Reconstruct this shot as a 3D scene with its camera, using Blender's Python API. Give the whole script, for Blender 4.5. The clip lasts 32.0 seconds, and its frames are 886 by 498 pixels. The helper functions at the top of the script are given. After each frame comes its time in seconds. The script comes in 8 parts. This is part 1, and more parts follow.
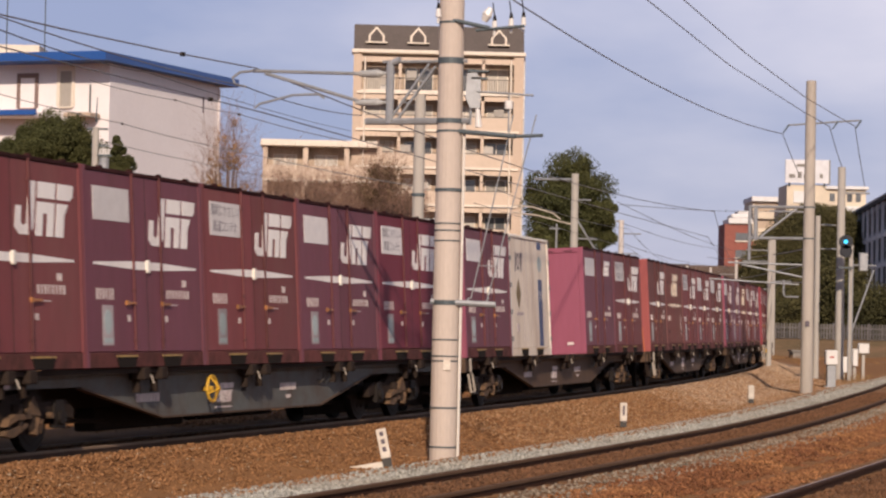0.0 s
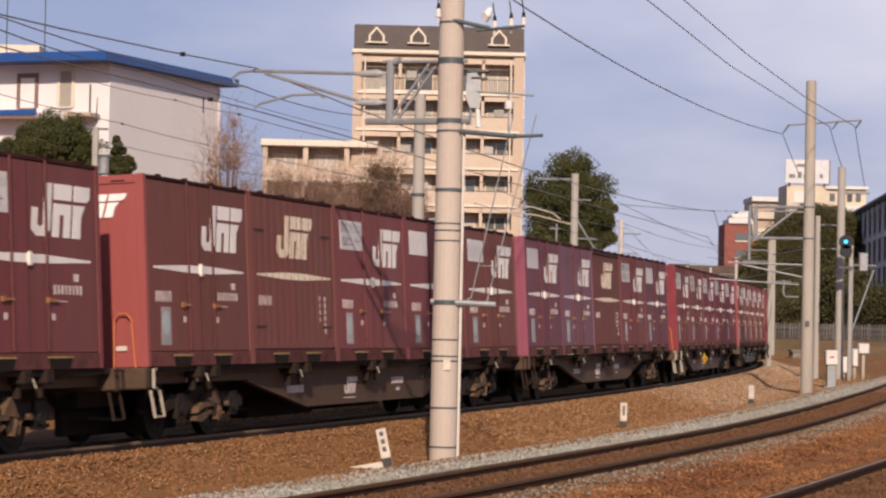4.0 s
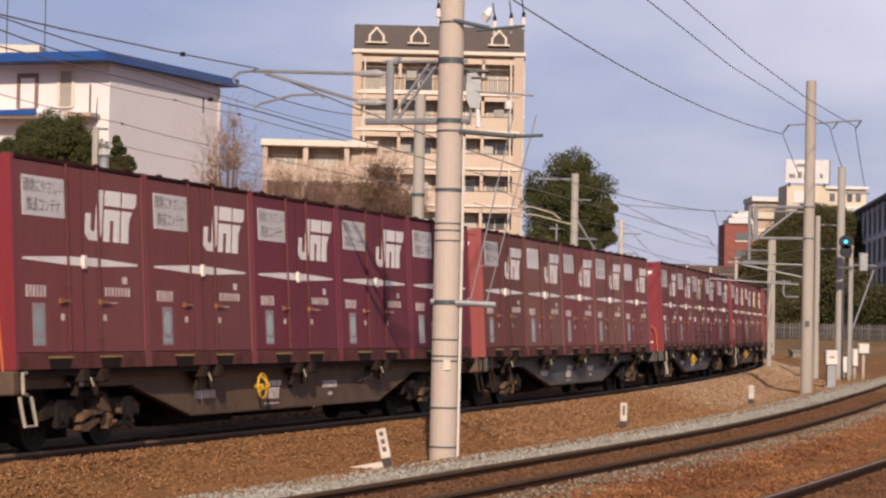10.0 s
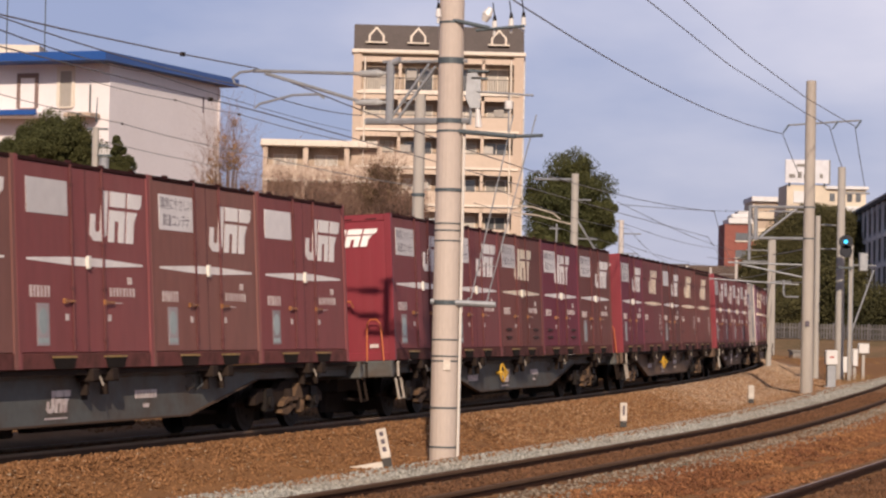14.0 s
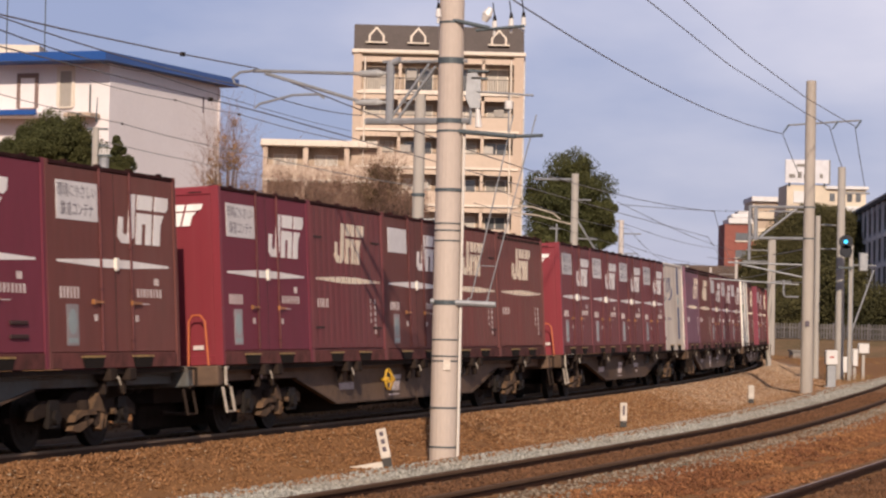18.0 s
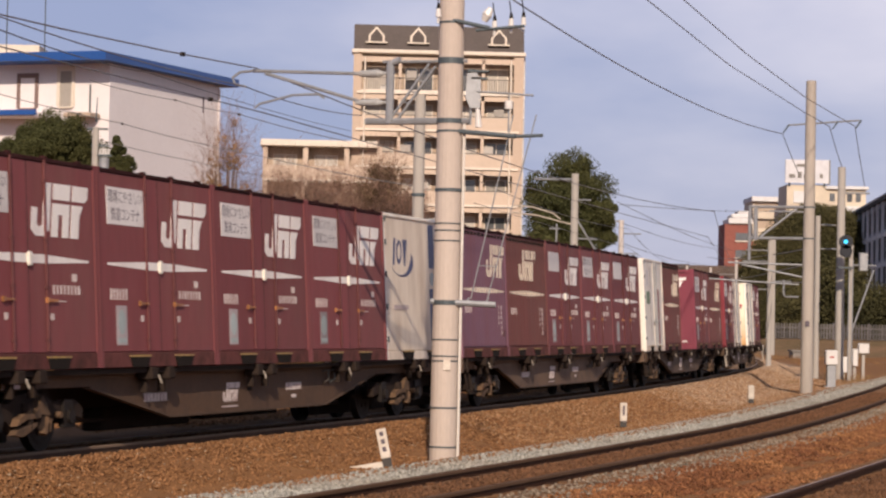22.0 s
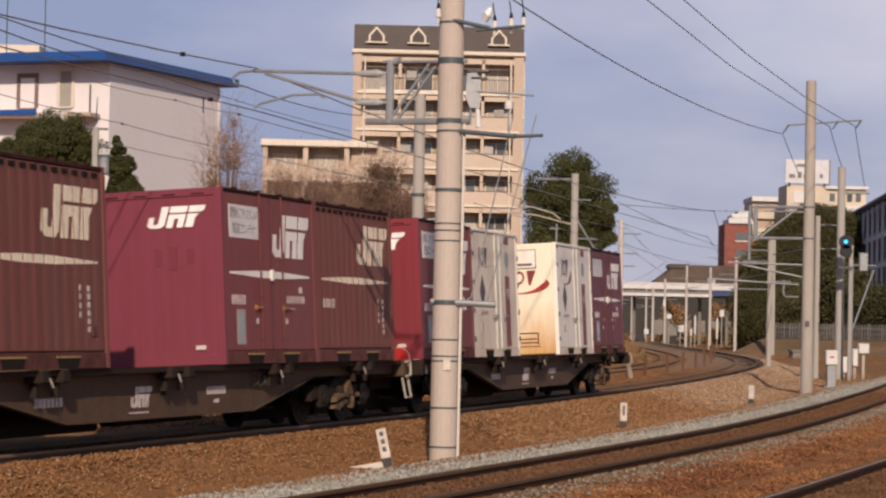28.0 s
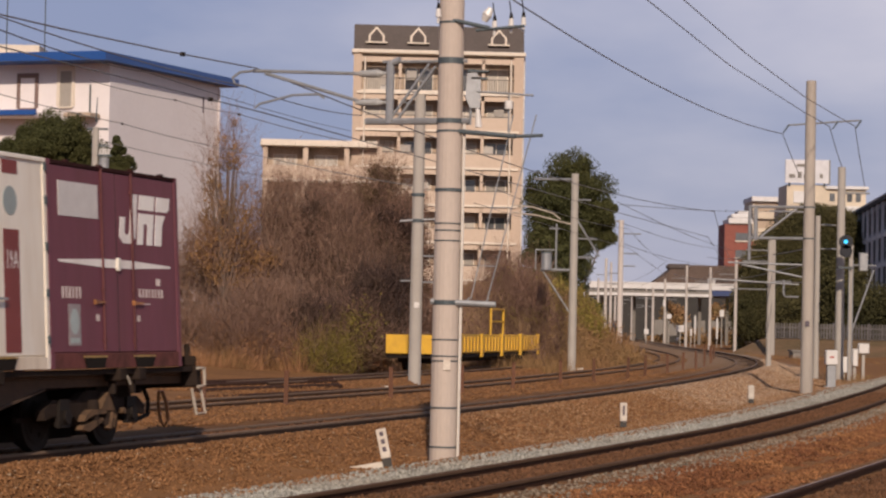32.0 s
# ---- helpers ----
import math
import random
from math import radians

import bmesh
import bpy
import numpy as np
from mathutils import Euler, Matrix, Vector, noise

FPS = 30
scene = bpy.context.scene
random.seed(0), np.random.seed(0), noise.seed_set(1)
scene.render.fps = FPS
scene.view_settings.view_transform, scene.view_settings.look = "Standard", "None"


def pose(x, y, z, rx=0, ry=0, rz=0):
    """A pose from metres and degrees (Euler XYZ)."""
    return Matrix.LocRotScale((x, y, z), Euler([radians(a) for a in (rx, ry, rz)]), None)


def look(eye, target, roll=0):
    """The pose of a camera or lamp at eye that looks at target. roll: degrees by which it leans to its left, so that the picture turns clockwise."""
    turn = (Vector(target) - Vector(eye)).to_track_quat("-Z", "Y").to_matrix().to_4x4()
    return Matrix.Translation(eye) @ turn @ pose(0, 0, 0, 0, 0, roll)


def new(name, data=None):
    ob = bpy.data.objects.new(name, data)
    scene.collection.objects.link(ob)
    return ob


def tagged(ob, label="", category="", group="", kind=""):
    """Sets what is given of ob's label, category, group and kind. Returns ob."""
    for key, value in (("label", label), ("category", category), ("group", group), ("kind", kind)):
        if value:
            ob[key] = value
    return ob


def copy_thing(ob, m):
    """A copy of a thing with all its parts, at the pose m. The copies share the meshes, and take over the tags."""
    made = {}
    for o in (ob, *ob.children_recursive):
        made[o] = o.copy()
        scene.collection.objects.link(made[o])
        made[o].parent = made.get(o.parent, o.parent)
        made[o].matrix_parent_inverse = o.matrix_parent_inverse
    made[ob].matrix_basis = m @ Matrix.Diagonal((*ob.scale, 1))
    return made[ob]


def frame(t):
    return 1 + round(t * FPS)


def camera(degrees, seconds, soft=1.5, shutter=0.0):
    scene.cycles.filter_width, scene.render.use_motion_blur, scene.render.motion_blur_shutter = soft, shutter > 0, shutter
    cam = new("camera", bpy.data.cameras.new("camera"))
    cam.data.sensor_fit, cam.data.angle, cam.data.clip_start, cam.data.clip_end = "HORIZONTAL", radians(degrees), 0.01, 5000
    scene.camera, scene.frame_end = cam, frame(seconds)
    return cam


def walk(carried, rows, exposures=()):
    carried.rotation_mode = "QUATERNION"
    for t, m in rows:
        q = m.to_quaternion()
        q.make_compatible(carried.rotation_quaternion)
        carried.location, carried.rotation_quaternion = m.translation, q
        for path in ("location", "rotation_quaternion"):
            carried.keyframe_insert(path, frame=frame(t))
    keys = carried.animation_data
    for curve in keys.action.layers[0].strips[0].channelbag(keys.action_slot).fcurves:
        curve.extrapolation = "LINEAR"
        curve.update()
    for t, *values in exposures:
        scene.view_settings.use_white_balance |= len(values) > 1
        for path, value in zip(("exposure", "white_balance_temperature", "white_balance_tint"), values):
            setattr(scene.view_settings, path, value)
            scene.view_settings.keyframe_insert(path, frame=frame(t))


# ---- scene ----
# One fixed view over a curved railway line; a container train passes from the far curve towards the left.
EYE = (0.0, 0.0, 1.701)
AIM = (0.0, 100.0, 1.701 + 100 * math.tan(0.03071))
cam = camera(20.867, 32.0, soft=2.35, shutter=0.2)
walk(cam, [(0, look(EYE, AIM, 1.2095)), (32, look(EYE, AIM, 1.2095))], [(0, -0.04, 6500, 19), (21, -0.04, 6500, 19), (28, -0.26, 6500, 19), (32, -0.36, 6500, 19)])

# ---- light ----
SUN_TO = Vector((0.02, -1.0, 0.0)).normalized()
SUN_EL = radians(29.5)
sun_vec = Vector((SUN_TO.x * math.cos(SUN_EL), SUN_TO.y * math.cos(SUN_EL), math.sin(SUN_EL)))
world = bpy.data.worlds.new("world")
scene.world = world
world.use_nodes = True
wn = world.node_tree
wn.nodes.clear()
w_out = wn.nodes.new("ShaderNodeOutputWorld")
w_bg = wn.nodes.new("ShaderNodeBackground")
sky = wn.nodes.new("ShaderNodeTexSky")
sky.sky_type, sky.sun_disc = "NISHITA", False
sky.sun_elevation, sky.sun_rotation = SUN_EL, math.atan2(SUN_TO.x, SUN_TO.y)
sky.air_density, sky.dust_density, sky.ozone_density = 1.0, 1.0, 2.5
w_tc = wn.nodes.new("ShaderNodeTexCoord")
w_map = wn.nodes.new("ShaderNodeMapping")
w_map.inputs["Scale"].default_value = (4.0, 4.0, 11.0)
w_map.inputs["Location"].default_value = (0.35, 0.0, 0.25)
w_noise = wn.nodes.new("ShaderNodeTexNoise")
w_noise.inputs["Scale"].default_value, w_noise.inputs["Detail"].default_value, w_noise.inputs["Roughness"].default_value = 1.3, 5.0, 0.5
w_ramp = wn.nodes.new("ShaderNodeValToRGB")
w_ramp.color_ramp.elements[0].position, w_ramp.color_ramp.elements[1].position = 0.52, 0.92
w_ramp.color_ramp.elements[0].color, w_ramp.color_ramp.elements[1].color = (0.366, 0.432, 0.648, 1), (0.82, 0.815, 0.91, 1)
w_gain = wn.nodes.new("ShaderNodeVectorMath")
w_gain.operation = "SCALE"
w_gain.inputs["Scale"].default_value = 10.0
w_mix = wn.nodes.new("ShaderNodeMix")
w_mix.data_type = "RGBA"
# Clouds thin out overhead, which also lowers the fill light.
w_fade = wn.nodes.new("ShaderNodeMapRange")
w_fade.interpolation_type = "SMOOTHSTEP"
w_fade.inputs["From Min"].default_value, w_fade.inputs["From Max"].default_value = 0.15, 0.38
w_fade.inputs["To Min"].default_value, w_fade.inputs["To Max"].default_value = 0.82, 0.08
wn.links.new(w_tc.outputs["Generated"], w_map.inputs["Vector"])
wn.links.new(w_map.outputs["Vector"], w_noise.inputs["Vector"])
# Cloud brightness is raised by hand towards +x and higher up.
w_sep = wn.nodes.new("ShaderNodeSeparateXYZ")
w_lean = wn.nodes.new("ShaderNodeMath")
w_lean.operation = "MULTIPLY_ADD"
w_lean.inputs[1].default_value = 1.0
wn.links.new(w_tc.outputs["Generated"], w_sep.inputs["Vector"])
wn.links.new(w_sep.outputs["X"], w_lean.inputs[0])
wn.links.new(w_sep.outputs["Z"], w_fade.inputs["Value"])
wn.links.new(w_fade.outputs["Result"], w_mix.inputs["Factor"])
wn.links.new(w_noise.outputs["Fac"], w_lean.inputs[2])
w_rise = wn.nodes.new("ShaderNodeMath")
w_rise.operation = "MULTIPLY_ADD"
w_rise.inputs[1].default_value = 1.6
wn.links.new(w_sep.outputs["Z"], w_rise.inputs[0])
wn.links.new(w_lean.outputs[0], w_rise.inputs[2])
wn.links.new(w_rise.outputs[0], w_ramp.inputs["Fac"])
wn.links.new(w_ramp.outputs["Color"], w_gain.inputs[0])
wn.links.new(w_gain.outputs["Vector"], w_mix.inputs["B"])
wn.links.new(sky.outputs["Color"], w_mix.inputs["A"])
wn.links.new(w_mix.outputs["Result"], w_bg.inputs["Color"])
w_bg.inputs["Strength"].default_value = 0.092
wn.links.new(w_bg.outputs["Background"], w_out.inputs["Surface"])
sun = new("sun", bpy.data.lights.new("sun", "SUN"))
sun.data.energy, sun.data.angle, sun.data.color = 4.9, radians(0.8), (1.0, 0.85, 0.65)
sun.matrix_world = look(sun_vec * 100, (0, 0, 0))


# ---- materials ----
def material(name, rgb, rough=0.7, metal=0.0, grain=30.0, grain_amt=0.12, stain=1.5, stain_amt=0.25, stain_rgb=None, stretch=(1, 1, 1),
             bump=0.15, rnd=0.0, island=0.0, emit=0.0, spec=0.4):
    m = bpy.data.materials.new(name)
    m.use_nodes = True
    t = m.node_tree
    b = t.nodes["Principled BSDF"]
    tc = t.nodes.new("ShaderNodeTexCoord")
    mp = t.nodes.new("ShaderNodeMapping")
    mp.inputs["Scale"].default_value = stretch
    t.links.new(tc.outputs["Object"], mp.inputs["Vector"])
    n1 = t.nodes.new("ShaderNodeTexNoise")
    n1.inputs["Scale"].default_value, n1.inputs["Detail"].default_value = grain, 4.0
    n2 = t.nodes.new("ShaderNodeTexNoise")
    n2.inputs["Scale"].default_value, n2.inputs["Detail"].default_value, n2.inputs["Roughness"].default_value = stain, 6.0, 0.6
    for n in (n1, n2):
        t.links.new(mp.outputs["Vector"], n.inputs["Vector"])
    rp = t.nodes.new("ShaderNodeValToRGB")
    rp.color_ramp.elements[0].position, rp.color_ramp.elements[1].position = 0.42, 0.72
    t.links.new(n2.outputs["Fac"], rp.inputs["Fac"])
    sm = t.nodes.new("ShaderNodeMath")
    sm.operation, sm.inputs[1].default_value = "MULTIPLY", stain_amt
    t.links.new(rp.outputs["Color"], sm.inputs[0])
    mx = t.nodes.new("ShaderNodeMix")
    mx.data_type = "RGBA"
    mx.inputs["A"].default_value = (*rgb, 1)
    mx.inputs["B"].default_value = (*(stain_rgb or [c * 0.45 for c in rgb]), 1)
    t.links.new(sm.outputs[0], mx.inputs["Factor"])
    hs = t.nodes.new("ShaderNodeHueSaturation")
    t.links.new(mx.outputs["Result"], hs.inputs["Color"])
    va = t.nodes.new("ShaderNodeMath")
    va.operation = "MULTIPLY_ADD"
    va.inputs[1].default_value, va.inputs[2].default_value = 2 * grain_amt, 1.0 - grain_amt
    t.links.new(n1.outputs["Fac"], va.inputs[0])
    value = va.outputs[0]
    for amount, node, socket in ((rnd, "ShaderNodeObjectInfo", "Random"), (island, "ShaderNodeNewGeometry", "Random Per Island")):
        if amount:
            oi = t.nodes.new(node)
            a2 = t.nodes.new("ShaderNodeMath")
            a2.operation = "MULTIPLY_ADD"
            a2.inputs[1].default_value, a2.inputs[2].default_value = 2 * amount, 1.0 - amount
            t.links.new(oi.outputs[socket], a2.inputs[0])
            a3 = t.nodes.new("ShaderNodeMath")
            a3.operation = "MULTIPLY"
            t.links.new(value, a3.inputs[0])
            t.links.new(a2.outputs[0], a3.inputs[1])
            value = a3.outputs[0]
    t.links.new(value, hs.inputs["Value"])
    t.links.new(hs.outputs["Color"], b.inputs["Base Color"])
    b.inputs["Roughness"].default_value, b.inputs["Metallic"].default_value = rough, metal
    b.inputs["Specular IOR Level"].default_value = spec
    if bump:
        bp = t.nodes.new("ShaderNodeBump")
        bp.inputs["Strength"].default_value, bp.inputs["Distance"].default_value = bump, 0.02
        t.links.new(n1.outputs["Fac"], bp.inputs["Height"])
        t.links.new(bp.outputs["Normal"], b.inputs["Normal"])
    if emit:
        b.inputs["Emission Color"].default_value, b.inputs["Emission Strength"].default_value = (*rgb, 1), emit
    return m


STREAK = (1.0, 1.0, 0.25)
M_WINE = material("wine_paint", (0.190, 0.050, 0.054), 0.7, grain=7, grain_amt=0.18, stain=1.1, stain_amt=0.75, stain_rgb=(0.175, 0.074, 0.066), stretch=STREAK, bump=0.08, rnd=0.13, spec=0.28)
M_RED = material("red_paint", (0.20, 0.022, 0.032), 0.5, grain=9, grain_amt=0.08, stain=2.0, stain_amt=0.30, stain_rgb=(0.14, 0.03, 0.03), stretch=STREAK, bump=0.05, rnd=0.06)
M_BROWN = material("brown_paint", (0.172, 0.056, 0.047), 0.7, grain=7, grain_amt=0.2, stain=1.1, stain_amt=0.7, stain_rgb=(0.150, 0.070, 0.056), stretch=STREAK, bump=0.08, rnd=0.13, spec=0.28)
M_FADED = material("faded_brown_paint", (0.222, 0.094, 0.078), 0.7, grain=7, grain_amt=0.2, stain=1.1, stain_amt=0.7, stain_rgb=(0.185, 0.094, 0.076), stretch=STREAK, bump=0.08, rnd=0.08, spec=0.28)
M_ROSE = material("rose_red_paint", (0.235, 0.068, 0.068), 0.7, grain=7, grain_amt=0.18, stain=1.1, stain_amt=0.7, stain_rgb=(0.200, 0.078, 0.072), stretch=STREAK, bump=0.08, rnd=0.08, spec=0.28)
M_PLUM = material("plum_paint", (0.160, 0.054, 0.075), 0.65, grain=7, grain_amt=0.15, stain=1.6, stain_amt=0.5, stain_rgb=(0.125, 0.045, 0.048), stretch=STREAK, bump=0.06, rnd=0.06, spec=0.28)
M_LILAC = material("faded_lilac_paint", (0.185, 0.088, 0.122), 0.65, grain=9, grain_amt=0.12, stain=1.4, stain_amt=0.6, stain_rgb=(0.185, 0.070, 0.082), stretch=STREAK, bump=0.05, rnd=0.06, spec=0.28)
M_PINK = material("faded_pink_paint", (0.235, 0.060, 0.098), 0.65, grain=9, grain_amt=0.08, stain=1.6, stain_amt=0.35, stain_rgb=(0.20, 0.035, 0.055), stretch=STREAK, bump=0.04)
M_SALMON = material("salmon_red_paint", (0.275, 0.064, 0.060), 0.6, grain=9, grain_amt=0.08, stain=1.6, stain_amt=0.35, stain_rgb=(0.22, 0.06, 0.05), stretch=STREAK, bump=0.04)
M_CREAM = material("cream_paint", (0.72, 0.63, 0.51), 0.55, grain=8, grain_amt=0.08, stain=2.2, stain_amt=0.6, stain_rgb=(0.36, 0.25, 0.16), stretch=STREAK, bump=0.03)
M_OFFWHITE = material("weathered_white_paint", (0.78, 0.74, 0.66), 0.5, grain=8, grain_amt=0.06, stain=1.6, stain_amt=0.4, stain_rgb=(0.50, 0.36, 0.22), stretch=STREAK, bump=0.03)
M_WHITE = material("white_lettering", (0.84, 0.81, 0.77), 0.6, grain=20, grain_amt=0.05, stain=3, stain_amt=0.35, stain_rgb=(0.42, 0.33, 0.33), stretch=STREAK, bump=0.0)
M_CREAMMARK = material("yellowed_lettering", (0.80, 0.70, 0.54), 0.6, grain=20, grain_amt=0.06, stain=3, stain_amt=0.3, bump=0.0)
M_LABEL = material("faded_label", (0.33, 0.29, 0.29), 0.6, grain=15, grain_amt=0.1, bump=0.0, rnd=0.25)
M_PANEL = material("pale_grey_panel", (0.68, 0.655, 0.635), 0.5, grain=15, grain_amt=0.05, stain=3, stain_amt=0.3, stain_rgb=(0.4, 0.36, 0.36), bump=0.0, rnd=0.15)


def rust_wash(name, rgb, rust, z0, z1):
    """Paint with rusty run-off that collects on the lower panel."""
    m = material(name, rgb, 0.55, grain=8, grain_amt=0.06, stain=1.6, stain_amt=0.35, stain_rgb=(0.55, 0.42, 0.26), stretch=STREAK, bump=0.03)
    t = m.node_tree
    hs = next(n for n in t.nodes if n.type == "HUE_SAT")
    old = hs.inputs["Color"].links[0].from_socket
    tc = t.nodes.new("ShaderNodeTexCoord")
    sp = t.nodes.new("ShaderNodeSeparateXYZ")
    t.links.new(tc.outputs["Object"], sp.inputs[0])
    no = t.nodes.new("ShaderNodeTexNoise")
    no.inputs["Scale"].default_value, no.inputs["Detail"].default_value = 2.4, 6.0
    mp = t.nodes.new("ShaderNodeMapping")
    mp.inputs["Scale"].default_value = (1.0, 2.0, 0.5)
    t.links.new(tc.outputs["Object"], mp.inputs[0])
    t.links.new(mp.outputs[0], no.inputs["Vector"])
    ad = t.nodes.new("ShaderNodeMath")
    ad.operation = "MULTIPLY_ADD"
    ad.inputs[1].default_value = 1.5
    t.links.new(no.outputs["Fac"], ad.inputs[0])
    t.links.new(sp.outputs["Z"], ad.inputs[2])
    mr = t.nodes.new("ShaderNodeMapRange")
    mr.inputs["From Min"].default_value, mr.inputs["From Max"].default_value = z0 + 0.75, z1 + 0.75
    mr.inputs["To Min"].default_value, mr.inputs["To Max"].default_value = 0.95, 0.0
    t.links.new(ad.outputs[0], mr.inputs["Value"])
    mx = t.nodes.new("ShaderNodeMix")
    mx.data_type = "RGBA"
    mx.inputs["B"].default_value = (*rust, 1)
    t.links.new(mr.outputs["Result"], mx.inputs["Factor"])
    t.links.new(old, mx.inputs["A"])
    t.links.new(mx.outputs["Result"], hs.inputs["Color"])
    return m


M_ROD = material("grimy_red_rod", (0.115, 0.036, 0.036), 0.8, grain=8, grain_amt=0.4, stain=2, stain_amt=0.6, bump=0.0, rnd=0.2)
M_VENT = material("dark_vent_slot", (0.045, 0.020, 0.018), 0.8, bump=0.0)
M_MAGENTA = material("magenta_paint", (0.180, 0.030, 0.050), 0.6, grain=6, grain_amt=0.08, stain=1.2, stain_amt=0.4, stain_rgb=(0.15, 0.024, 0.034), stretch=STREAK, bump=0.03)
M_RUSTYEND = rust_wash("rust_washed_cream_end", (0.82, 0.74, 0.57), (0.55, 0.29, 0.10), -0.1, 1.3)
M_DIAMOND = material("olive_gold_paint", (0.17, 0.115, 0.035), 0.6, bump=0.0)
M_DARKTEXT = material("dark_print", (0.10, 0.08, 0.10), 0.7, bump=0.0)
M_PRINT = material("worn_white_print", (0.62, 0.55, 0.52), 0.7, grain=40, grain_amt=0.3, stain=5, stain_amt=0.6, stain_rgb=(0.22, 0.11, 0.10), bump=0.0)
M_SILL = material("grimy_container_sill", (0.125, 0.044, 0.040), 0.85, grain=9, grain_amt=0.3, stain=3, stain_amt=0.8, stain_rgb=(0.045, 0.024, 0.018), bump=0.1, rnd=0.2, spec=0.15)
M_ROOFEDGE = material("dark_maroon_roof_edge", (0.040, 0.014, 0.014), 0.9, grain=9, grain_amt=0.4, stain=3, stain_amt=0.7, bump=0.1, rnd=0.3, spec=0.1)
M_GREYBAR = material("faded_print", (0.46, 0.38, 0.37), 0.7, grain=40, grain_amt=0.3, bump=0.0)
M_BUCKLE = material("bright_catch", (0.80, 0.76, 0.66), 0.4, metal=0.2, bump=0.0)
M_HANDLE = material("orange_handle", (0.33, 0.14, 0.048), 0.5, stain_amt=0.5, bump=0.0, rnd=0.25)
M_YELLOWEDGE = material("yellow_edge_paint", (0.36, 0.24, 0.07), 0.6, stain=8, stain_amt=0.8, stain_rgb=(0.16, 0.09, 0.05), bump=0.0)
# Near-black; flat sheets of it stand for the shade inside notches and pockets.
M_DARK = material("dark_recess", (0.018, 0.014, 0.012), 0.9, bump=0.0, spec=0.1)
M_STICKER = material("green_grey_sticker", (0.34, 0.40, 0.40), 0.6, grain=12, grain_amt=0.2, bump=0.0, rnd=0.2)
M_REDBAND = material("red_band_paint", (0.36, 0.035, 0.025), 0.5, stain_amt=0.3, bump=0.0)
M_BLUEBAND = material("navy_band_paint", (0.028, 0.050, 0.145), 0.5, stain_amt=0.3, bump=0.0)
M_BLUEMARK = material("navy_mark_paint", (0.035, 0.045, 0.13), 0.5, bump=0.0)
M_STEELBROWN = material("rust_brown_steel", (0.135, 0.083, 0.052), 0.8, grain=9, grain_amt=0.25, stain=1.6, stain_amt=0.8, stain_rgb=(0.055, 0.036, 0.027), bump=0.2, rnd=0.1)
M_STEELGREY = material("blue_grey_steel", (0.090, 0.095, 0.091), 0.75, grain=9, grain_amt=0.25, stain=1.6, stain_amt=0.85, stain_rgb=(0.070, 0.043, 0.026), bump=0.2, rnd=0.1)
M_STEELDARK = material("grimy_dark_steel", (0.090, 0.049, 0.026), 0.8, grain=14, grain_amt=0.25, stain=2.5, stain_amt=0.6, stain_rgb=(0.045, 0.027, 0.018), bump=0.2, rnd=0.1)
# Grimy bogie iron, also the dark of shade strips and view blocks.
M_BOGIE = material("grimy_bogie_shade_iron", (0.030, 0.021, 0.017), 0.9, grain=18, grain_amt=0.3, stain=6, stain_amt=0.6, stain_rgb=(0.022, 0.014, 0.009), bump=0.2, spec=0.1)
M_AXLEBOX = material("dusty_axle_box", (0.080, 0.047, 0.028), 0.85, grain=18, grain_amt=0.3, stain=6, stain_amt=0.5, bump=0.2)
M_DUSTY = material("dust_caked_iron", (0.125, 0.072, 0.038), 0.9, grain=14, grain_amt=0.45, stain=7, stain_amt=0.9, stain_rgb=(0.03, 0.02, 0.013), bump=0.3)
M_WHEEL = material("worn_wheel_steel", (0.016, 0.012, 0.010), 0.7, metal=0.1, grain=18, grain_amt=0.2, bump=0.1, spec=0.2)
M_ORANGE = material("orange_red_rail_paint", (0.52, 0.135, 0.040), 0.5, stain_amt=0.4, bump=0.0)
M_YELLOW = material("yellow_paint", (0.62, 0.36, 0.03), 0.5, grain=20, stain=3, stain_amt=0.35, stain_rgb=(0.30, 0.16, 0.04), bump=0.05)
M_PALESTEEL = material("pale_step_paint", (0.40, 0.35, 0.29), 0.6, stain=10, stain_amt=0.5, bump=0.0)
M_DISC = material("red_marker_disc", (0.40, 0.014, 0.013), 0.5, stain=5, stain_amt=0.4, stain_rgb=(0.20, 0.012, 0.012), bump=0.0)
M_FARRAIL = material("rusty_far_rail", (0.135, 0.078, 0.047), 0.85, grain=20, grain_amt=0.25, stain=3, stain_amt=0.4, bump=0.1, spec=0.08)
M_MAINHEAD = material("worn_main_rail_head", (0.19, 0.13, 0.09), 0.7, grain=20, grain_amt=0.15, bump=0.0, spec=0.15)
M_SHINYHEAD = material("polished_rail_head", (0.34, 0.28, 0.24), 0.5, metal=0.2, grain=20, grain_amt=0.15, bump=0.0)
M_RAIL = material("rail_rust", (0.050, 0.024, 0.014), 0.75, grain=20, grain_amt=0.25, stain=3, stain_amt=0.5, bump=0.2, spec=0.08)
M_RAILHEAD = material("rail_head_worn", (0.105, 0.062, 0.038), 0.85, grain=20, grain_amt=0.15, bump=0.0, spec=0.08)
M_SLEEPER = material("brown_stained_sleeper", (0.150, 0.085, 0.047), 0.9, grain=15, grain_amt=0.25, bump=0.3, rnd=0.2, spec=0.08)
# Sleeper brown with the shade under the train put into it.
M_SHADESLEEPER = material("shade_toned_brown_sleeper", (0.062, 0.040, 0.027), 0.9, grain=15, grain_amt=0.3, bump=0.2, rnd=0.2, spec=0.1)
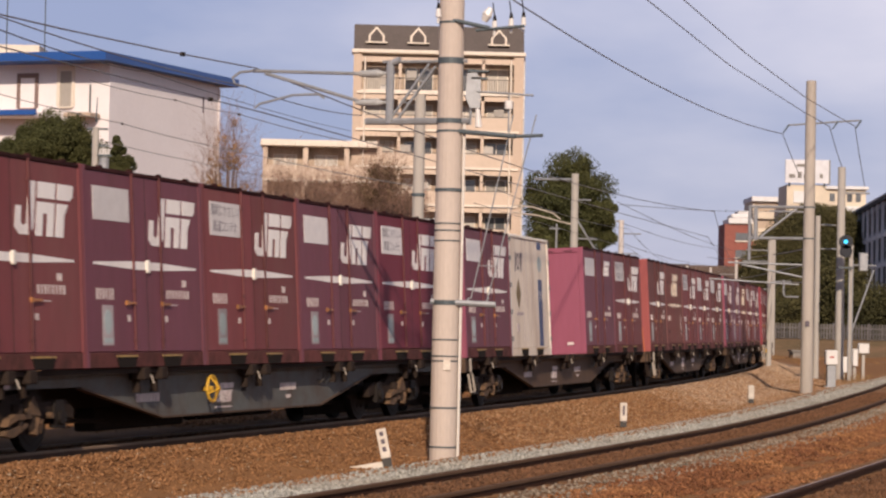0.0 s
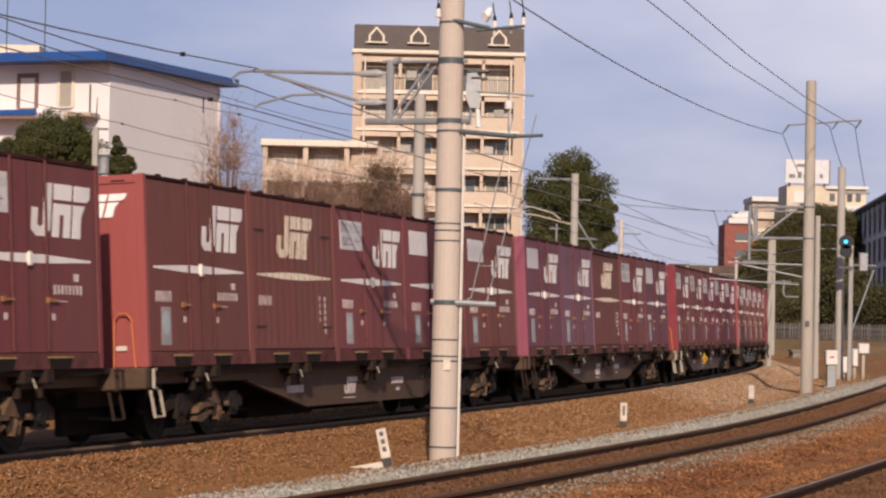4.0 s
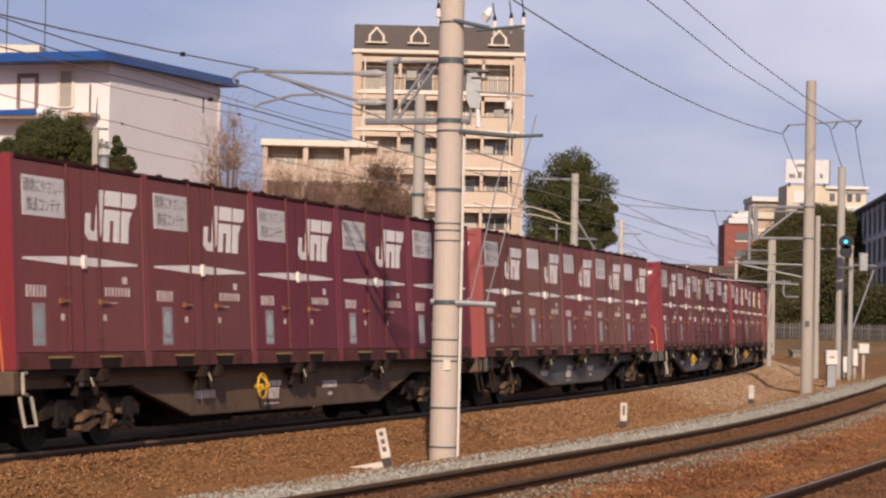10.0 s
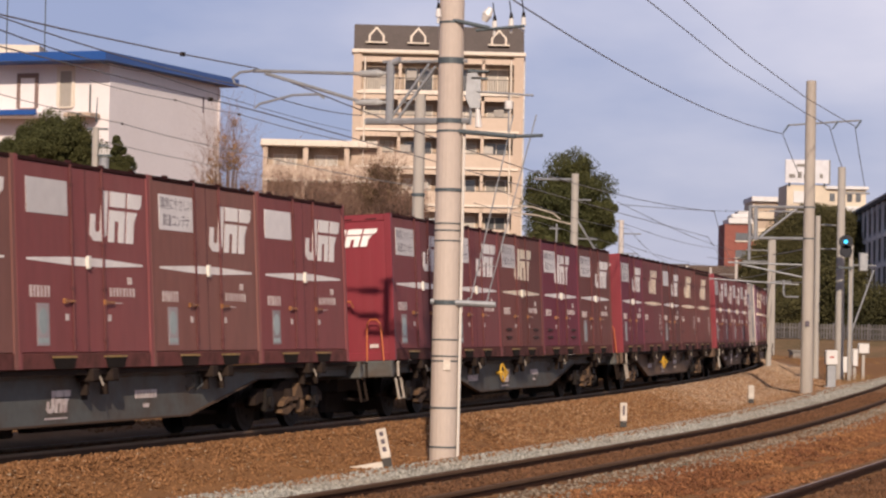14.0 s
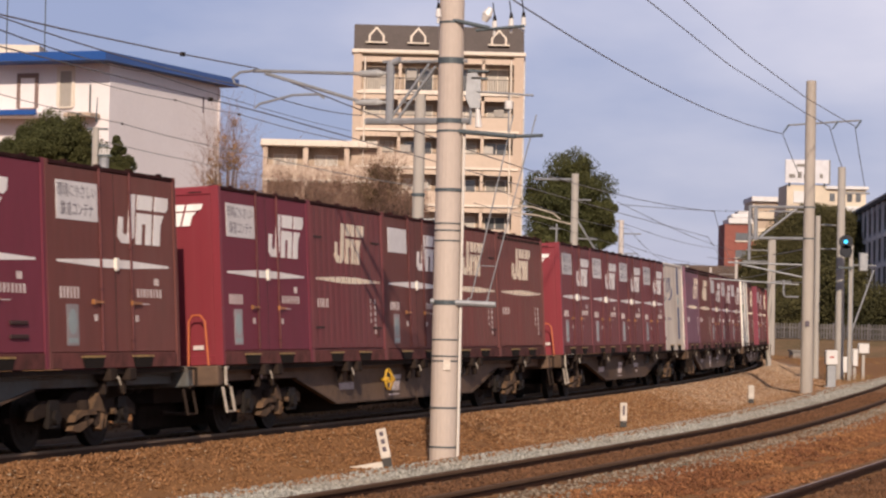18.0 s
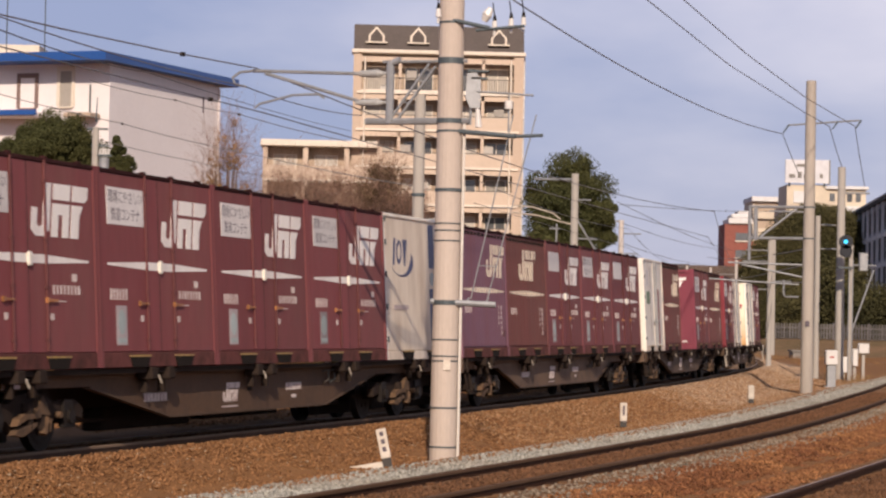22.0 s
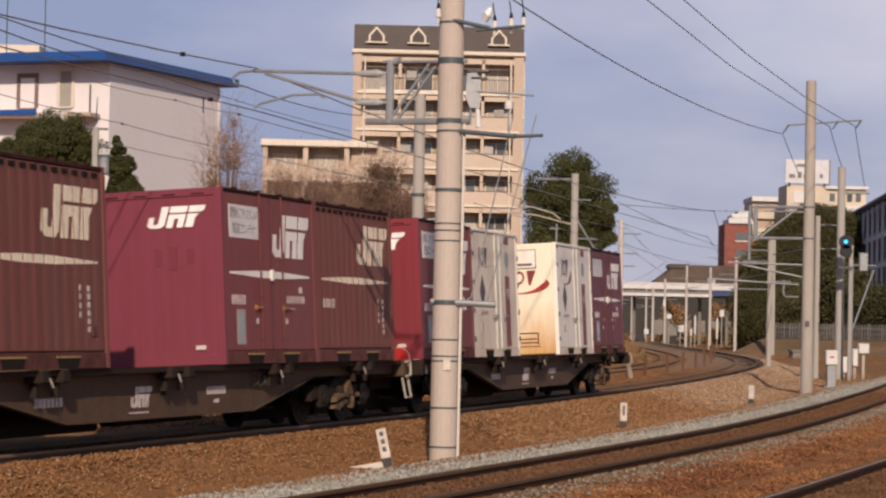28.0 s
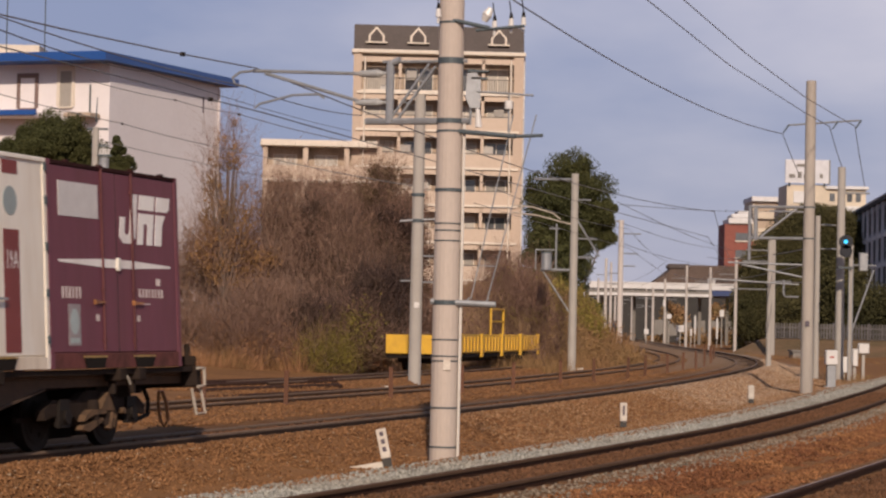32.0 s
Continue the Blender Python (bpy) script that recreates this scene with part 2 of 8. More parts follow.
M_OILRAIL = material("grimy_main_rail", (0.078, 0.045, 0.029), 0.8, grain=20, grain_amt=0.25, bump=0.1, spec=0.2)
M_CONCRETE = material("pale_concrete", (0.47, 0.40, 0.345), 0.85, grain=25, grain_amt=0.10, stain=1.2, stain_amt=0.35, stain_rgb=(0.36, 0.29, 0.24), stretch=(1, 1, 0.35), bump=0.15)
M_FARCONCRETE = material("far_pole_concrete", (0.36, 0.335, 0.30), 0.85, stain_amt=0.2, bump=0.0)
M_GALV = material("galvanised_steel", (0.30, 0.31, 0.32), 0.5, metal=0.4, grain=30, grain_amt=0.12, stain=5, stain_amt=0.4, bump=0.0)
M_BAND = material("dark_steel_band", (0.085, 0.105, 0.115), 0.6, metal=0.3, bump=0.0)
M_WIRE = material("dark_wire", (0.15, 0.145, 0.15), 0.6, bump=0.0)
M_PIPE = material("white_plastic_pipe", (0.62, 0.58, 0.52), 0.5, stain=3, stain_amt=0.3, bump=0.0)
M_GREYGLAZE = material("grey_glazed_insulator", (0.33, 0.33, 0.32), 0.35, bump=0.0)
M_PORCELAIN = material("white_porcelain", (0.62, 0.60, 0.57), 0.3, bump=0.0)
M_POSTRUST = material("rusty_post", (0.11, 0.048, 0.026), 0.85, grain=20, grain_amt=0.3, bump=0.2, rnd=0.2)
M_ASPHALTDARK = material("dark_socket", (0.06, 0.055, 0.05), 0.85)
M_BUILDCREAM = material("peach_tile_wall", (0.475, 0.372, 0.29), 0.75, grain=3, grain_amt=0.10, stain=0.25, stain_amt=0.15, bump=0.0)
M_BALCONY = material("pale_peach_parapet", (0.53, 0.425, 0.335), 0.75, grain=4, grain_amt=0.08, stain=0.4, stain_amt=0.15, bump=0.0)
M_BUILDTRIM = material("cream_trim", (0.66, 0.59, 0.50), 0.7, bump=0.0)
M_ROOFSLATE = material("dark_brown_slate", (0.078, 0.062, 0.056), 0.7, grain=6, grain_amt=0.25, stain=1, stain_amt=0.3, bump=0.1)
M_GLASS = material("window_glass", (0.10, 0.105, 0.11), 0.08, grain=0.5, grain_amt=0.3, bump=0.0, spec=0.8, rnd=0.4)
M_CURTAIN = material("pale_curtain", (0.40, 0.37, 0.33), 0.9, grain=6, grain_amt=0.2, bump=0.0, rnd=0.3)
# Peach wall with the balcony shade put into its colour.
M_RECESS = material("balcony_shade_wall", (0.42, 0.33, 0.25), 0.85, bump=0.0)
M_RAILDARK = material("dark_balcony_rail", (0.09, 0.075, 0.065), 0.5, bump=0.0)
M_WHITEWALL = material("pinkish_white_render", (0.70, 0.66, 0.66), 0.85, grain=5, grain_amt=0.05, stain=0.35, stain_amt=0.2, stain_rgb=(0.55, 0.49, 0.48), bump=0.0)
M_WALLTRIM = material("mauve_brown_trim", (0.19, 0.13, 0.115), 0.8, bump=0.0)
M_BLUEROOF = material("blue_metal_roof", (0.016, 0.072, 0.26), 0.4, grain=2, grain_amt=0.10, stain=0.5, stain_amt=0.2, bump=0.0)
M_BRICKRED = material("red_brick_far", (0.25, 0.085, 0.065), 0.85, grain=2, grain_amt=0.15, bump=0.0)
M_GREYWALL = material("grey_far_wall", (0.20, 0.185, 0.165), 0.8, grain=1, bump=0.0)
M_FARCREAM = material("far_cream_wall", (0.58, 0.50, 0.39), 0.8, grain=1, grain_amt=0.1, stain=0.3, stain_amt=0.3, bump=0.0)
M_FARWHITE = material("far_white_paint", (0.62, 0.61, 0.60), 0.7, grain=1, grain_amt=0.1, bump=0.0)
M_PALEPOLE = material("pale_far_pole", (0.50, 0.46, 0.43), 0.85, grain=6, grain_amt=0.12, stain=0.6, stain_amt=0.3, stretch=STREAK, bump=0.0)
M_MARKER = material("weathered_white_post", (0.56, 0.51, 0.44), 0.8, grain=25, grain_amt=0.2, stain=6, stain_amt=0.6, stain_rgb=(0.30, 0.22, 0.15), bump=0.1, rnd=0.15)
M_SIGN = material("white_sign_board", (0.58, 0.58, 0.60), 0.6, bump=0.0)
M_POLETAN = material("tan_grey_pole_concrete", (0.37, 0.33, 0.285), 0.85, grain=10, grain_amt=0.12, stain=0.8, stain_amt=0.35, stretch=STREAK, bump=0.1)
M_BERM = material("brown_berm_earth", (0.19, 0.12, 0.07), 0.95, grain=2, grain_amt=0.35, stain=0.3, stain_amt=0.7, stain_rgb=(0.10, 0.085, 0.045), bump=0.4, spec=0.08)
M_FENCE = material("weathered_grey_fence", (0.125, 0.115, 0.112), 0.85, grain=8, grain_amt=0.2, stain=1, stain_amt=0.5, bump=0.0, rnd=0.3)
M_FARSHED = material("grey_brown_far_wall", (0.040, 0.037, 0.034), 0.85, grain=1, grain_amt=0.2, stain=0.4, stain_amt=0.4, bump=0.0)
M_BRIDGE = material("pale_bridge_girder", (0.25, 0.27, 0.30), 0.7, grain=0.5, grain_amt=0.15, bump=0.0)
M_SIGNALBLACK = material("signal_black", (0.008, 0.010, 0.016), 0.6, bump=0.0)
M_SIGNALBLUE = material("signal_lamp_blue_green", (0.02, 0.42, 0.72), 0.4, emit=1.6, bump=0.0)
M_BARK = material("grey_brown_bark", (0.17, 0.125, 0.10), 0.9, grain=10, grain_amt=0.3, bump=0.3)
M_PALETWIG = material("pale_pinkish_twigs", (0.25, 0.155, 0.112), 0.9, grain=4, grain_amt=0.3, bump=0.0, island=0.45)
M_TWIG = material("reddish_twigs", (0.20, 0.118, 0.085), 0.9, grain=4, grain_amt=0.3, bump=0.0, island=0.45)
M_BROWNLEAF = material("dry_brown_leaves", (0.110, 0.062, 0.044), 0.85, grain=1.0, grain_amt=0.45, stain=0.25, stain_amt=0.7, stain_rgb=(0.10, 0.075, 0.035), bump=0.0, island=0.32, spec=0.1)
M_AMBERLEAF = material("amber_dry_leaves", (0.30, 0.165, 0.070), 0.85, grain=1.0, grain_amt=0.3, stain=0.8, stain_amt=0.6, stain_rgb=(0.18, 0.12, 0.05), bump=0.0, island=0.4, spec=0.1)
M_OLIVEBROWN = material("olive_brown_leaves", (0.135, 0.092, 0.052), 0.85, grain=1.0, grain_amt=0.4, stain=0.4, stain_amt=0.6, stain_rgb=(0.10, 0.060, 0.045), bump=0.0, island=0.3, spec=0.1)
M_PURPLELEAF = material("purplish_winter_buds", (0.150, 0.088, 0.072), 0.85, grain=1.0, grain_amt=0.4, stain=0.3, stain_amt=0.7, stain_rgb=(0.20, 0.125, 0.075), bump=0.0, island=0.35, spec=0.1)
# Purple brush whose dark tone also stands for shade inside the thicket.
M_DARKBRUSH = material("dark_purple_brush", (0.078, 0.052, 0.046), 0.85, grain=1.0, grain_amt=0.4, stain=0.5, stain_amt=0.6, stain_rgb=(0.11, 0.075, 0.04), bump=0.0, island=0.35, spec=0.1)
M_REDGRASS = material("rusty_dry_grass", (0.30, 0.150, 0.075), 0.9, grain=0.8, grain_amt=0.35, stain=0.6, stain_amt=0.7, stain_rgb=(0.17, 0.12, 0.05), bump=0.0, island=0.45, spec=0.1)
M_PINKLEAF = material("pale_orange_dry_leaves", (0.36, 0.205, 0.125), 0.85, grain=1.0, grain_amt=0.3, bump=0.0, island=0.35, spec=0.1)
M_GREENLEAF = material("dark_evergreen_leaves", (0.064, 0.070, 0.028), 0.75, grain=0.8, grain_amt=0.35, stain=0.3, stain_amt=0.6, stain_rgb=(0.075, 0.066, 0.022), bump=0.0, island=0.18, spec=0.1)
M_HILLLEAF = material("olive_hill_leaves", (0.095, 0.084, 0.036), 0.85, grain=0.3, grain_amt=0.35, stain=0.11, stain_amt=0.95, stain_rgb=(0.024, 0.028, 0.013), bump=0.0, island=0.2, spec=0.1)
M_GRASS = material("dry_grass", (0.25, 0.138, 0.062), 0.9, grain=0.8, grain_amt=0.3, stain=0.2, stain_amt=0.6, stain_rgb=(0.16, 0.13, 0.045), bump=0.0, island=0.4)
M_OLIVEGRASS = material("olive_weeds", (0.20, 0.165, 0.030), 0.9, grain=0.8, grain_amt=0.3, stain=0.2, stain_amt=0.6, stain_rgb=(0.22, 0.14, 0.05), bump=0.0, island=0.4)
M_STONEBROWN = material("rusty_ballast_stone", (0.230, 0.117, 0.053), 0.9, grain=1.2, grain_amt=0.18, stain=0.35, stain_amt=0.5, stain_rgb=(0.21, 0.098, 0.045), bump=0.0, island=0.42, spec=0.08)
M_STONERUST = material("deep_rust_stone", (0.180, 0.076, 0.036), 0.9, grain=1.2, grain_amt=0.3, stain=0.5, stain_amt=0.9, stain_rgb=(0.36, 0.175, 0.072), bump=0.0, island=0.4, spec=0.08)
M_STONEDARK = material("oily_brown_stone", (0.150, 0.076, 0.040), 0.9, grain=1.2, grain_amt=0.2, bump=0.0, island=0.35, spec=0.08)
M_STONEBEIGE = material("beige_ballast_stone", (0.38, 0.285, 0.19), 0.9, grain=1.2, grain_amt=0.2, stain=0.5, stain_amt=0.4, bump=0.0, island=0.3, spec=0.08)
M_TAN = material("light_rust_stone", (0.345, 0.205, 0.108), 0.9, grain=1.2, grain_amt=0.2, stain=0.4, stain_amt=0.5, stain_rgb=(0.27, 0.15, 0.075), bump=0.0, island=0.3, spec=0.08)
M_PILE = material("tan_ballast_stone", (0.41, 0.275, 0.175), 0.9, grain=1.2, grain_amt=0.25, stain=0.5, stain_amt=0.6, stain_rgb=(0.36, 0.28, 0.20), bump=0.0, island=0.35, spec=0.08)
M_PILEGREY = material("dusty_grey_stone", (0.25, 0.215, 0.165), 0.9, grain=1.2, grain_amt=0.3, stain=0.5, stain_amt=0.6, stain_rgb=(0.20, 0.12, 0.07), bump=0.0, island=0.35, spec=0.08)
M_STONEGREY = material("grey_ballast_stone", (0.345, 0.335, 0.29), 0.9, grain=0.8, grain_amt=0.3, stain=0.35, stain_amt=0.6, stain_rgb=(0.24, 0.19, 0.135), bump=0.0, island=0.35, spec=0.08)


def ground_material():
    """Rust-stained earth and ballast, paler where the gravel attribute says so."""
    m = material("rusty_ground", (0.235, 0.118, 0.050), 0.95, grain=14, grain_amt=0.35, stain=0.35, stain_amt=0.6, stain_rgb=(0.15, 0.075, 0.038), bump=0.6, spec=0.08)
    t = m.node_tree
    hs = next(n for n in t.nodes if n.type == "HUE_SAT")
    at = t.nodes.new("ShaderNodeAttribute")
    at.attribute_name = "gravel"
    old = hs.inputs["Color"].links[0].from_socket
    mx = t.nodes.new("ShaderNodeMix")
    mx.data_type = "RGBA"
    mx.inputs["B"].default_value = (0.29, 0.255, 0.20, 1)
    t.links.new(at.outputs["Fac"], mx.inputs["Factor"])
    t.links.new(old, mx.inputs["A"])
    # Second mask: soiled ground, and the train's shade put into the bed colour.
    soil_shade = t.nodes.new("ShaderNodeAttribute")
    soil_shade.attribute_name = "soil_shade"
    mo = t.nodes.new("ShaderNodeMix")
    mo.data_type = "RGBA"
    mo.inputs["B"].default_value = (0.020, 0.015, 0.012, 1)
    t.links.new(soil_shade.outputs["Fac"], mo.inputs["Factor"])
    t.links.new(mx.outputs["Result"], mo.inputs["A"])
    t.links.new(mo.outputs["Result"], hs.inputs["Color"])
    return m


M_GROUND = ground_material()

# ---- the line in plan ----
KNOTS = (-280, -31, -11, 9, 29, 49, 69, 89, 109, 139, 179, 215, 640)
BENDS = (0.0, 0.0, -0.001451, -0.001859, -0.001868, -0.001006, -0.002502, -0.002644, -0.00166, -0.000547, 0.000657, 0.0, 0.0)
S_GRID = np.arange(-280, 640, 0.5)
turn = np.cumsum(np.interp(S_GRID, KNOTS, BENDS)) * 0.5
I0 = int(np.searchsorted(S_GRID, 0))
HEADS = turn - turn[I0] + 0.27967
PX = np.cumsum(np.sin(HEADS)) * 0.5
PY = np.cumsum(np.cos(HEADS)) * 0.5
PX, PY = PX - PX[I0] - 1.24615, PY - PY[I0] + 43.47246
CANT = 0.06046


def line_point(s, off=0.0, z=0.0):
    """A point beside the main line: s metres along it, off metres to its near side."""
    x, y, h = np.interp(s, S_GRID, PX), np.interp(s, S_GRID, PY), np.interp(s, S_GRID, HEADS)
    return Vector((x + off * math.cos(h), y - off * math.sin(h), z))


def off_near(s):
    """Where the near track runs beside the main line."""
    return float(np.interp(s, (-40, -22, 0, 24, 39, 60, 110, 150), (6.1, 6.2, 6.85, 7.0, 7.3, 8.6, 13.5, 20.0)))


def off_near2(s):
    return off_near(s) + 4.1


def off_far(s):
    return float(np.interp(s, (0, 20, 60), (-5.2, -4.5, -4.15)))


def off_siding(s):
    return float(np.interp(s, (0, 40, 70), (-9.8, -9.0, -8.6)))


# ---- mesh building ----
class Shape:
    """Collects boxes, rods and prisms into one mesh."""

    def __init__(self):
        self.v, self.f = [], []

    def add(self, verts, faces):
        n = len(self.v)
        self.v += [tuple(p) for p in verts]
        self.f += [tuple(i + n for i in f) for f in faces]
        return self

    def box(self, x0, x1, y0, y1, z0, z1, c=0.0):
        if c <= 0:
            v = [(x, y, z) for x in (x0, x1) for y in (y0, y1) for z in (z0, z1)]
            return self.add(v, [(0, 1, 3, 2), (4, 6, 7, 5), (0, 4, 5, 1), (2, 3, 7, 6), (0, 2, 6, 4), (1, 5, 7, 3)])
        b = bmesh.new()
        bmesh.ops.create_cube(b, size=1, matrix=Matrix.Translation(((x0 + x1) / 2, (y0 + y1) / 2, (z0 + z1) / 2)) @ Matrix.Diagonal((x1 - x0, y1 - y0, z1 - z0, 1)))
        bmesh.ops.bevel(b, geom=b.edges[:], offset=c, segments=1, affect="EDGES")
        b.verts.index_update()
        self.add([p.co[:] for p in b.verts], [[q.index for q in f.verts] for f in b.faces])
        b.free()
        return self

    def rod(self, p, q, r, r2=None, n=8):
        p, q = Vector(p), Vector(q)
        d = (q - p).normalized()
        a = d.orthogonal().normalized()
        b = d.cross(a)
        r2 = r if r2 is None else r2
        v = []
        for c, k in ((p, r), (q, r2)):
            v += [c + (a * math.cos(2 * math.pi * i / n) + b * math.sin(2 * math.pi * i / n)) * k for i in range(n)]
        f = [(i, (i + 1) % n, n + (i + 1) % n, n + i) for i in range(n)] + [tuple(range(n - 1, -1, -1)), tuple(range(n, 2 * n))]
        return self.add(v, f)

    def pipe(self, pts, r, n=6):
        """One unbroken tube through the points."""
        pts = [Vector(p) for p in pts]
        base = len(self.v)
        a = None
        for i, p in enumerate(pts):
            d = (pts[min(i + 1, len(pts) - 1)] - pts[max(i - 1, 0)]).normalized()
            a = d.orthogonal().normalized() if a is None else (a - d * a.dot(d)).normalized()
            b = d.cross(a)
            self.v += [tuple(p + (a * math.cos(2 * math.pi * k / n) + b * math.sin(2 * math.pi * k / n)) * r) for k in range(n)]
        for i in range(len(pts) - 1):
            for k in range(n):
                q = (k + 1) % n
                self.f.append((base + i * n + k, base + i * n + q, base + (i + 1) * n + q, base + (i + 1) * n + k))
        m = base + (len(pts) - 1) * n
        self.f += [tuple(range(base + n - 1, base - 1, -1)), tuple(range(m, m + n))]
        return self

    def pleat(self, along, out, z0, z1, axis):
        """A pleated sheet standing upright: along and out are lists of plan positions; axis says which way it runs."""
        base = len(self.v)
        for z in (z0, z1):
            self.v += [(a, o, z) if axis == "x" else (o, a, z) for a, o in zip(along, out)]
        n = len(along)
        self.f += [(base + i, base + i + 1, base + n + i + 1, base + n + i) for i in range(n - 1)]
        return self

    def prism(self, poly, y0, y1):
        """A polygon of (x, z) run from y0 to y1."""
        n = len(poly)
        v = [(x, y0, z) for x, z in poly] + [(x, y1, z) for x, z in poly]
        return self.add(v, [tuple(range(n)), tuple(range(2 * n - 1, n - 1, -1))] + [(i, n + i, n + (i + 1) % n, (i + 1) % n) for i in range(n)])

    def end_prism(self, poly, x0, x1):
        """A polygon of (y, z) run from x0 to x1."""
        n = len(poly)
        v = [(x0, y, z) for y, z in poly] + [(x1, y, z) for y, z in poly]
        return self.add(v, [tuple(range(n)), tuple(range(2 * n - 1, n - 1, -1))] + [(i, n + i, n + (i + 1) % n, (i + 1) % n) for i in range(n)])

    def moved(self, m):
        self.v = [tuple(m @ Vector(p)) for p in self.v]
        return self

    def mesh(self, name, mat, smooth=False):
        me = bpy.data.meshes.new(name)
        me.from_pydata(self.v, [], self.f)
        me.materials.append(mat)
        if smooth:
            me.polygons.foreach_set("use_smooth", [True] * len(me.polygons))
        me.update()
        b = bmesh.new()
        b.from_mesh(me)
        bmesh.ops.recalc_face_normals(b, faces=b.faces[:])
        b.to_mesh(me)
        b.free()
        return me


def part(name, shape, mat, parent, label="", smooth=False):
    ob = new(name, shape.mesh(name, mat, smooth))
    ob.parent = parent
    if label:
        tagged(ob, label)
    return ob


def thing(name, label, category, m=None, group="", kind=""):
    ob = new(name)
    ob.empty_display_size = 0.2
    if m is not None:
        ob.matrix_basis = m
    return tagged(ob, label, category, group, kind)


def solid(name, shape, mat, label, category, m=None, group="", kind="", smooth=False):
    ob = new(name, shape.mesh(name, mat, smooth))
    if m is not None:
        ob.matrix_basis = m
    return tagged(ob, label, category, group, kind)


def big_mesh(name, verts, faces, mat):
    """A mesh of many small pieces straight from arrays: faces is (n, k)."""
    me = bpy.data.meshes.new(name)
    n, k = faces.shape
    me.vertices.add(len(verts))
    me.vertices.foreach_set("co", np.asarray(verts, np.float32).ravel())
    me.loops.add(n * k)
    me.loops.foreach_set("vertex_index", faces.astype(np.int32).ravel())
    me.polygons.add(n)
    me.polygons.foreach_set("loop_start", np.arange(0, n * k, k, dtype=np.int32))
    me.materials.append(mat)
    me.update(calc_edges=True)
    me.validate()
    return me

# ---- ground ----
def build_ground():
    xs = np.concatenate([-np.geomspace(3000, 32, 26), np.arange(-30, 40.1, 0.5), np.geomspace(42, 3000, 26)])
    ys = np.concatenate([-np.geomspace(3000, 20, 20), np.arange(-16, 14, 5.0), np.arange(14, 125, 0.5), np.arange(125, 420, 4.0), np.geomspace(424, 3500, 20)])
    X, Y = np.meshgrid(xs, ys)
    sel = S_GRID[::4]
    lx, ly, lh = PX[::4], PY[::4], HEADS[::4]
    fx, fy = X.ravel(), Y.ravel()
    off = np.empty(len(fx))
    for a in range(0, len(fx), 4000):
        b = a + 4000
        d2 = (fx[a:b, None] - lx) ** 2 + (fy[a:b, None] - ly) ** 2
        k = np.argmin(d2, 1)
        off[a:b] = (fx[a:b] - lx[k]) * np.cos(lh[k]) - (fy[a:b] - ly[k]) * np.sin(lh[k])
    z = np.full(len(fx), -0.40)
    near = np.interp(fy, (20, 45, 68, 82, 102, 150, 190), (6.2, 6.85, 7.0, 7.3, 8.6, 13.5, 20.0))
    z = np.maximum(z, np.interp(np.abs(off), (0, 0.85, 1.0, 1.6, 2.6), (-0.10, -0.10, -0.035, -0.035, -0.40)))
    for c, shoulder in ((0.0 * near, 1.45), (near, 1.9), (near + 4.1, 1.45), (-4.3 + 0 * near, 1.45), (-8.9 + 0 * near, 1.45)):
        d = np.abs(off - c)
        z = np.maximum(z, np.interp(d, (0, shoulder, shoulder * 1.6), (-0.105, -0.115, -0.40)))
    rng = np.random.default_rng(3)
    z += rng.normal(0, 0.012, len(z)) * (np.abs(fx) < 60)
    z += np.where(off < -11.5, np.minimum((-11.5 - off) * 0.05, 0.6), 0)
    z += np.where((off > 13) & (fy > 110), np.minimum((off - 13) * 0.03, 0.5), 0)
    g = np.exp(-((off - near + 1.3) / 0.6) ** 2) * 1.0 + np.exp(-((off - near - 1.35) / 0.25) ** 2) * 0.5 + np.exp(-((off - 1.9) / 1.2) ** 2) * 0.30 * np.clip((fy - 75) / 30, 0, 1) + 0.35 * np.clip((fy - 88) / 35, 0, 1) * ((off > -6.5) & (off < 3.5))
    ny, nx = X.shape
    idx = np.arange(nx * ny).reshape(ny, nx)
    faces = np.stack([idx[:-1, :-1], idx[:-1, 1:], idx[1:, 1:], idx[1:, :-1]], -1).reshape(-1, 4)
    me = big_mesh("ground", np.stack([fx, fy, z], 1), faces, M_GROUND)
    at = me.attributes.new("gravel", "FLOAT", "POINT")
    at.data.foreach_set("value", np.clip(g, 0, 1).astype(np.float32))
    soil_shade = 0.12 * np.clip(np.interp(np.minimum(np.abs(off - near), np.abs(off - near - 4.1)), (0, 0.75, 1.1), (1.0, 0.9, 0.0)), 0, 1)
    # Main bed, strongest near the viewer: shade under the train as colour.
    soil_shade = np.maximum(soil_shade, np.interp(np.abs(off), (0, 0.95, 1.35), (0.55, 0.5, 0.0)) * np.interp(fy, (50, 75), (0.9, 0.3)))
    # A darker strip 3.1 m in from the near track.
    soil_shade = np.maximum(soil_shade, 0.6 * np.exp(-((off - near + 3.1) / 0.8) ** 2) * np.interp(fy, (58, 68, 90, 105), (0, 1, 1, 0)))
    me.attributes.new("soil_shade", "FLOAT", "POINT").data.foreach_set("value", soil_shade.astype(np.float32))
    return tagged(new("ground", me), "rust-brown earth and ballast between the railway tracks", "ground", kind="structure")


build_ground()


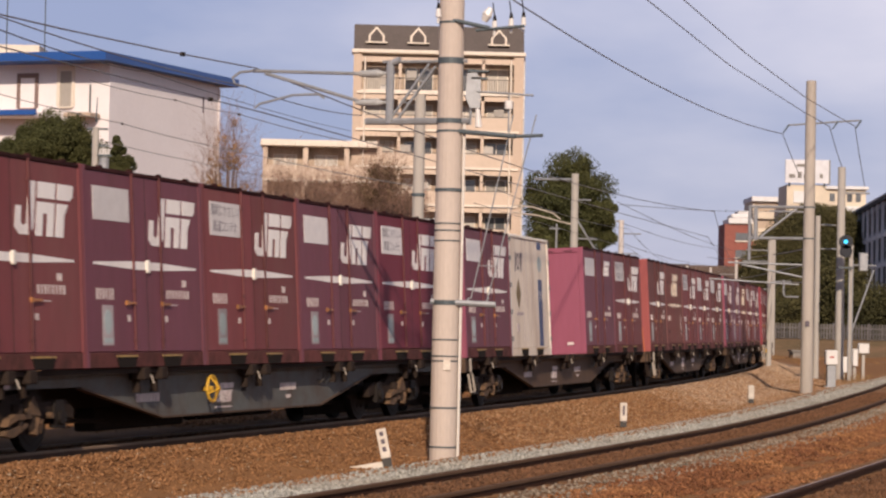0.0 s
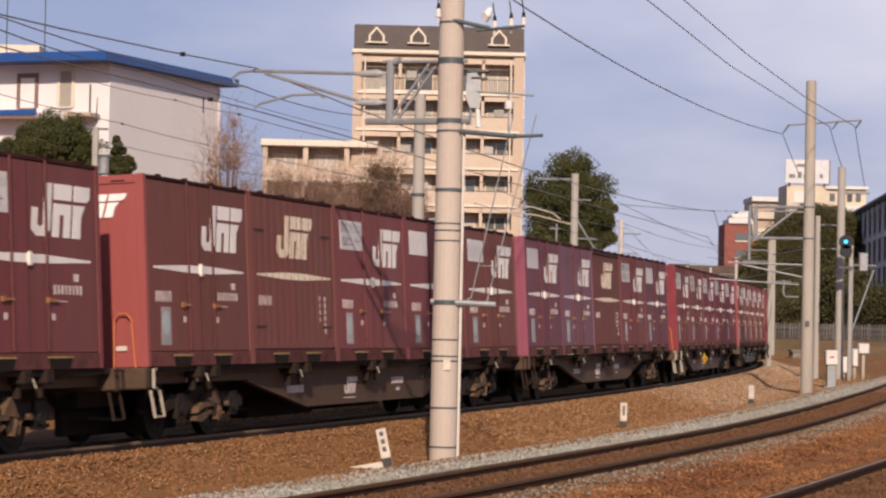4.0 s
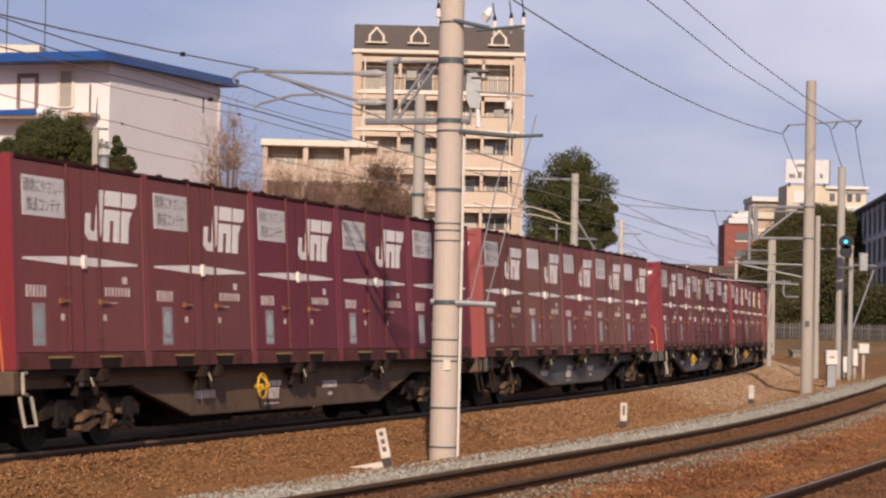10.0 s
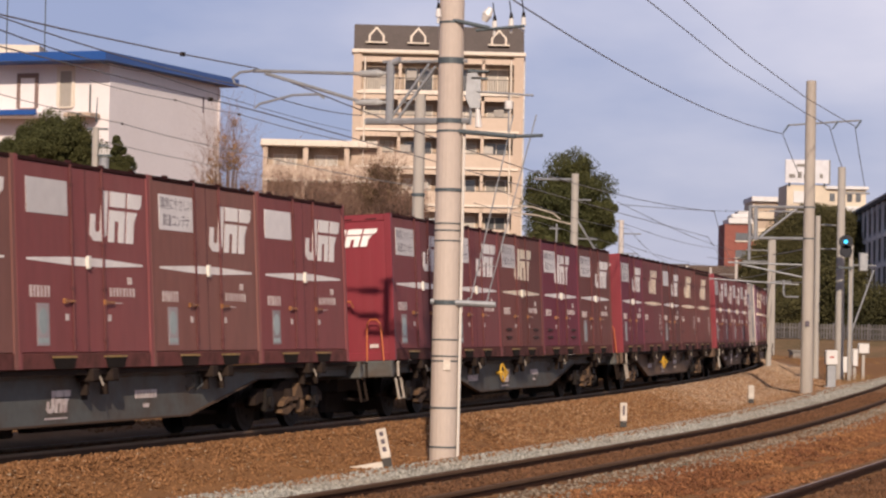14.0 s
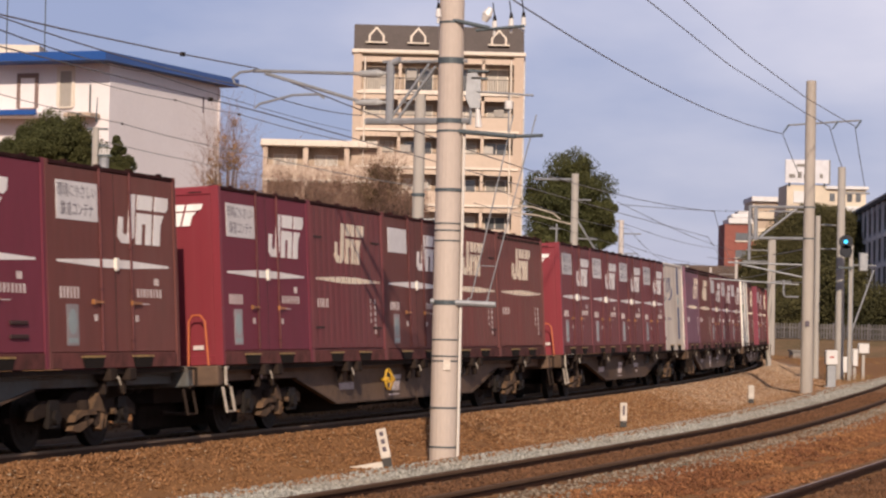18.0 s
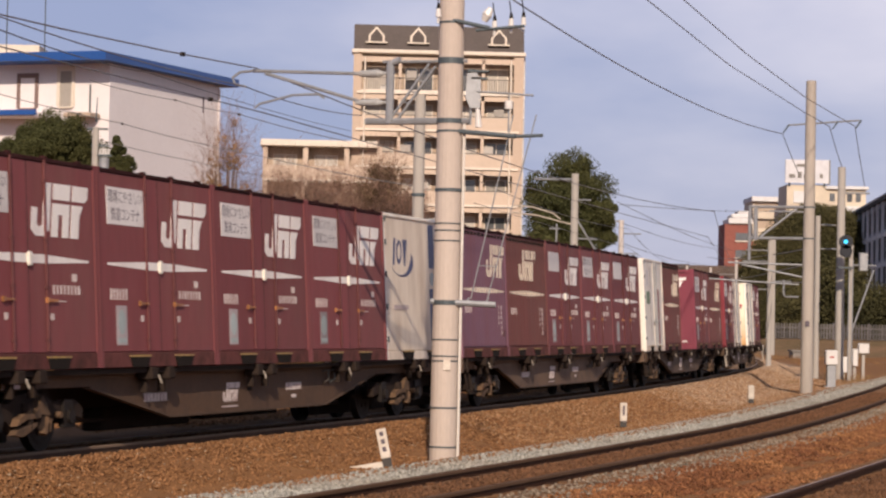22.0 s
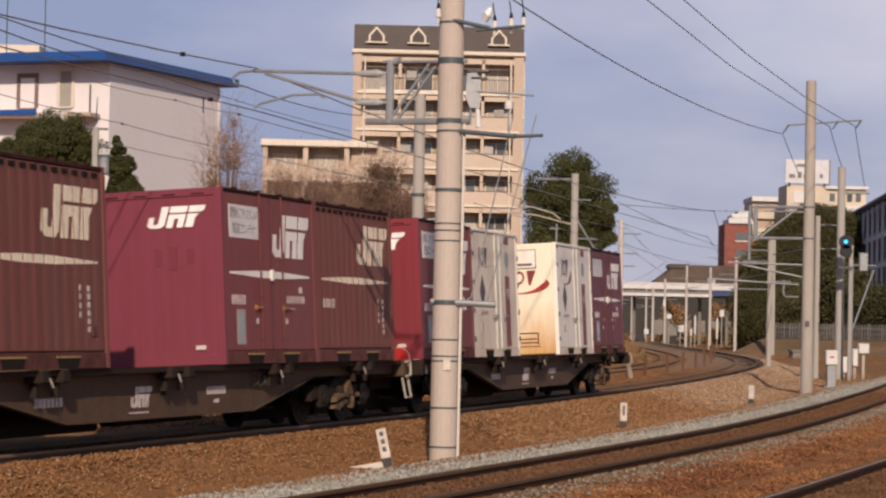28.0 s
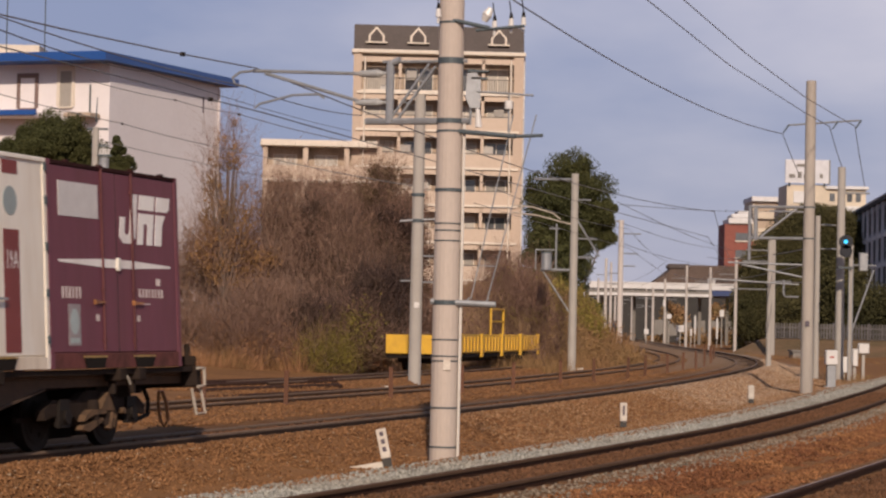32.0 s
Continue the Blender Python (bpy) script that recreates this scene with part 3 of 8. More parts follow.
def stones(name, count, place, mat, label, seed, size=(0.022, 0.05)):
    """Loose stones as low octahedra, all in one mesh."""
    rng = np.random.default_rng(seed)
    p = place(rng, count)
    count = len(p)
    base = np.array([(1, 0, 0), (-1, 0, 0), (0, 1, 0), (0, -1, 0), (0, 0, 1), (0, 0, -1)], float)
    tri = np.array([(0, 2, 4), (2, 1, 4), (1, 3, 4), (3, 0, 4), (2, 0, 5), (1, 2, 5), (3, 1, 5), (0, 3, 5)])
    r = rng.uniform(*size, count)[:, None, None]
    v = base[None] * rng.uniform(0.6, 1.2, (count, 6, 1))
    v[:, :, 2] *= 0.75
    a = rng.uniform(0, 6.28, count)
    c, s = np.cos(a)[:, None], np.sin(a)[:, None]
    v = np.stack([v[:, :, 0] * c - v[:, :, 1] * s, v[:, :, 0] * s + v[:, :, 1] * c + 0.3 * v[:, :, 2], v[:, :, 2]], -1) * r + p[:, None, :]
    f = (tri[None] + (np.arange(count) * 6)[:, None, None]).reshape(-1, 3)
    return tagged(new(name, big_mesh(name, v.reshape(-1, 3), f, mat)), label, "ballast", kind="stuff")


def surface_z(off, near):
    z = np.full_like(off, -0.40)
    z = np.maximum(z, np.interp(np.abs(off), (0, 0.85, 1.0, 1.6, 2.6), (-0.10, -0.10, -0.035, -0.035, -0.40)))
    for c, shoulder in ((0.0, 1.45), (near, 1.9), (near + 4.1, 1.45), (-4.3, 1.45), (-8.9, 1.45)):
        z = np.maximum(z, np.interp(np.abs(off - c), (0, shoulder, shoulder * 1.6), (-0.105, -0.115, -0.40)))
    return z


def place_between(s0, s1, o0, o1, power=1.0):
    def place(rng, count):
        s = s0 + (s1 - s0) * rng.random(count) ** power
        near = np.interp(s, (-40, -22, 0, 24, 39, 60, 110, 150), (6.1, 6.2, 6.85, 7.0, 7.3, 8.6, 13.5, 20.0))
        off = o0(near) + (o1(near) - o0(near)) * rng.random(count)
        x, y, h = np.interp(s, S_GRID, PX), np.interp(s, S_GRID, PY), np.interp(s, S_GRID, HEADS)
        return np.stack([x + off * np.cos(h), y - off * np.sin(h), surface_z(off, near) + rng.uniform(-0.005, 0.03, count)], 1)
    return place


FINE = (0.014, 0.034)
stones("ballast_stones", 112000, place_between(-24, 62, lambda n: 0.74 + 0 * n, lambda n: n - 1.55, 1.35), M_STONEBROWN, "rust-brown crushed stone along the main track", 11, FINE)
stones("ballast_stones", 30000, place_between(0, 62, lambda n: 0.9 + 0 * n, lambda n: n - 2.0, 1.1), M_TAN, "tan stones mixed into the rust-brown ballast", 22, FINE)
stones("ballast_stones", 26000, place_between(20, 62, lambda n: 0.9 + 0 * n, lambda n: n - 2.2, 1.0), M_PILE, "pale tan stones thickening towards the curve", 23, FINE)
stones("pale_stones", 5000, place_between(-24, 62, lambda n: 0.74 + 0 * n, lambda n: n - 1.55, 1.35), M_STONEBEIGE, "scattered pale stones among the rust-brown ballast", 21, (0.012, 0.026))
stones("ballast_stones", 42000, place_between(-24, 30, lambda n: n + 1.15, lambda n: n + 3.1, 1.2), M_STONERUST, "deep rust-red crushed stone between the near tracks", 12, FINE)
stones("ballast_stones", 26000, place_between(-6, 60, lambda n: -7.5 + 0 * n, lambda n: -1.1 + 0 * n, 1.2), M_STONEBROWN, "rust-brown crushed stone behind the main track", 13, (0.018, 0.04))
stones("ballast_stones", 56000, place_between(-24, 60, lambda n: n - 2.1, lambda n: n - 0.66, 1.3), M_STONEGREY, "grey crushed stone on the shoulder of the near track", 14, FINE)
stones("ballast_stones", 5200, place_between(-24, 30, lambda n: n + 0.70, lambda n: n + 1.5, 1.2), M_PILEGREY, "scattered grey crushed stone beside the near rail", 15, FINE)
stones("ballast_stones", 16000, place_between(24, 95, lambda n: 0.9 + 0 * n, lambda n: 3.4 + 0 * n, 1.2), M_PILE, "tan crushed stone on the outside of the curve", 16, (0.02, 0.05))
stones("ballast_stones", 16000, place_between(-24, 30, lambda n: n - 0.45, lambda n: n + 0.45, 1.2), M_STONEDARK, "dark oily stone between the near rails", 17, FINE)
stones("ballast_stones", 15000, place_between(-20, 60, lambda n: -0.52 + 0 * n, lambda n: 0.52 + 0 * n, 1.2), M_STONEDARK, "dark oily stone between the main rails", 20, (0.018, 0.04))
stones("ballast_stones", 9000, place_between(-24, 12, lambda n: n + 3.65, lambda n: n + 4.55, 1.2), M_STONEDARK, "dark oily stone between the nearest rails", 18, FINE)

stones("ballast_stones", 14000, place_between(14, 70, lambda n: -13.0 + 0 * n, lambda n: -7.3 + 0 * n, 1.1), M_STONEBROWN, "brown crushed stone beside the siding", 19, (0.02, 0.045))


# ---- tracks ----
RAIL_PROFILE = [(-0.062, 0.0), (0.062, 0.0), (0.062, 0.012), (0.012, 0.03), (0.012, 0.115), (0.033, 0.125), (0.033, 0.148), (0.025, 0.153), (-0.025, 0.153), (-0.033, 0.148), (-0.033, 0.125), (-0.012, 0.115), (-0.012, 0.03), (-0.062, 0.012)]


def sweep(profile, s0, s1, step, off, lift):
    """The profile carried along the line at the offset off(s)."""
    sh = Shape()
    ss = np.arange(s0, s1 + 0.01, step)
    n = len(profile)
    for s in ss:
        h = float(np.interp(s, S_GRID, HEADS))
        o, z = off(s), lift(s)
        p = line_point(s, o, z)
        for a, b in profile:
            sh.v.append((p.x + a * math.cos(h), p.y - a * math.sin(h), p.z + b))
    for i in range(len(ss) - 1):
        for j in range(n):
            k = (j + 1) % n
            sh.f.append((i * n + j, i * n + k, (i + 1) * n + k, (i + 1) * n + j))
    return sh


# oily: grimy rails, plus sleepers toned dark for the train's shade.
def build_track(name, label, centre, s0, s1, cant=0.0, pieces=0, sleeper_z=-0.098, oily=False):
    t = thing(name, label, "railway track", kind="structure")
    for side in (-1, 1):
        o = 0.5665 * side
        z = -0.153 + o * math.sin(cant)
        step = 2.0
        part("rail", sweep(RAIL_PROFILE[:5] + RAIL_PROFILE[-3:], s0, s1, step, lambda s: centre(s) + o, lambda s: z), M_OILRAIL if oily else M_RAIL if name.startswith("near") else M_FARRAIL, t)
        part("rail_head", sweep([(-0.034, 0.118), (0.034, 0.118), (0.034, 0.147), (0.026, 0.154), (-0.026, 0.154), (-0.034, 0.147)], s0, s1, step, lambda s: centre(s) + o, lambda s: z), M_RAIL if name == "nearest_track" else M_RAILHEAD if name == "near_track" else M_MAINHEAD, t, "worn running surface")
        if name == "nearest_track":
            part("running_band", sweep([(-0.030, 0.150), (-0.010, 0.150), (-0.010, 0.157), (-0.030, 0.157)], s0, s1, step, lambda s: centre(s) + o, lambda s: z), M_SHINYHEAD, t, "narrow polished band on the rail head")
    one = Shape().box(-1.0, 1.0, -0.11, 0.11, -0.14, 0.0, 0.015).mesh("sleeper", M_SHADESLEEPER if oily else M_SLEEPER)
    rest = Shape()
    n = 0
    for s in list(np.arange(-24.0 if s0 < -24 else s0, min(s1, 130), 0.62)) + list(np.arange(-24.62, s0, -0.62)):
        h = float(np.interp(s, S_GRID, HEADS))
        m = Matrix.Translation(line_point(s, centre(s), sleeper_z)) @ Matrix.Rotation(-h, 4, "Z") @ Matrix.Rotation(-cant, 4, "Y")
        if n < pieces:
            ob = new("sleeper", one)
            ob.parent = t
            ob.matrix_basis = m
            n += 1
        else:
            b = Shape().box(-1.0, 1.0, -0.11, 0.11, -0.14, 0.0).moved(m)
            rest.add(b.v, b.f)
    if rest.v:
        tagged(part("sleepers", rest, M_SHADESLEEPER if oily else M_SLEEPER, t), kind="stuff")
    return t


# ---- the train: containers ----
M_DEEP = material("crimson_paint", (0.172, 0.031, 0.050), 0.7, grain=9, grain_amt=0.08, stain=2.0, stain_amt=0.35, stain_rgb=(0.105, 0.026, 0.034), stretch=STREAK, bump=0.05, rnd=0.06, spec=0.28)
M_GREENPATCH = material("faded_green_paint", (0.16, 0.24, 0.15), 0.6, stain_amt=0.4, bump=0.0)
M_BROWNBAND = material("red_brown_band_paint", (0.20, 0.035, 0.028), 0.5, stain_amt=0.3, bump=0.0)
# Along a vehicle x runs towards the train's tail, -y is the side towards the viewer.
CL, CW, CH = 3.786, 2.45, 2.5
HX, HY = CL / 2, CW / 2
FACE = -HY


SKIN = FACE + 0.018
RIBS = 13


def clip(poly, a, b):
    """The part of a polygon of (x, z) between the uprights x = a and x = b."""
    for edge, keep in ((a, 1), (b, -1)):
        out = []
        for (x0, z0), (x1, z1) in zip(poly, poly[1:] + poly[:1]):
            in0, in1 = (x0 - edge) * keep >= 0, (x1 - edge) * keep >= 0
            if in0:
                out.append((x0, z0))
            if in0 != in1:
                t = (edge - x0) / (x1 - x0)
                out.append((edge, z0 + t * (z1 - z0)))
        poly = out
        if len(poly) < 3:
            return []
    return poly


def paint_on(polys, ribbed=False):
    """Painted marks a few millimetres proud of the doors, or broken over the ribs."""
    s = Shape()
    for poly in polys:
        if not ribbed:
            s.prism(list(poly), SKIN - 0.004, SKIN + 0.01)
            continue
        w = (CL - 0.2) / RIBS
        for i in range(-1, RIBS + 1):
            x = -HX + 0.1 + i * w
            for a, b, y in ((x + 0.03, x + w * 0.55 + 0.005, FACE + 0.012), (x + w * 0.55 + 0.03, x + w + 0.005, FACE + 0.020)):
                q = clip(list(poly), a, b)
                if q:
                    s.prism(q, y - 0.004, y + 0.012)
    return s


def oblong(x0, x1, z0, z1):
    return [(x0, z0), (x1, z0), (x1, z1), (x0, z1)]


def emblem_polys(x0, z0, w, h, slant=0.16):
    """Plain slanted pieces: a hooked bar, a split block and a flag-topped bar, with a dark slit across them."""
    def pt(a, b):
        return (x0 + a * w + slant * h * (b - 0.5), z0 + b * h)
    polys = (((0.0, 0.52), (0.10, 0.52), (0.10, 0.22), (0.15, 0.16), (0.20, 0.22), (0.20, 1.0), (0.33, 1.0), (0.33, 0.14), (0.25, 0.0), (0.08, 0.0), (0.0, 0.12)),
             ((0.37, 0.70), (0.37, 1.0), (0.69, 1.0), (0.69, 0.70)),
             ((0.37, 0.0), (0.37, 0.63), (0.69, 0.63), (0.69, 0.0), (0.57, 0.0), (0.57, 0.42), (0.49, 0.42), (0.49, 0.0)),
             ((0.73, 0.70), (0.73, 1.0), (1.02, 1.0), (1.02, 0.78), (0.97, 0.70)),
             ((0.73, 0.0), (0.73, 0.63), (0.94, 0.63), (0.88, 0.42), (0.88, 0.0)))
    return [[pt(*q) for q in poly] for poly in polys]


def emblem_shapes(x0, z0, w, h, y0, y1, slant=0.16):
    """The same pieces as solid blocks between y0 and y1."""
    s = Shape()
    for poly in emblem_polys(x0, z0, w, h, slant):
        s.prism(poly, y0, y1)
    return s


def end_emblem(yc, zc, w, h, x0, x1):
    s = emblem_shapes(-w / 2, zc - h / 2, w, h, 0, 1, 0.3)
    s.v = [(x0 if y == 0 else x1, -x + yc, z) for x, y, z in s.v]
    return s


def words(text, size, m):
    """Lettering as a flat mesh."""
    cu = bpy.data.curves.new("lettering", "FONT")
    cu.body, cu.size, cu.resolution_u = text, size, 1
    cu.align_x, cu.align_y = "CENTER", "CENTER"
    ob = bpy.data.objects.new("lettering", cu)
    me = bpy.data.meshes.new_from_object(ob)
    me.transform(m)
    bpy.data.objects.remove(ob)
    bpy.data.curves.remove(cu)
    return me


WORDING = {}


def panel_words():
    if not WORDING:
        for key, text, z in (("a", "環境にやさしい", 2.14), ("b", "鉄道コンテナ", 1.92)):
            WORDING[key] = words(text, 0.155, Matrix.Translation((-1.04, SKIN - 0.008, z)) @ Matrix.Rotation(radians(90), 4, "X") @ Matrix.Diagonal((0.98, 1.2, 1, 1)))
            WORDING[key].materials.append(M_DARKTEXT)
    return WORDING


def print_polys(x0, z0, n, w, h):
    """A row of n thin plain bars, for print that cannot be read."""
    return [oblong(x0 + i * w, x0 + (i + 0.55) * w, z0, z0 + h) for i in range(n)]


def print_bars(x0, z0, n, w, h, y0, y1, s=None):
    """A row of n plain blocks that stands for unreadable print."""
    s = s or Shape()
    for i in range(n):
        s.box(x0 + i * w, x0 + (i + 0.66) * w, y0, y1, z0, z0 + h)
    return s


def frame_parts(c, paint, post, end_paint):
    """Body, posts, rails and the two ends of a box container."""
    part("body", Shape().box(-HX + 0.03, HX - 0.03, FACE + 0.05, HY - 0.02, 0.16, CH - 0.03, 0.01), paint, c)
    for x in (-HX, HX - 0.09):
        for y in (FACE, HY - 0.12):
            part("corner_post", Shape().box(x, x + 0.09, y + 0.006, y + 0.12, 0.0, CH, 0.004), end_paint if x < 0 else post, c)
    part("top_rail", Shape().box(-HX + 0.09, HX - 0.09, FACE + 0.004, FACE + 0.08, CH - 0.055, CH - 0.005, 0.006), M_ROOFEDGE, c, "dark maroon roof edge")
    for i in range(4):
        x = -HX + 0.5 + i * 0.92
        part("roof_clip", Shape().box(x, x + 0.09, FACE + 0.0, FACE + 0.06, CH - 0.03, CH + 0.022, 0.006), M_ROOFEDGE, c)
    part("bottom_rail", Shape().box(-HX + 0.09, HX - 0.09, FACE + 0.010, FACE + 0.10, 0.0, 0.19, 0.006), M_SILL, c, "grimy lower rail")
    al, ou = [FACE + 0.10], [-HX + 0.024]
    for i in range(9):
        y = FACE + 0.14 + i * 0.248
        al += [y, y + 0.03, y + 0.15, y + 0.18]
        ou += [-HX + 0.024, -HX + 0.0225, -HX + 0.0225, -HX + 0.024]
    al.append(HY - 0.10)
    ou.append(-HX + 0.024)
    s = Shape().pleat(al, ou, 0.10, CH - 0.06, "y")
    part("end_header", Shape().box(-HX + 0.004, -HX + 0.05, FACE + 0.12, HY - 0.12, CH - 0.12, CH - 0.005, 0.01), end_paint, c)
    part("end_sill", Shape().box(-HX + 0.004, -HX + 0.05, FACE + 0.12, HY - 0.12, 0.0, 0.14, 0.01), end_paint, c)
    part("front_end", s, end_paint, c, "ribbed end wall")
    for i in range(5):
        y = FACE + 0.26 + i * 0.44
        # No notch is cut: a near-black sheet paints its shade.
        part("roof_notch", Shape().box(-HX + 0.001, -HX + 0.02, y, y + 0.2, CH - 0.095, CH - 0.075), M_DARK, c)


def pockets(c):
    for x in (-0.72, 0.72):
        trap = [(x - 0.31, 0.135), (x + 0.31, 0.135), (x + 0.24, -0.0), (x - 0.24, -0.0)]
        # The pocket is a flat sheet with its inner shade as colour.
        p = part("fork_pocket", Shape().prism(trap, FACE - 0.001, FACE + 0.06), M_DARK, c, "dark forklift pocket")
        part("pocket_edge", Shape().box(x - 0.32, x + 0.32, FACE - 0.006, FACE + 0.02, 0.130, 0.154), M_YELLOWEDGE, p)


def doors(c, paint):
    for a, b, nm in ((-HX + 0.10, -0.012, "door"), (0.012, HX - 0.10, "door")):
        s = Shape().box(a, b, SKIN, FACE + 0.06, 0.20, CH - 0.06, 0.004)
        part(nm, s, paint, c)
    for x in (-0.44, 0.44):
        r = part("lock_rod", Shape().rod((x, FACE + 0.002, 0.22), (x, FACE + 0.002, CH - 0.03), 0.017, n=8), M_ROD, c)
        for z in (0.32, 0.95, 1.5, 2.2):
            part("rod_bracket", Shape().box(x - 0.035, x + 0.035, FACE - 0.012, FACE + 0.02, z, z + 0.04), M_ROD, r)
        a, b = (x - 0.02, x + 0.26) if x > 0 else (x - 0.26, x + 0.02)
        h = Shape().box(a, b, FACE - 0.016, FACE - 0.004, 0.80, 0.828).box(a, a + 0.05, FACE - 0.018, FACE + 0.02, 0.785, 0.845)
        part("handle", h, M_HANDLE, c, "orange-painted door handle")
        part("data_plate", Shape().box(x - 0.20 if x < 0 else x + 0.11, x - 0.11 if x < 0 else x + 0.20, SKIN - 0.004, SKIN + 0.01, 0.58, 0.66), M_PRINT, c)
    part("hinge_line", Shape().box(-0.012, 0.012, SKIN + 0.001, FACE + 0.05, 0.20, CH - 0.06), M_VENT, c)


def side_marks(c, mark, panel, logo_x=0.12, logo=True, small=False, ribbed=False):
    y0, y1 = SKIN - 0.004, SKIN + 0.01
    if logo:
        box = (0.55, 1.88, 0.85, 0.36) if small else (logo_x, 1.57, 1.46, 0.64)
        part("emblem", paint_on(emblem_polys(*box), ribbed), mark, c, "white emblem of plain slanted shapes")
    if panel == "plain":
        part("notice_panel", Shape().box(-1.60, -0.52, SKIN - 0.006, SKIN + 0.01, 1.84, 2.26), M_PANEL, c, "blank pale panel")
    if panel == "text":
        p = part("notice_panel", Shape().box(-1.60, -0.48, SKIN - 0.006, SKIN + 0.01, 1.80, 2.27), M_PANEL, c, "pale panel with two lines of writing")
        for me in panel_words().values():
            ob = new("lettering", me)
            ob.parent = p
    if not small:
        lens = [(-1.62, 1.285), (-0.4, 1.247), (0.4, 1.247), (1.62, 1.285), (1.62, 1.312), (0.4, 1.352), (-0.4, 1.352), (-1.62, 1.312)]
        part("stripe", paint_on([lens], ribbed), mark, c, "tapered white stripe")
        if ribbed:
            column = [oblong(1.08, 1.12, 0.62 + 0.11 * k, 0.69 + 0.11 * k) for k in range(4)] + [oblong(1.30, 1.37, 0.44 + 0.10 * k, 0.51 + 0.10 * k) for k in range(6)]
            tagged(part("column_print", paint_on(column, True), M_PRINT, c), "upright faded printing", kind="stuff")
            tagged(part("maker_bar", paint_on(print_polys(-1.56, 0.85, 6, 0.092, 0.14), True), M_PRINT, c), "row of faded white printing", kind="stuff")
            part("plate", Shape().box(1.42, 1.54, FACE, FACE + 0.02, 0.40, 0.52), M_ROD, c, "small rusty plate")
            return
        part("catch", Shape().box(-0.045, 0.045, FACE - 0.02, FACE + 0.02, 1.21, 1.375, 0.01), M_BUCKLE, c, "bright door catch")
    tagged(part("serial_bar", paint_on(print_polys(0.62, 0.89, 8, 0.098, 0.11) + [oblong(0.66, 0.98, 0.80, 0.815)]), M_PRINT, c), "row of faded white printing", kind="stuff")
    part("stencil", paint_on([oblong(1.15, 1.20, 1.05, 1.14), oblong(1.22, 1.28, 1.05, 1.14)]), M_PRINT, c)
    tagged(part("maker_bar", paint_on(print_polys(-1.56, 0.85, 6, 0.092, 0.14)), M_PRINT, c), "row of faded white printing", kind="stuff")


def sticker(c):
    k = part("sticker", paint_on([oblong(-1.40, -1.08, 0.28, 0.78)]), M_LABEL, c, "pale label with a green leaf shape")
    n = 10
    oval = [(-1.24 + 0.12 * math.cos(2 * math.pi * i / n), 0.57 + 0.16 * math.sin(2 * math.pi * i / n)) for i in range(n)]
    part("sticker_mark", Shape().prism(oval, SKIN - 0.007, SKIN), M_STICKER, k)
    part("sticker_foot", Shape().box(-1.37, -1.11, SKIN - 0.006, SKIN, 0.31, 0.37), M_STICKER, k)


def ribs(c, paint, notched, n=RIBS):
    """Pressed vertical ribs over the whole side."""
    w = (CL - 0.2) / n
    al, ou = [-HX + 0.09], [FACE + 0.020]
    for i in range(n):
        x = -HX + 0.1 + i * w
        al += [x, x + 0.035, x + w * 0.55, x + w * 0.55 + 0.035]
        ou += [FACE + 0.020, FACE + 0.012, FACE + 0.012, FACE + 0.020]
    al.append(HX - 0.09)
    ou.append(FACE + 0.020)
    s = Shape().pleat(al, ou, 0.22, CH - 0.07, "x")
    part("side_wall", s, paint, c, "ribbed steel side wall")
    for i in range(n if notched else 0):
        x = -HX + 0.1 + i * w
        # Near-black sheet in place of a shaded notch.
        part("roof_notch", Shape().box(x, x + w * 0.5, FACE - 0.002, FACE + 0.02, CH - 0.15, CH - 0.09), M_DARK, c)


def slits(c):
    """Thin dark ventilation slits near the four corners of the side."""
    for x0, x1 in ((-1.72, -1.30), (1.22, 1.66)):
        for z in (1.93, 0.52):
            part("vent_slit", Shape().box(x0, x1, FACE + 0.004, FACE + 0.02, z, z + 0.035), M_VENT, c, "dark ventilation slit")


def vents(c):
    for x in (-1.25, 1.15):
        for z in (0.52, 0.36):
            part("vent", Shape().box(x - 0.22, x + 0.22, FACE - 0.010, FACE + 0.02, z, z + 0.05, 0.008), M_VENT, c, "dark louvred vent")


# Where side and end differ, some direct sun is put into the colour.
PAINTS = {"wine": (M_WINE, M_WINE), "red": (M_WINE, M_RED), "brown": (M_BROWN, M_BROWN), "lilac": (M_LILAC, M_LILAC), "pink": (M_PLUM, M_PINK), "salmon": (M_BROWN, M_SALMON), "magenta": (M_WINE, M_MAGENTA), "deep": (M_DEEP, M_RED), "plum": (M_PLUM, M_PLUM), "umber": (M_BROWN, M_BROWN), "faded": (M_FADED, M_FADED), "rose": (M_ROSE, M_ROSE)}
COLOUR_WORDS = {"wine": "wine-red", "red": "wine-red", "brown": "brownish maroon", "lilac": "faded lilac-maroon", "pink": "plum-coloured", "magenta": "wine-red", "salmon": "brownish maroon", "deep": "deep red", "plum": "plum-coloured", "umber": "brown-maroon", "faded": "faded brown", "rose": "weathered rose-red"}
ENDS = {"pink": ", faded pink end", "magenta": ", smooth magenta end", "red": ", bright red end", "salmon": ", salmon-red end"}


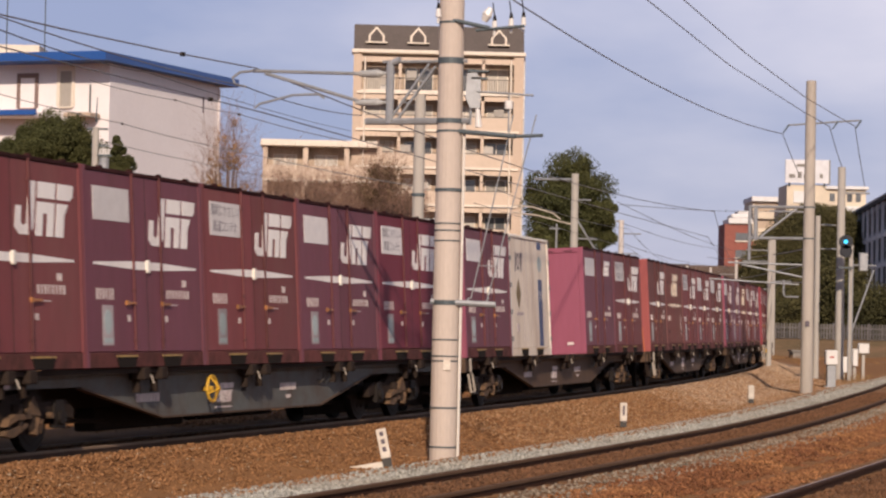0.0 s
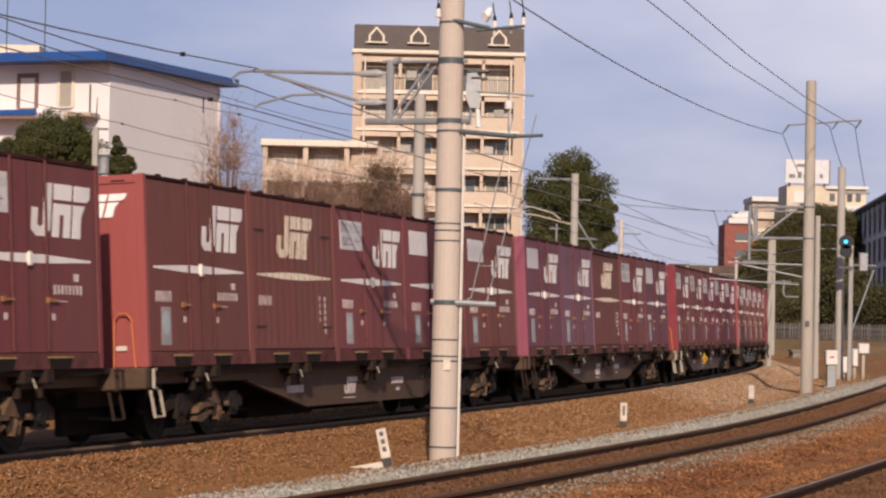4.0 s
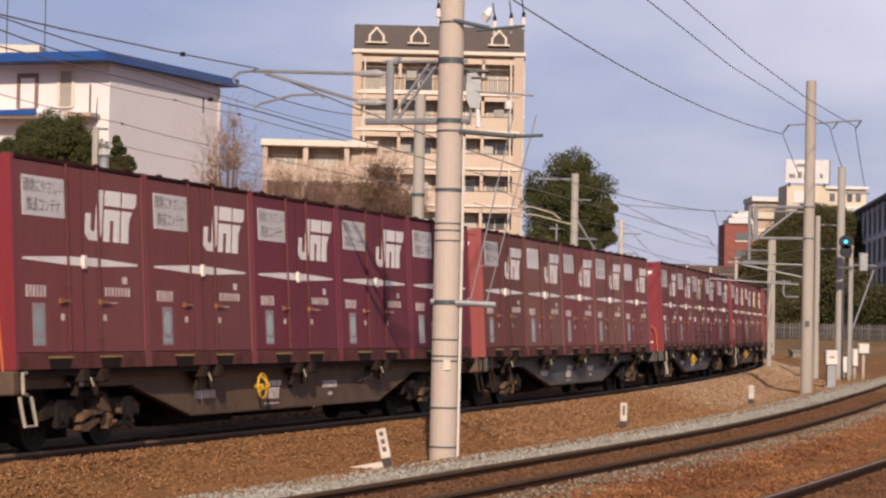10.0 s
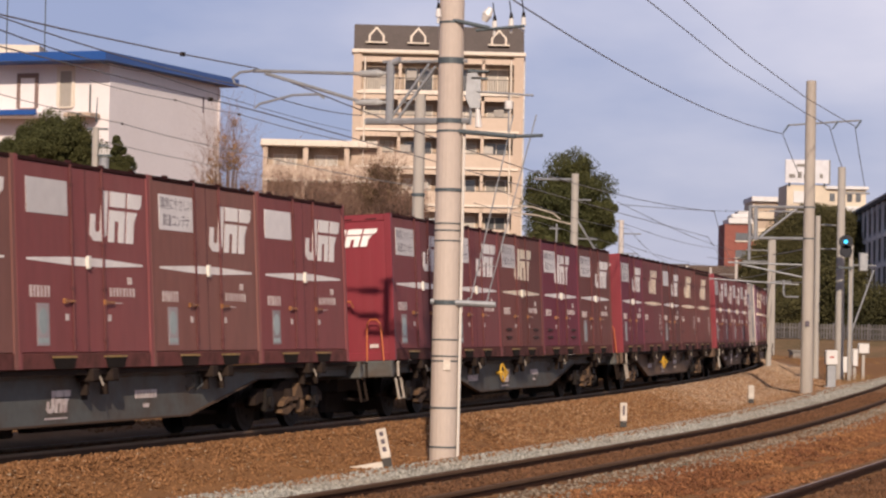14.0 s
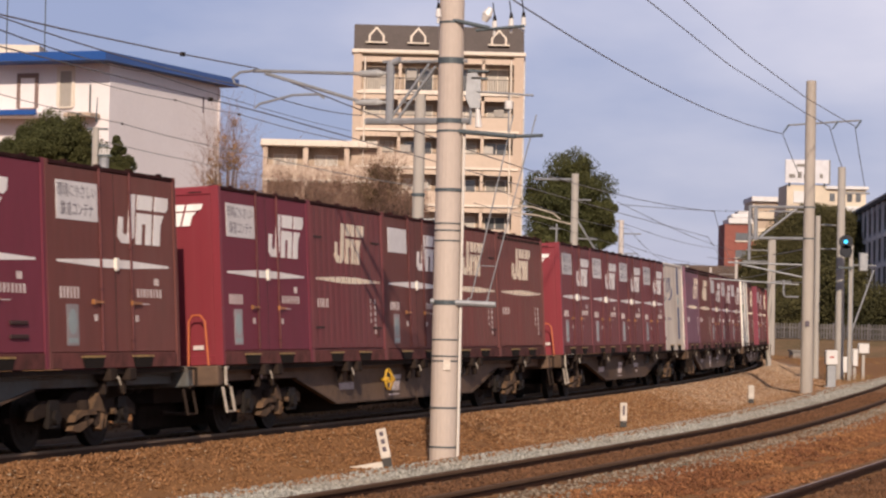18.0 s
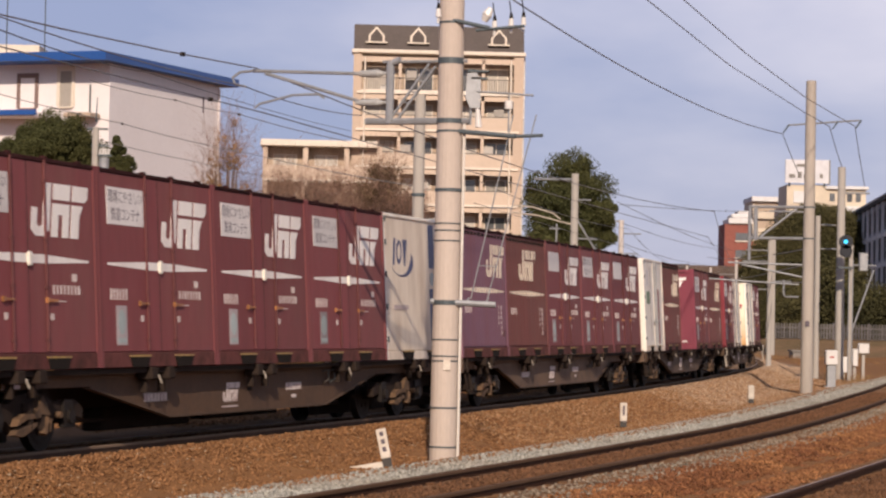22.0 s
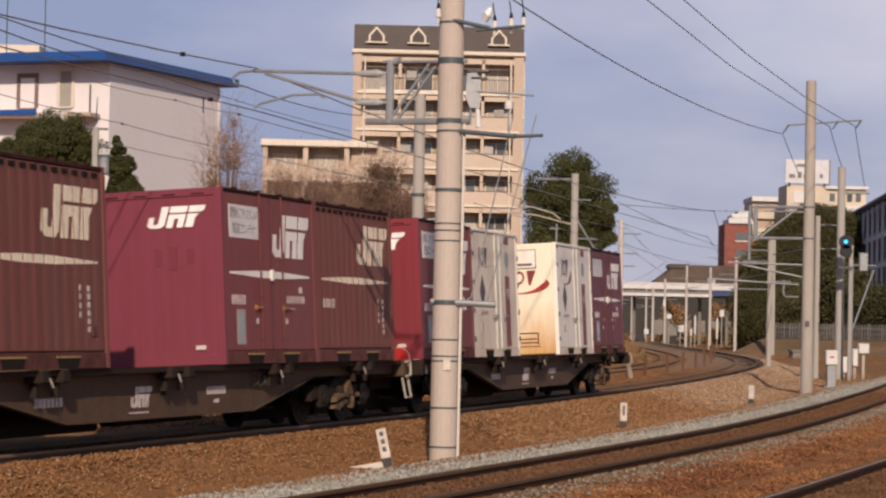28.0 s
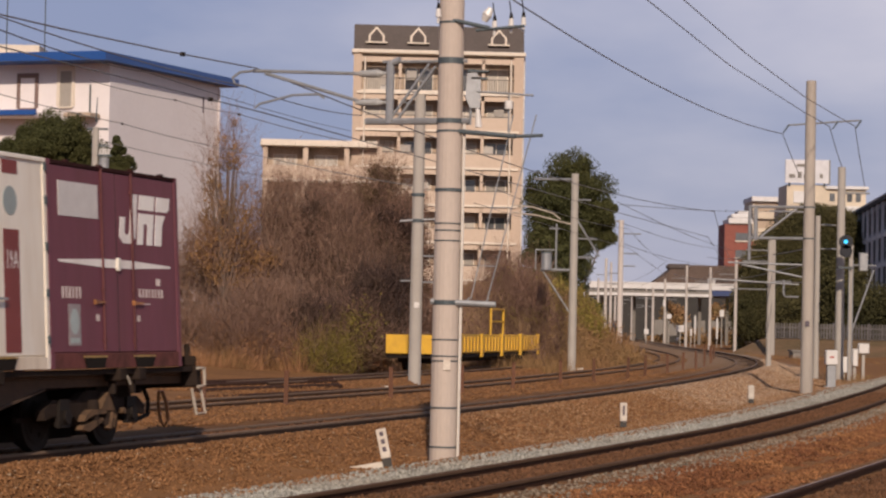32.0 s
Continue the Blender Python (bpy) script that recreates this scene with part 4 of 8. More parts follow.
def box_container(kind, colour, panel, end_mark):
    paint, end_paint = PAINTS[colour]
    words_panel = {"plain": "blank pale panel", "text": "lettered pale panel", "": "no panel"}[panel]
    look_word = {"door": "freight container", "rib": "ribbed freight container", "vent": "vented freight container", "small": "freight container"}[kind]
    c = thing("freight_container", f"{COLOUR_WORDS[colour]} {look_word}{ENDS.get(colour, '')}, {words_panel}", "container", group="containers on the train")
    frame_parts(c, paint, paint, end_paint)
    pockets(c)
    if kind == "rib" or (kind == "vent" and not panel):
        ribs(c, paint, kind == "rib")
        if kind == "vent":
            slits(c)
        side_marks(c, M_CREAMMARK, panel, {"brown": -0.70, "lilac": 0.24}.get(colour, 0.14 if kind == "rib" else -0.66), ribbed=True)
    else:
        doors(c, paint)
        if kind == "vent":
            vents(c)
            side_marks(c, M_CREAMMARK if colour == "brown" else M_WHITE, panel, -0.55)
        else:
            side_marks(c, M_WHITE, panel, small=(kind == "small"))
            sticker(c)
    if end_mark:
        part("end_emblem", end_emblem(-0.52, 2.10, 0.80, 0.30, -HX - 0.002, -HX + 0.02), M_WHITE, c, "white emblem of plain slanted shapes")
    part("end_plate", Shape().box(-HX - 0.004, -HX + 0.02, FACE + 0.30, FACE + 0.45, 0.22, 0.28), M_PRINT, c)
    if colour == "lilac" and kind == "rib":
        part("end_panel", Shape().box(-HX - 0.004, -HX + 0.03, FACE + 0.14, FACE + 0.62, 1.22, 1.66), M_PANEL, c, "blank pale panel")
        part("end_sticker", Shape().box(-HX - 0.004, -HX + 0.03, FACE + 0.16, FACE + 0.46, 0.52, 1.02), M_STICKER, c, "pale green label")
    if colour == "magenta":
        part("ghost_mark", Shape().box(-HX + 0.012, -HX + 0.03, -0.28, -0.18, 1.42, 1.66).box(-HX + 0.012, -HX + 0.03, -0.52, -0.40, 1.36, 1.68).box(-HX + 0.012, -HX + 0.03, -0.78, -0.68, 1.44, 1.64), M_DEEP, c, "painted-over darker marks")
    return c


def arc_band(cx, cz, r0, r1, a0, a1, y0, y1, squash=0.5, n=14, skew=2.0):
    """A crescent along an ellipse, thickest towards its later end."""
    pts = []
    for i in range(n + 1):
        a = radians(a0 + (a1 - a0) * i / n)
        pts.append((cx + r1 * math.cos(a), cz + r1 * squash * math.sin(a)))
    for i in range(n, -1, -1):
        a = radians(a0 + (a1 - a0) * i / n)
        k = r1 - (r1 - r0) * math.sin(math.pi * (i / n) ** skew)
        pts.append((cx + k * math.cos(a), cz + k * squash * math.sin(a)))
    return Shape().prism(pts, y0, y1)


def plain_mark(x0, z0, w, h, y0, y1):
    """Three plain leaning pieces: an upright, an oval ring and a wedge."""
    n = 16
    ring = []
    for r in (1.0, 0.66):
        ring.append([(x0 + w * (0.47 + 0.17 * r * math.cos(2 * math.pi * i / n)) + 0.02 * math.sin(2 * math.pi * i / n), z0 + h * (0.52 + 0.46 * r * math.sin(2 * math.pi * i / n))) for i in range(n)])
    s = Shape().prism([(x0 + 0.04 * w, z0), (x0 + 0.14 * w, z0), (x0 + 0.26 * w, z0 + h), (x0 + 0.15 * w, z0 + h)], y0, y1)
    for i in range(n):
        k = (i + 1) % n
        s.prism([ring[0][i], ring[0][k], ring[1][k], ring[1][i]], y0, y1)
    return s.prism([(x0 + 0.78 * w, z0), (x0 + 0.84 * w, z0), (x0 + 1.02 * w, z0 + h), (x0 + 0.72 * w, z0 + h)], y0, y1)


def on_end(shape):
    """Turns a mark drawn along the side onto the front end."""
    shape.v = [(-HX - 0.003 if y == 0 else -HX + 0.02, -x, z) for x, y, z in shape.v]
    return shape


def insulated_container(scheme):
    """A cream insulated box: red-banded with doors, or blue-banded and smooth."""
    band = {"red": M_BROWNBAND, "blue": M_BLUEBAND, "slate": M_BLUEBAND, "white": M_BROWNBAND, "pale": M_OFFWHITE}[scheme]
    body = {"red": M_CREAM, "blue": M_CREAM, "slate": M_CREAM, "white": M_OFFWHITE, "pale": M_OFFWHITE}[scheme]
    words_ = {"red": "cream insulated freight container with red bands and diamond mark", "blue": "cream insulated freight container with slate-blue bands and blue arc", "slate": "cream insulated freight container with navy bands and dark diamond", "pale": "white insulated freight container with a green patch and door rods", "white": "white insulated freight container with red bands and rusty streaks"}[scheme]
    c = thing("insulated_container", words_, "container", group="containers on the train")
    part("body", Shape().box(-HX + 0.03, HX - 0.03, FACE + 0.03, HY - 0.02, 0.14, CH - 0.02, 0.03), body, c)
    for x in (-HX, HX - 0.08):
        for y in (FACE, HY - 0.10):
            part("corner_post", Shape().box(x, x + 0.08, y + 0.012, y + 0.10, 0.0, CH, 0.006), M_OFFWHITE, c)
    for x in (-HX + 0.03, HX - 0.07):
        for z in (0.3, 0.85, 1.4, 1.95, 2.35):
            part("hinge", Shape().box(x, x + 0.04, FACE - 0.012, FACE + 0.02, z, z + 0.10), M_BAND, c, "dark steel hinge")
    part("bottom_rail", Shape().box(-HX + 0.08, HX - 0.08, FACE + 0.014, FACE + 0.10, 0.0, 0.15, 0.006), M_CREAM, c, "grimy cream lower rail")
    part("top_rail", Shape().box(-HX + 0.08, HX - 0.08, FACE + 0.004, FACE + 0.08, CH - 0.06, CH, 0.012), M_OFFWHITE, c)
    part("front_end", Shape().box(-HX + 0.006, -HX + 0.05, FACE + 0.10, HY - 0.10, 0.02, CH - 0.01, 0.02), M_RUSTYEND if scheme in ("white", "red") else M_OFFWHITE, c, "smooth pale end wall")
    hatch = part("end_hatch", Shape().box(-HX - 0.012, -HX + 0.02, -0.75, -0.08, CH - 0.56, CH - 0.14, 0.01), M_OFFWHITE, c)
    part("hatch_slot", Shape().box(-HX - 0.018, -HX, -0.66, -0.16, CH - 0.50, CH - 0.45).box(-HX - 0.018, -HX, -0.75, -0.08, CH - 0.155, CH - 0.14).box(-HX - 0.018, -HX, -0.75, -0.08, CH - 0.56, CH - 0.545).box(-HX - 0.018, -HX, -0.75, -0.735, CH - 0.545, CH - 0.155).box(-HX - 0.018, -HX, -0.095, -0.08, CH - 0.545, CH - 0.155), M_DARKTEXT, hatch)
    part("drain_box", Shape().box(-HX - 0.03, -HX + 0.02, -0.80, -0.28, 0.20, 0.52, 0.01), M_RUSTYEND, c)
    part("drain_grille", Shape().box(-HX - 0.035, -HX, -0.72, -0.34, 0.27, 0.30).box(-HX - 0.035, -HX, -0.72, -0.34, 0.35, 0.38).box(-HX - 0.035, -HX, -0.76, -0.32, 0.48, 0.51).box(-HX - 0.035, -HX, -0.76, -0.73, 0.24, 0.48), M_POSTRUST, c)
    part("end_print", Shape().box(-HX - 0.002, -HX + 0.02, 0.25, 0.95, CH - 0.62, CH - 0.54), M_GREYBAR, c)
    y0, y1 = FACE - 0.002 + 0.03, FACE + 0.06
    if scheme == "blue":
        part("upper_band", Shape().box(0.72, 1.05, FACE + 0.026, y1, 1.62, 2.40), band, c, "slate-blue band")
        part("lower_band", Shape().box(0.72, 1.05, FACE + 0.026, y1, 0.32, 1.25), band, c, "slate-blue band")
        part("round_mark", Shape().rod((0.88, FACE + 0.02, 1.43), (0.88, FACE + 0.05, 1.43), 0.12, n=12), M_STICKER, c)
        part("swoosh", arc_band(-0.86, 1.70, 0.44, 0.64, -158, 32, FACE + 0.024, FACE + 0.05, 0.42), M_BLUEMARK, c, "blue arc mark")
        part("mark_bar", plain_mark(-1.42, 1.62, 0.86, 0.46, FACE + 0.025, y1), M_BLUEMARK, c, "navy emblem of plain shapes")
        part("print_bar", Shape().box(-1.4, -0.6, FACE + 0.02, y1, 0.86, 0.94), M_GREYBAR, c)
    else:
        for x in (-0.62, -0.30, 0.16, 0.52) if scheme == "slate" else ():
            part("panel_seam", Shape().box(x, x + 0.014, FACE + 0.027, y1, 0.16, CH - 0.06), M_GREYBAR, c)
        for x in () if scheme == "slate" else (-0.02, 0.36):
            part("door_post", Shape().box(x, x + 0.06, FACE + 0.015, y1, 0.16, CH - 0.02, 0.006), M_OFFWHITE, c)
            part("lock_rod", Shape().rod((x + 0.035, FACE - 0.012, 0.12), (x + 0.035, FACE - 0.012, CH - 0.05), 0.018, n=6), M_GALV, c)
        if scheme != "slate":
            part("door_gap", Shape().box(0.19, 0.21, FACE + 0.02, y1, 0.16, CH - 0.06), M_DARK, c)
        if scheme != "slate":
            part("handle", Shape().box(-0.35, 0.0, FACE - 0.03, FACE, 0.80, 0.83).box(0.45, 0.80, FACE - 0.03, FACE, 0.80, 0.83), M_GALV, c)
        if scheme == "pale":
            part("red_band", Shape().box(0.88, 1.16, FACE + 0.026, y1, 0.20, 1.70), M_BROWNBAND, c, "weathered red band")
            part("note_panel", Shape().box(-1.40, -0.90, FACE + 0.026, y1, 1.78, 2.20), M_PANEL, c)
            part("rust_run", Shape().box(-0.62, -0.58, FACE + 0.026, y1, 0.30, 2.3).box(0.62, 0.65, FACE + 0.026, y1, 0.4, 2.2), M_POSTRUST, c, "rusty run-off streaks")
            part("green_patch", Shape().box(-1.35, -0.75, FACE + 0.026, y1, 1.28, 1.62), M_GREENPATCH, c, "faded green patch")
            pockets(c)
            return c
        band_word_of = "navy band" if scheme == "slate" else "red band"
        part("upper_band", Shape().box(0.82, 1.20, FACE + 0.026, y1, 2.26, 2.42), band, c, band_word_of)
        part("lower_band", Shape().box(0.82, 1.20, FACE + 0.026, y1, 0.20, 1.62), band, c, band_word_of)
        band_word = words("19A", 0.21, Matrix.Translation((1.01, FACE + 0.022, 1.26)) @ Matrix.Rotation(radians(90), 4, "X") @ Matrix.Diagonal((0.9, 1.5, 1, 1)))
        band_word.materials.append(M_WHITE)
        new("lettering", band_word).parent = c
        part("round_mark", Shape().rod((1.0, FACE + 0.024, 1.95), (1.0, FACE + 0.05, 1.95), 0.17, n=14), M_STICKER, c)
        part("diamond", Shape().prism([(-1.28, 1.28), (-1.06, 1.60), (-0.84, 1.28), (-1.06, 0.96)], FACE + 0.026, y1), M_DIAMOND if scheme == "slate" else M_DARKTEXT, c, "dark olive diamond")
        part("mark_bar", plain_mark(-1.36, 1.74, 0.72, 0.40, FACE + 0.025, y1), M_DARKTEXT, c, "dark emblem of plain blocks")
        if scheme == "white":
            part("swoosh", arc_band(-0.85, 1.78, 0.38, 0.56, -158, 32, FACE + 0.024, FACE + 0.05, 0.38), M_BROWNBAND, c, "red arc mark")
        part("print_bar", Shape().box(-1.3, -0.7, FACE + 0.02, y1, 0.84, 0.90).box(-1.28, -1.12, FACE + 0.02, y1, 0.5, 0.66), M_GREYBAR, c)
        if scheme == "slate":
            pockets(c)
            return c
        part("end_swoosh", on_end(arc_band(0.42, 1.58, 0.40, 0.62, -160, 28, 0, 1, 0.34)), M_REDBAND, c, "red arc mark")
        part("end_mark", on_end(plain_mark(0.02, 1.56, 0.70, 0.33, 0, 1)), M_BROWNBAND, c, "dark red emblem of plain shapes")
    pockets(c)
    return c


# ---- the train: wagons ----
def bogie(w, xc, grey):
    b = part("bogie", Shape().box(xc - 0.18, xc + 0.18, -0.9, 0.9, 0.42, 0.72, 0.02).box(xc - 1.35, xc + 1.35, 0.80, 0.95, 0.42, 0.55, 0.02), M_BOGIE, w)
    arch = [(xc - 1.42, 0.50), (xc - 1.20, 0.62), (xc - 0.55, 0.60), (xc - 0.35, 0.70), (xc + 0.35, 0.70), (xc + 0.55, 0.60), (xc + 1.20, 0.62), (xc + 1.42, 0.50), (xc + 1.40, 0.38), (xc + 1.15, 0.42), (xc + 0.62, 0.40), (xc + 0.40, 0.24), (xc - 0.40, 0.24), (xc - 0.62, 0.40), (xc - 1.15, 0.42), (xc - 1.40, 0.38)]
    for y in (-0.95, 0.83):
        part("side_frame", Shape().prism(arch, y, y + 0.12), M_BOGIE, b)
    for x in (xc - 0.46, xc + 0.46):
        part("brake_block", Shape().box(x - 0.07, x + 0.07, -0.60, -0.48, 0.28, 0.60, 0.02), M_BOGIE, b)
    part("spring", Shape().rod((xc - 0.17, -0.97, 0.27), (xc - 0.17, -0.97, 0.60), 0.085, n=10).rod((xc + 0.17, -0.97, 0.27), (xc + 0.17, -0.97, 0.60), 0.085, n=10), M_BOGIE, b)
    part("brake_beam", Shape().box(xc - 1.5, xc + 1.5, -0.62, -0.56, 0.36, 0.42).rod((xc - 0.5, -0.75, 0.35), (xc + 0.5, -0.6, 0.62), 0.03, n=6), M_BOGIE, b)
    wheels = []
    for dx in (-0.95, 0.95):
        s = Shape()
        for y in (-0.60, 0.48):
            s.rod((0, y, 0), (0, y + 0.12, 0), 0.405, 0.405, 28)
            s.rod((0, y - 0.01 if y < 0 else y + 0.12, 0), (0, y if y < 0 else y + 0.13, 0), 0.30, 0.34, 20)
        s.rod((0, -0.98, 0), (0, 0.98, 0), 0.075, n=10)
        for a in range(6):
            an = a * math.pi / 3
            s.box(-0.03 + 0.20 * math.cos(an), 0.03 + 0.20 * math.cos(an), -0.625, -0.60, -0.03 + 0.20 * math.sin(an), 0.03 + 0.20 * math.sin(an))
        ws = part("wheelset", s, M_WHEEL, b, smooth=False)
        ws.matrix_basis = Matrix.Translation((xc + dx, 0, 0.405))
        wheels.append(ws)
        x = xc + dx
        cover = part("axle_box", Shape().end_prism([(-1.00, 0.33), (-0.90, 0.29), (-0.90, 0.53), (-1.00, 0.49)], x - 0.12, x + 0.12).rod((x, -1.04, 0.41), (x, -0.99, 0.41), 0.09, n=12), M_WHEEL, b)
        part("horn_guide", Shape().prism([(x - 0.16, 0.28), (x + 0.16, 0.28), (x + 0.12, 0.62), (x - 0.12, 0.62)], -0.99, -0.94), M_WHEEL, cover)
    nest = part("spring_nest", Shape().prism([(xc - 0.62, 0.24), (xc - 0.40, 0.21), (xc - 0.02, 0.33), (xc - 0.02, 0.37), (xc - 0.30, 0.33), (xc - 0.56, 0.29)], -1.05, -0.96)
                .prism([(xc - 0.56, 0.34), (xc - 0.30, 0.41), (xc + 0.06, 0.42), (xc + 0.06, 0.47), (xc - 0.34, 0.48), (xc - 0.50, 0.42)], -1.06, -0.96), M_DUSTY, b, "dusty pale suspension casting")
    part("bolster_end", Shape().prism([(xc - 0.08, 0.48), (xc + 0.30, 0.44), (xc + 0.22, 0.58), (xc + 0.12, 0.68), (xc + 0.04, 0.60)], -1.06, -0.96), M_DUSTY, nest)
    part("damper", Shape().rod((xc + 0.16, -1.02, 0.22), (xc + 0.24, -1.02, 0.42), 0.055, n=8).rod((xc + 0.34, -1.0, 0.24), (xc + 0.40, -1.0, 0.40), 0.035, n=8), M_DUSTY, nest)
    part("bolt_head", Shape().rod((xc + 0.66, -1.03, 0.44), (xc + 0.66, -0.95, 0.44), 0.04, n=8), M_DUSTY, nest)
    # Added dark sheet that blocks the view through the bogie.
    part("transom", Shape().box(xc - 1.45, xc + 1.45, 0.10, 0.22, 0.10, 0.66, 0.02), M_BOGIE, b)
    return wheels


def wagon(colour, wheel, rail_front, disc):
    steel = {"grey": M_STEELGREY, "brown": M_STEELBROWN, "dark": M_STEELDARK}[colour]
    w = thing("container_wagon", {"grey": "blue-grey", "brown": "rust-brown", "dark": "grimy dark brown"}[colour] + " flat container wagon with deep fish-belly side sills", "freight wagon", group="wagons of the train")
    part("deck", Shape().box(-9.75, 9.75, -1.0, 1.0, 0.86, 0.97, 0.01), steel, w)
    part("centre_sill", Shape().box(-9.7, 9.7, -0.22, 0.22, 0.48, 0.86, 0.01), M_BOGIE, w)
    s1, s0 = (6.0, 4.1) if colour == "brown" else (5.6, 3.1)
    belly = [(-9.75, 0.97), (9.75, 0.97), (9.75, 0.76), (s1, 0.76), (s0, 0.33), (-s0, 0.33), (-s1, 0.76), (-9.75, 0.76)]
    for y in (-0.99, 0.965):
        part("side_sill", Shape().prism(belly, y, y + 0.025), steel, w, "deep tapering side sill")
        lip = Shape()
        for a, b in zip(belly[3:6], belly[4:7]):
            lip.add([(a[0], y - 0.03, a[1]), (b[0], y - 0.03, b[1]), (b[0], y + 0.06, b[1]), (a[0], y + 0.06, a[1]), (a[0], y - 0.03, a[1] - 0.025), (b[0], y - 0.03, b[1] - 0.025), (b[0], y + 0.06, b[1] - 0.025), (a[0], y + 0.06, a[1] - 0.025)],
                    [(0, 1, 2, 3), (4, 7, 6, 5), (0, 4, 5, 1), (1, 5, 6, 2), (2, 6, 7, 3), (3, 7, 4, 0)])
        part("sill_flange", lip, M_AXLEBOX, w, "rusty lower flange")
    # Near-black strip paints the shadow under the containers' overhang.
    part("sill_edge", Shape().box(-9.75, 9.75, -1.17, -0.98, 0.91, 0.975), M_BOGIE, w)
    for i in range(5):
        for dx in (-0.28, 0.28):
            x = 3.796 * (i - 2) + dx
            part("container_lock", Shape().box(x - 0.10, x + 0.10, -1.24, -1.02, 0.82, 0.98, 0.015).box(x - 0.03, x + 0.03, -1.12, -1.03, 0.66, 0.86), M_BOGIE, w)
        part("lock_lever", Shape().rod((x - 0.48, -1.25, 0.88), (x - 0.44, -1.27, 0.77), 0.012, n=6), M_PALESTEEL, w, "pale locking lever")
    # The hole's inner shade is a near-black sheet on the sill.
    part("sill_hole", Shape().box(-0.22, -0.04, -0.996, -0.97, 0.60, 0.71), M_DARK, w)
    for x in (3.05, 3.32):
        part("tie_hook", Shape().pipe([(x, -0.99, 0.84), (x + 0.12, -1.05, 0.86), (x + 0.14, -1.05, 0.72), (x + 0.02, -1.01, 0.66), (x - 0.02, -0.99, 0.72)], 0.018), M_STEELGREY, w)
    for sx in (-1, 1):
        part("end_beam", Shape().box(*(sorted((sx * 9.62, sx * 9.80))), -1.22, 1.22, 0.70, 0.98, 0.02), M_BOGIE if disc else M_AXLEBOX if colour == "dark" else steel, w)
        c = part("coupler", Shape().box(*(sorted((sx * 9.6, sx * 10.12))), -0.13, 0.13, 0.68, 0.94, 0.03).box(*(sorted((sx * 10.0, sx * 10.19))), -0.2, 0.16, 0.64, 0.98, 0.04), M_BOGIE, w)
        part("air_hose", Shape().pipe([(sx * 9.8, 0.35, 0.72), (sx * 9.95, 0.35, 0.50), (sx * 10.12, 0.35, 0.42), (sx * 10.18, 0.3, 0.55)], 0.025), M_DARK, c)
        x = sx * 9.55
        part("step", Shape().pipe([(x, -1.27, 0.95), (x + 0.16 * sx, -1.30, 0.95), (x + 0.16 * sx, -1.30, 0.72), (x, -1.27, 0.70)], 0.022).pipe([(x - 0.16, -1.25, 0.68), (x - 0.10, -1.28, 0.34), (x + 0.20, -1.28, 0.34), (x + 0.14, -1.25, 0.68)], 0.022), M_PALESTEEL if (rail_front and not disc if sx < 0 else colour == "dark" and not rail_front) else M_BOGIE, w, "bent-bar step")
    part("tag_plate", Shape().box(-9.0, -8.55, -1.0, -0.97, 0.72, 0.89) if disc else Shape().box(-7.9, -7.45, -1.0, -0.97, 0.77, 0.92), M_GREYBAR, w)
    part("emblem", emblem_shapes(-1.15, 0.46, 0.62, 0.27, -0.995, -0.97), M_PRINT, w, "faded emblem of plain shapes")
    part("emblem_bar", Shape().box(-1.22, -0.62, -0.995, -0.97, 0.385, 0.405), M_PRINT, w)
    tagged(part("number_bar", print_bars(1.38, 0.58, 7, 0.10, 0.11, -0.996, -0.97).box(1.62, 1.80, -0.996, -0.97, 0.46, 0.51), M_PRINT, w), "row of faded white printing", kind="stuff")
    tagged(part("class_bar", print_bars(-3.9, 0.53, 7, 0.11, 0.11, -0.996, -0.97), M_PRINT, w), "row of faded white printing", kind="stuff")
    part("air_tank", Shape().rod((-2.6, -0.75, 0.55), (-1.5, -0.75, 0.55), 0.19, n=14), M_BOGIE, w)
    part("brake_cylinder", Shape().rod((2.6, -0.6, 0.6), (3.3, -0.6, 0.6), 0.16, n=12).box(3.3, 4.2, -0.64, -0.56, 0.56, 0.62), M_BOGIE, w)
    # Added boxes keep the underside dark; they stand in for brake gear.
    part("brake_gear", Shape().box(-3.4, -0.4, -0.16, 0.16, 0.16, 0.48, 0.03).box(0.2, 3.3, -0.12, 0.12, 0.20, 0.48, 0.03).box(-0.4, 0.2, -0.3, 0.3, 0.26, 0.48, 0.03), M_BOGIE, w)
    # More added blocks hide the lit ground beyond, each with a rigging rod.
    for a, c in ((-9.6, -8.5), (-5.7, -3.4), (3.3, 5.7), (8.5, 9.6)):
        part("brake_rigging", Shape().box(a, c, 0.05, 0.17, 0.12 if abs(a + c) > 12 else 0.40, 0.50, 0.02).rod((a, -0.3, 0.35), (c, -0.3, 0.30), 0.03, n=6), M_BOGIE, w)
    wheels = bogie(w, -7.1, colour) + bogie(w, 7.1, colour)
    if wheel:
        ring = [(-1.62 + 0.18 * math.cos(a * math.pi / 8), -1.12, 0.66 + 0.18 * math.sin(a * math.pi / 8)) for a in range(17)]
        hw = part("hand_wheel", Shape().pipe(ring, 0.020), M_YELLOW, w, "yellow brake hand wheel")
        sp = Shape().rod((-1.62, -1.13, 0.66), (-1.62, -0.98, 0.66), 0.035)
        for a in range(4):
            an = a * math.pi / 2 + 0.4
            sp.rod((-1.62, -1.23, 0.66), (-1.62 + 0.18 * math.cos(an), -1.12, 0.66 + 0.18 * math.sin(an)), 0.012, n=5)
        part("spokes", sp, M_YELLOW, hw)
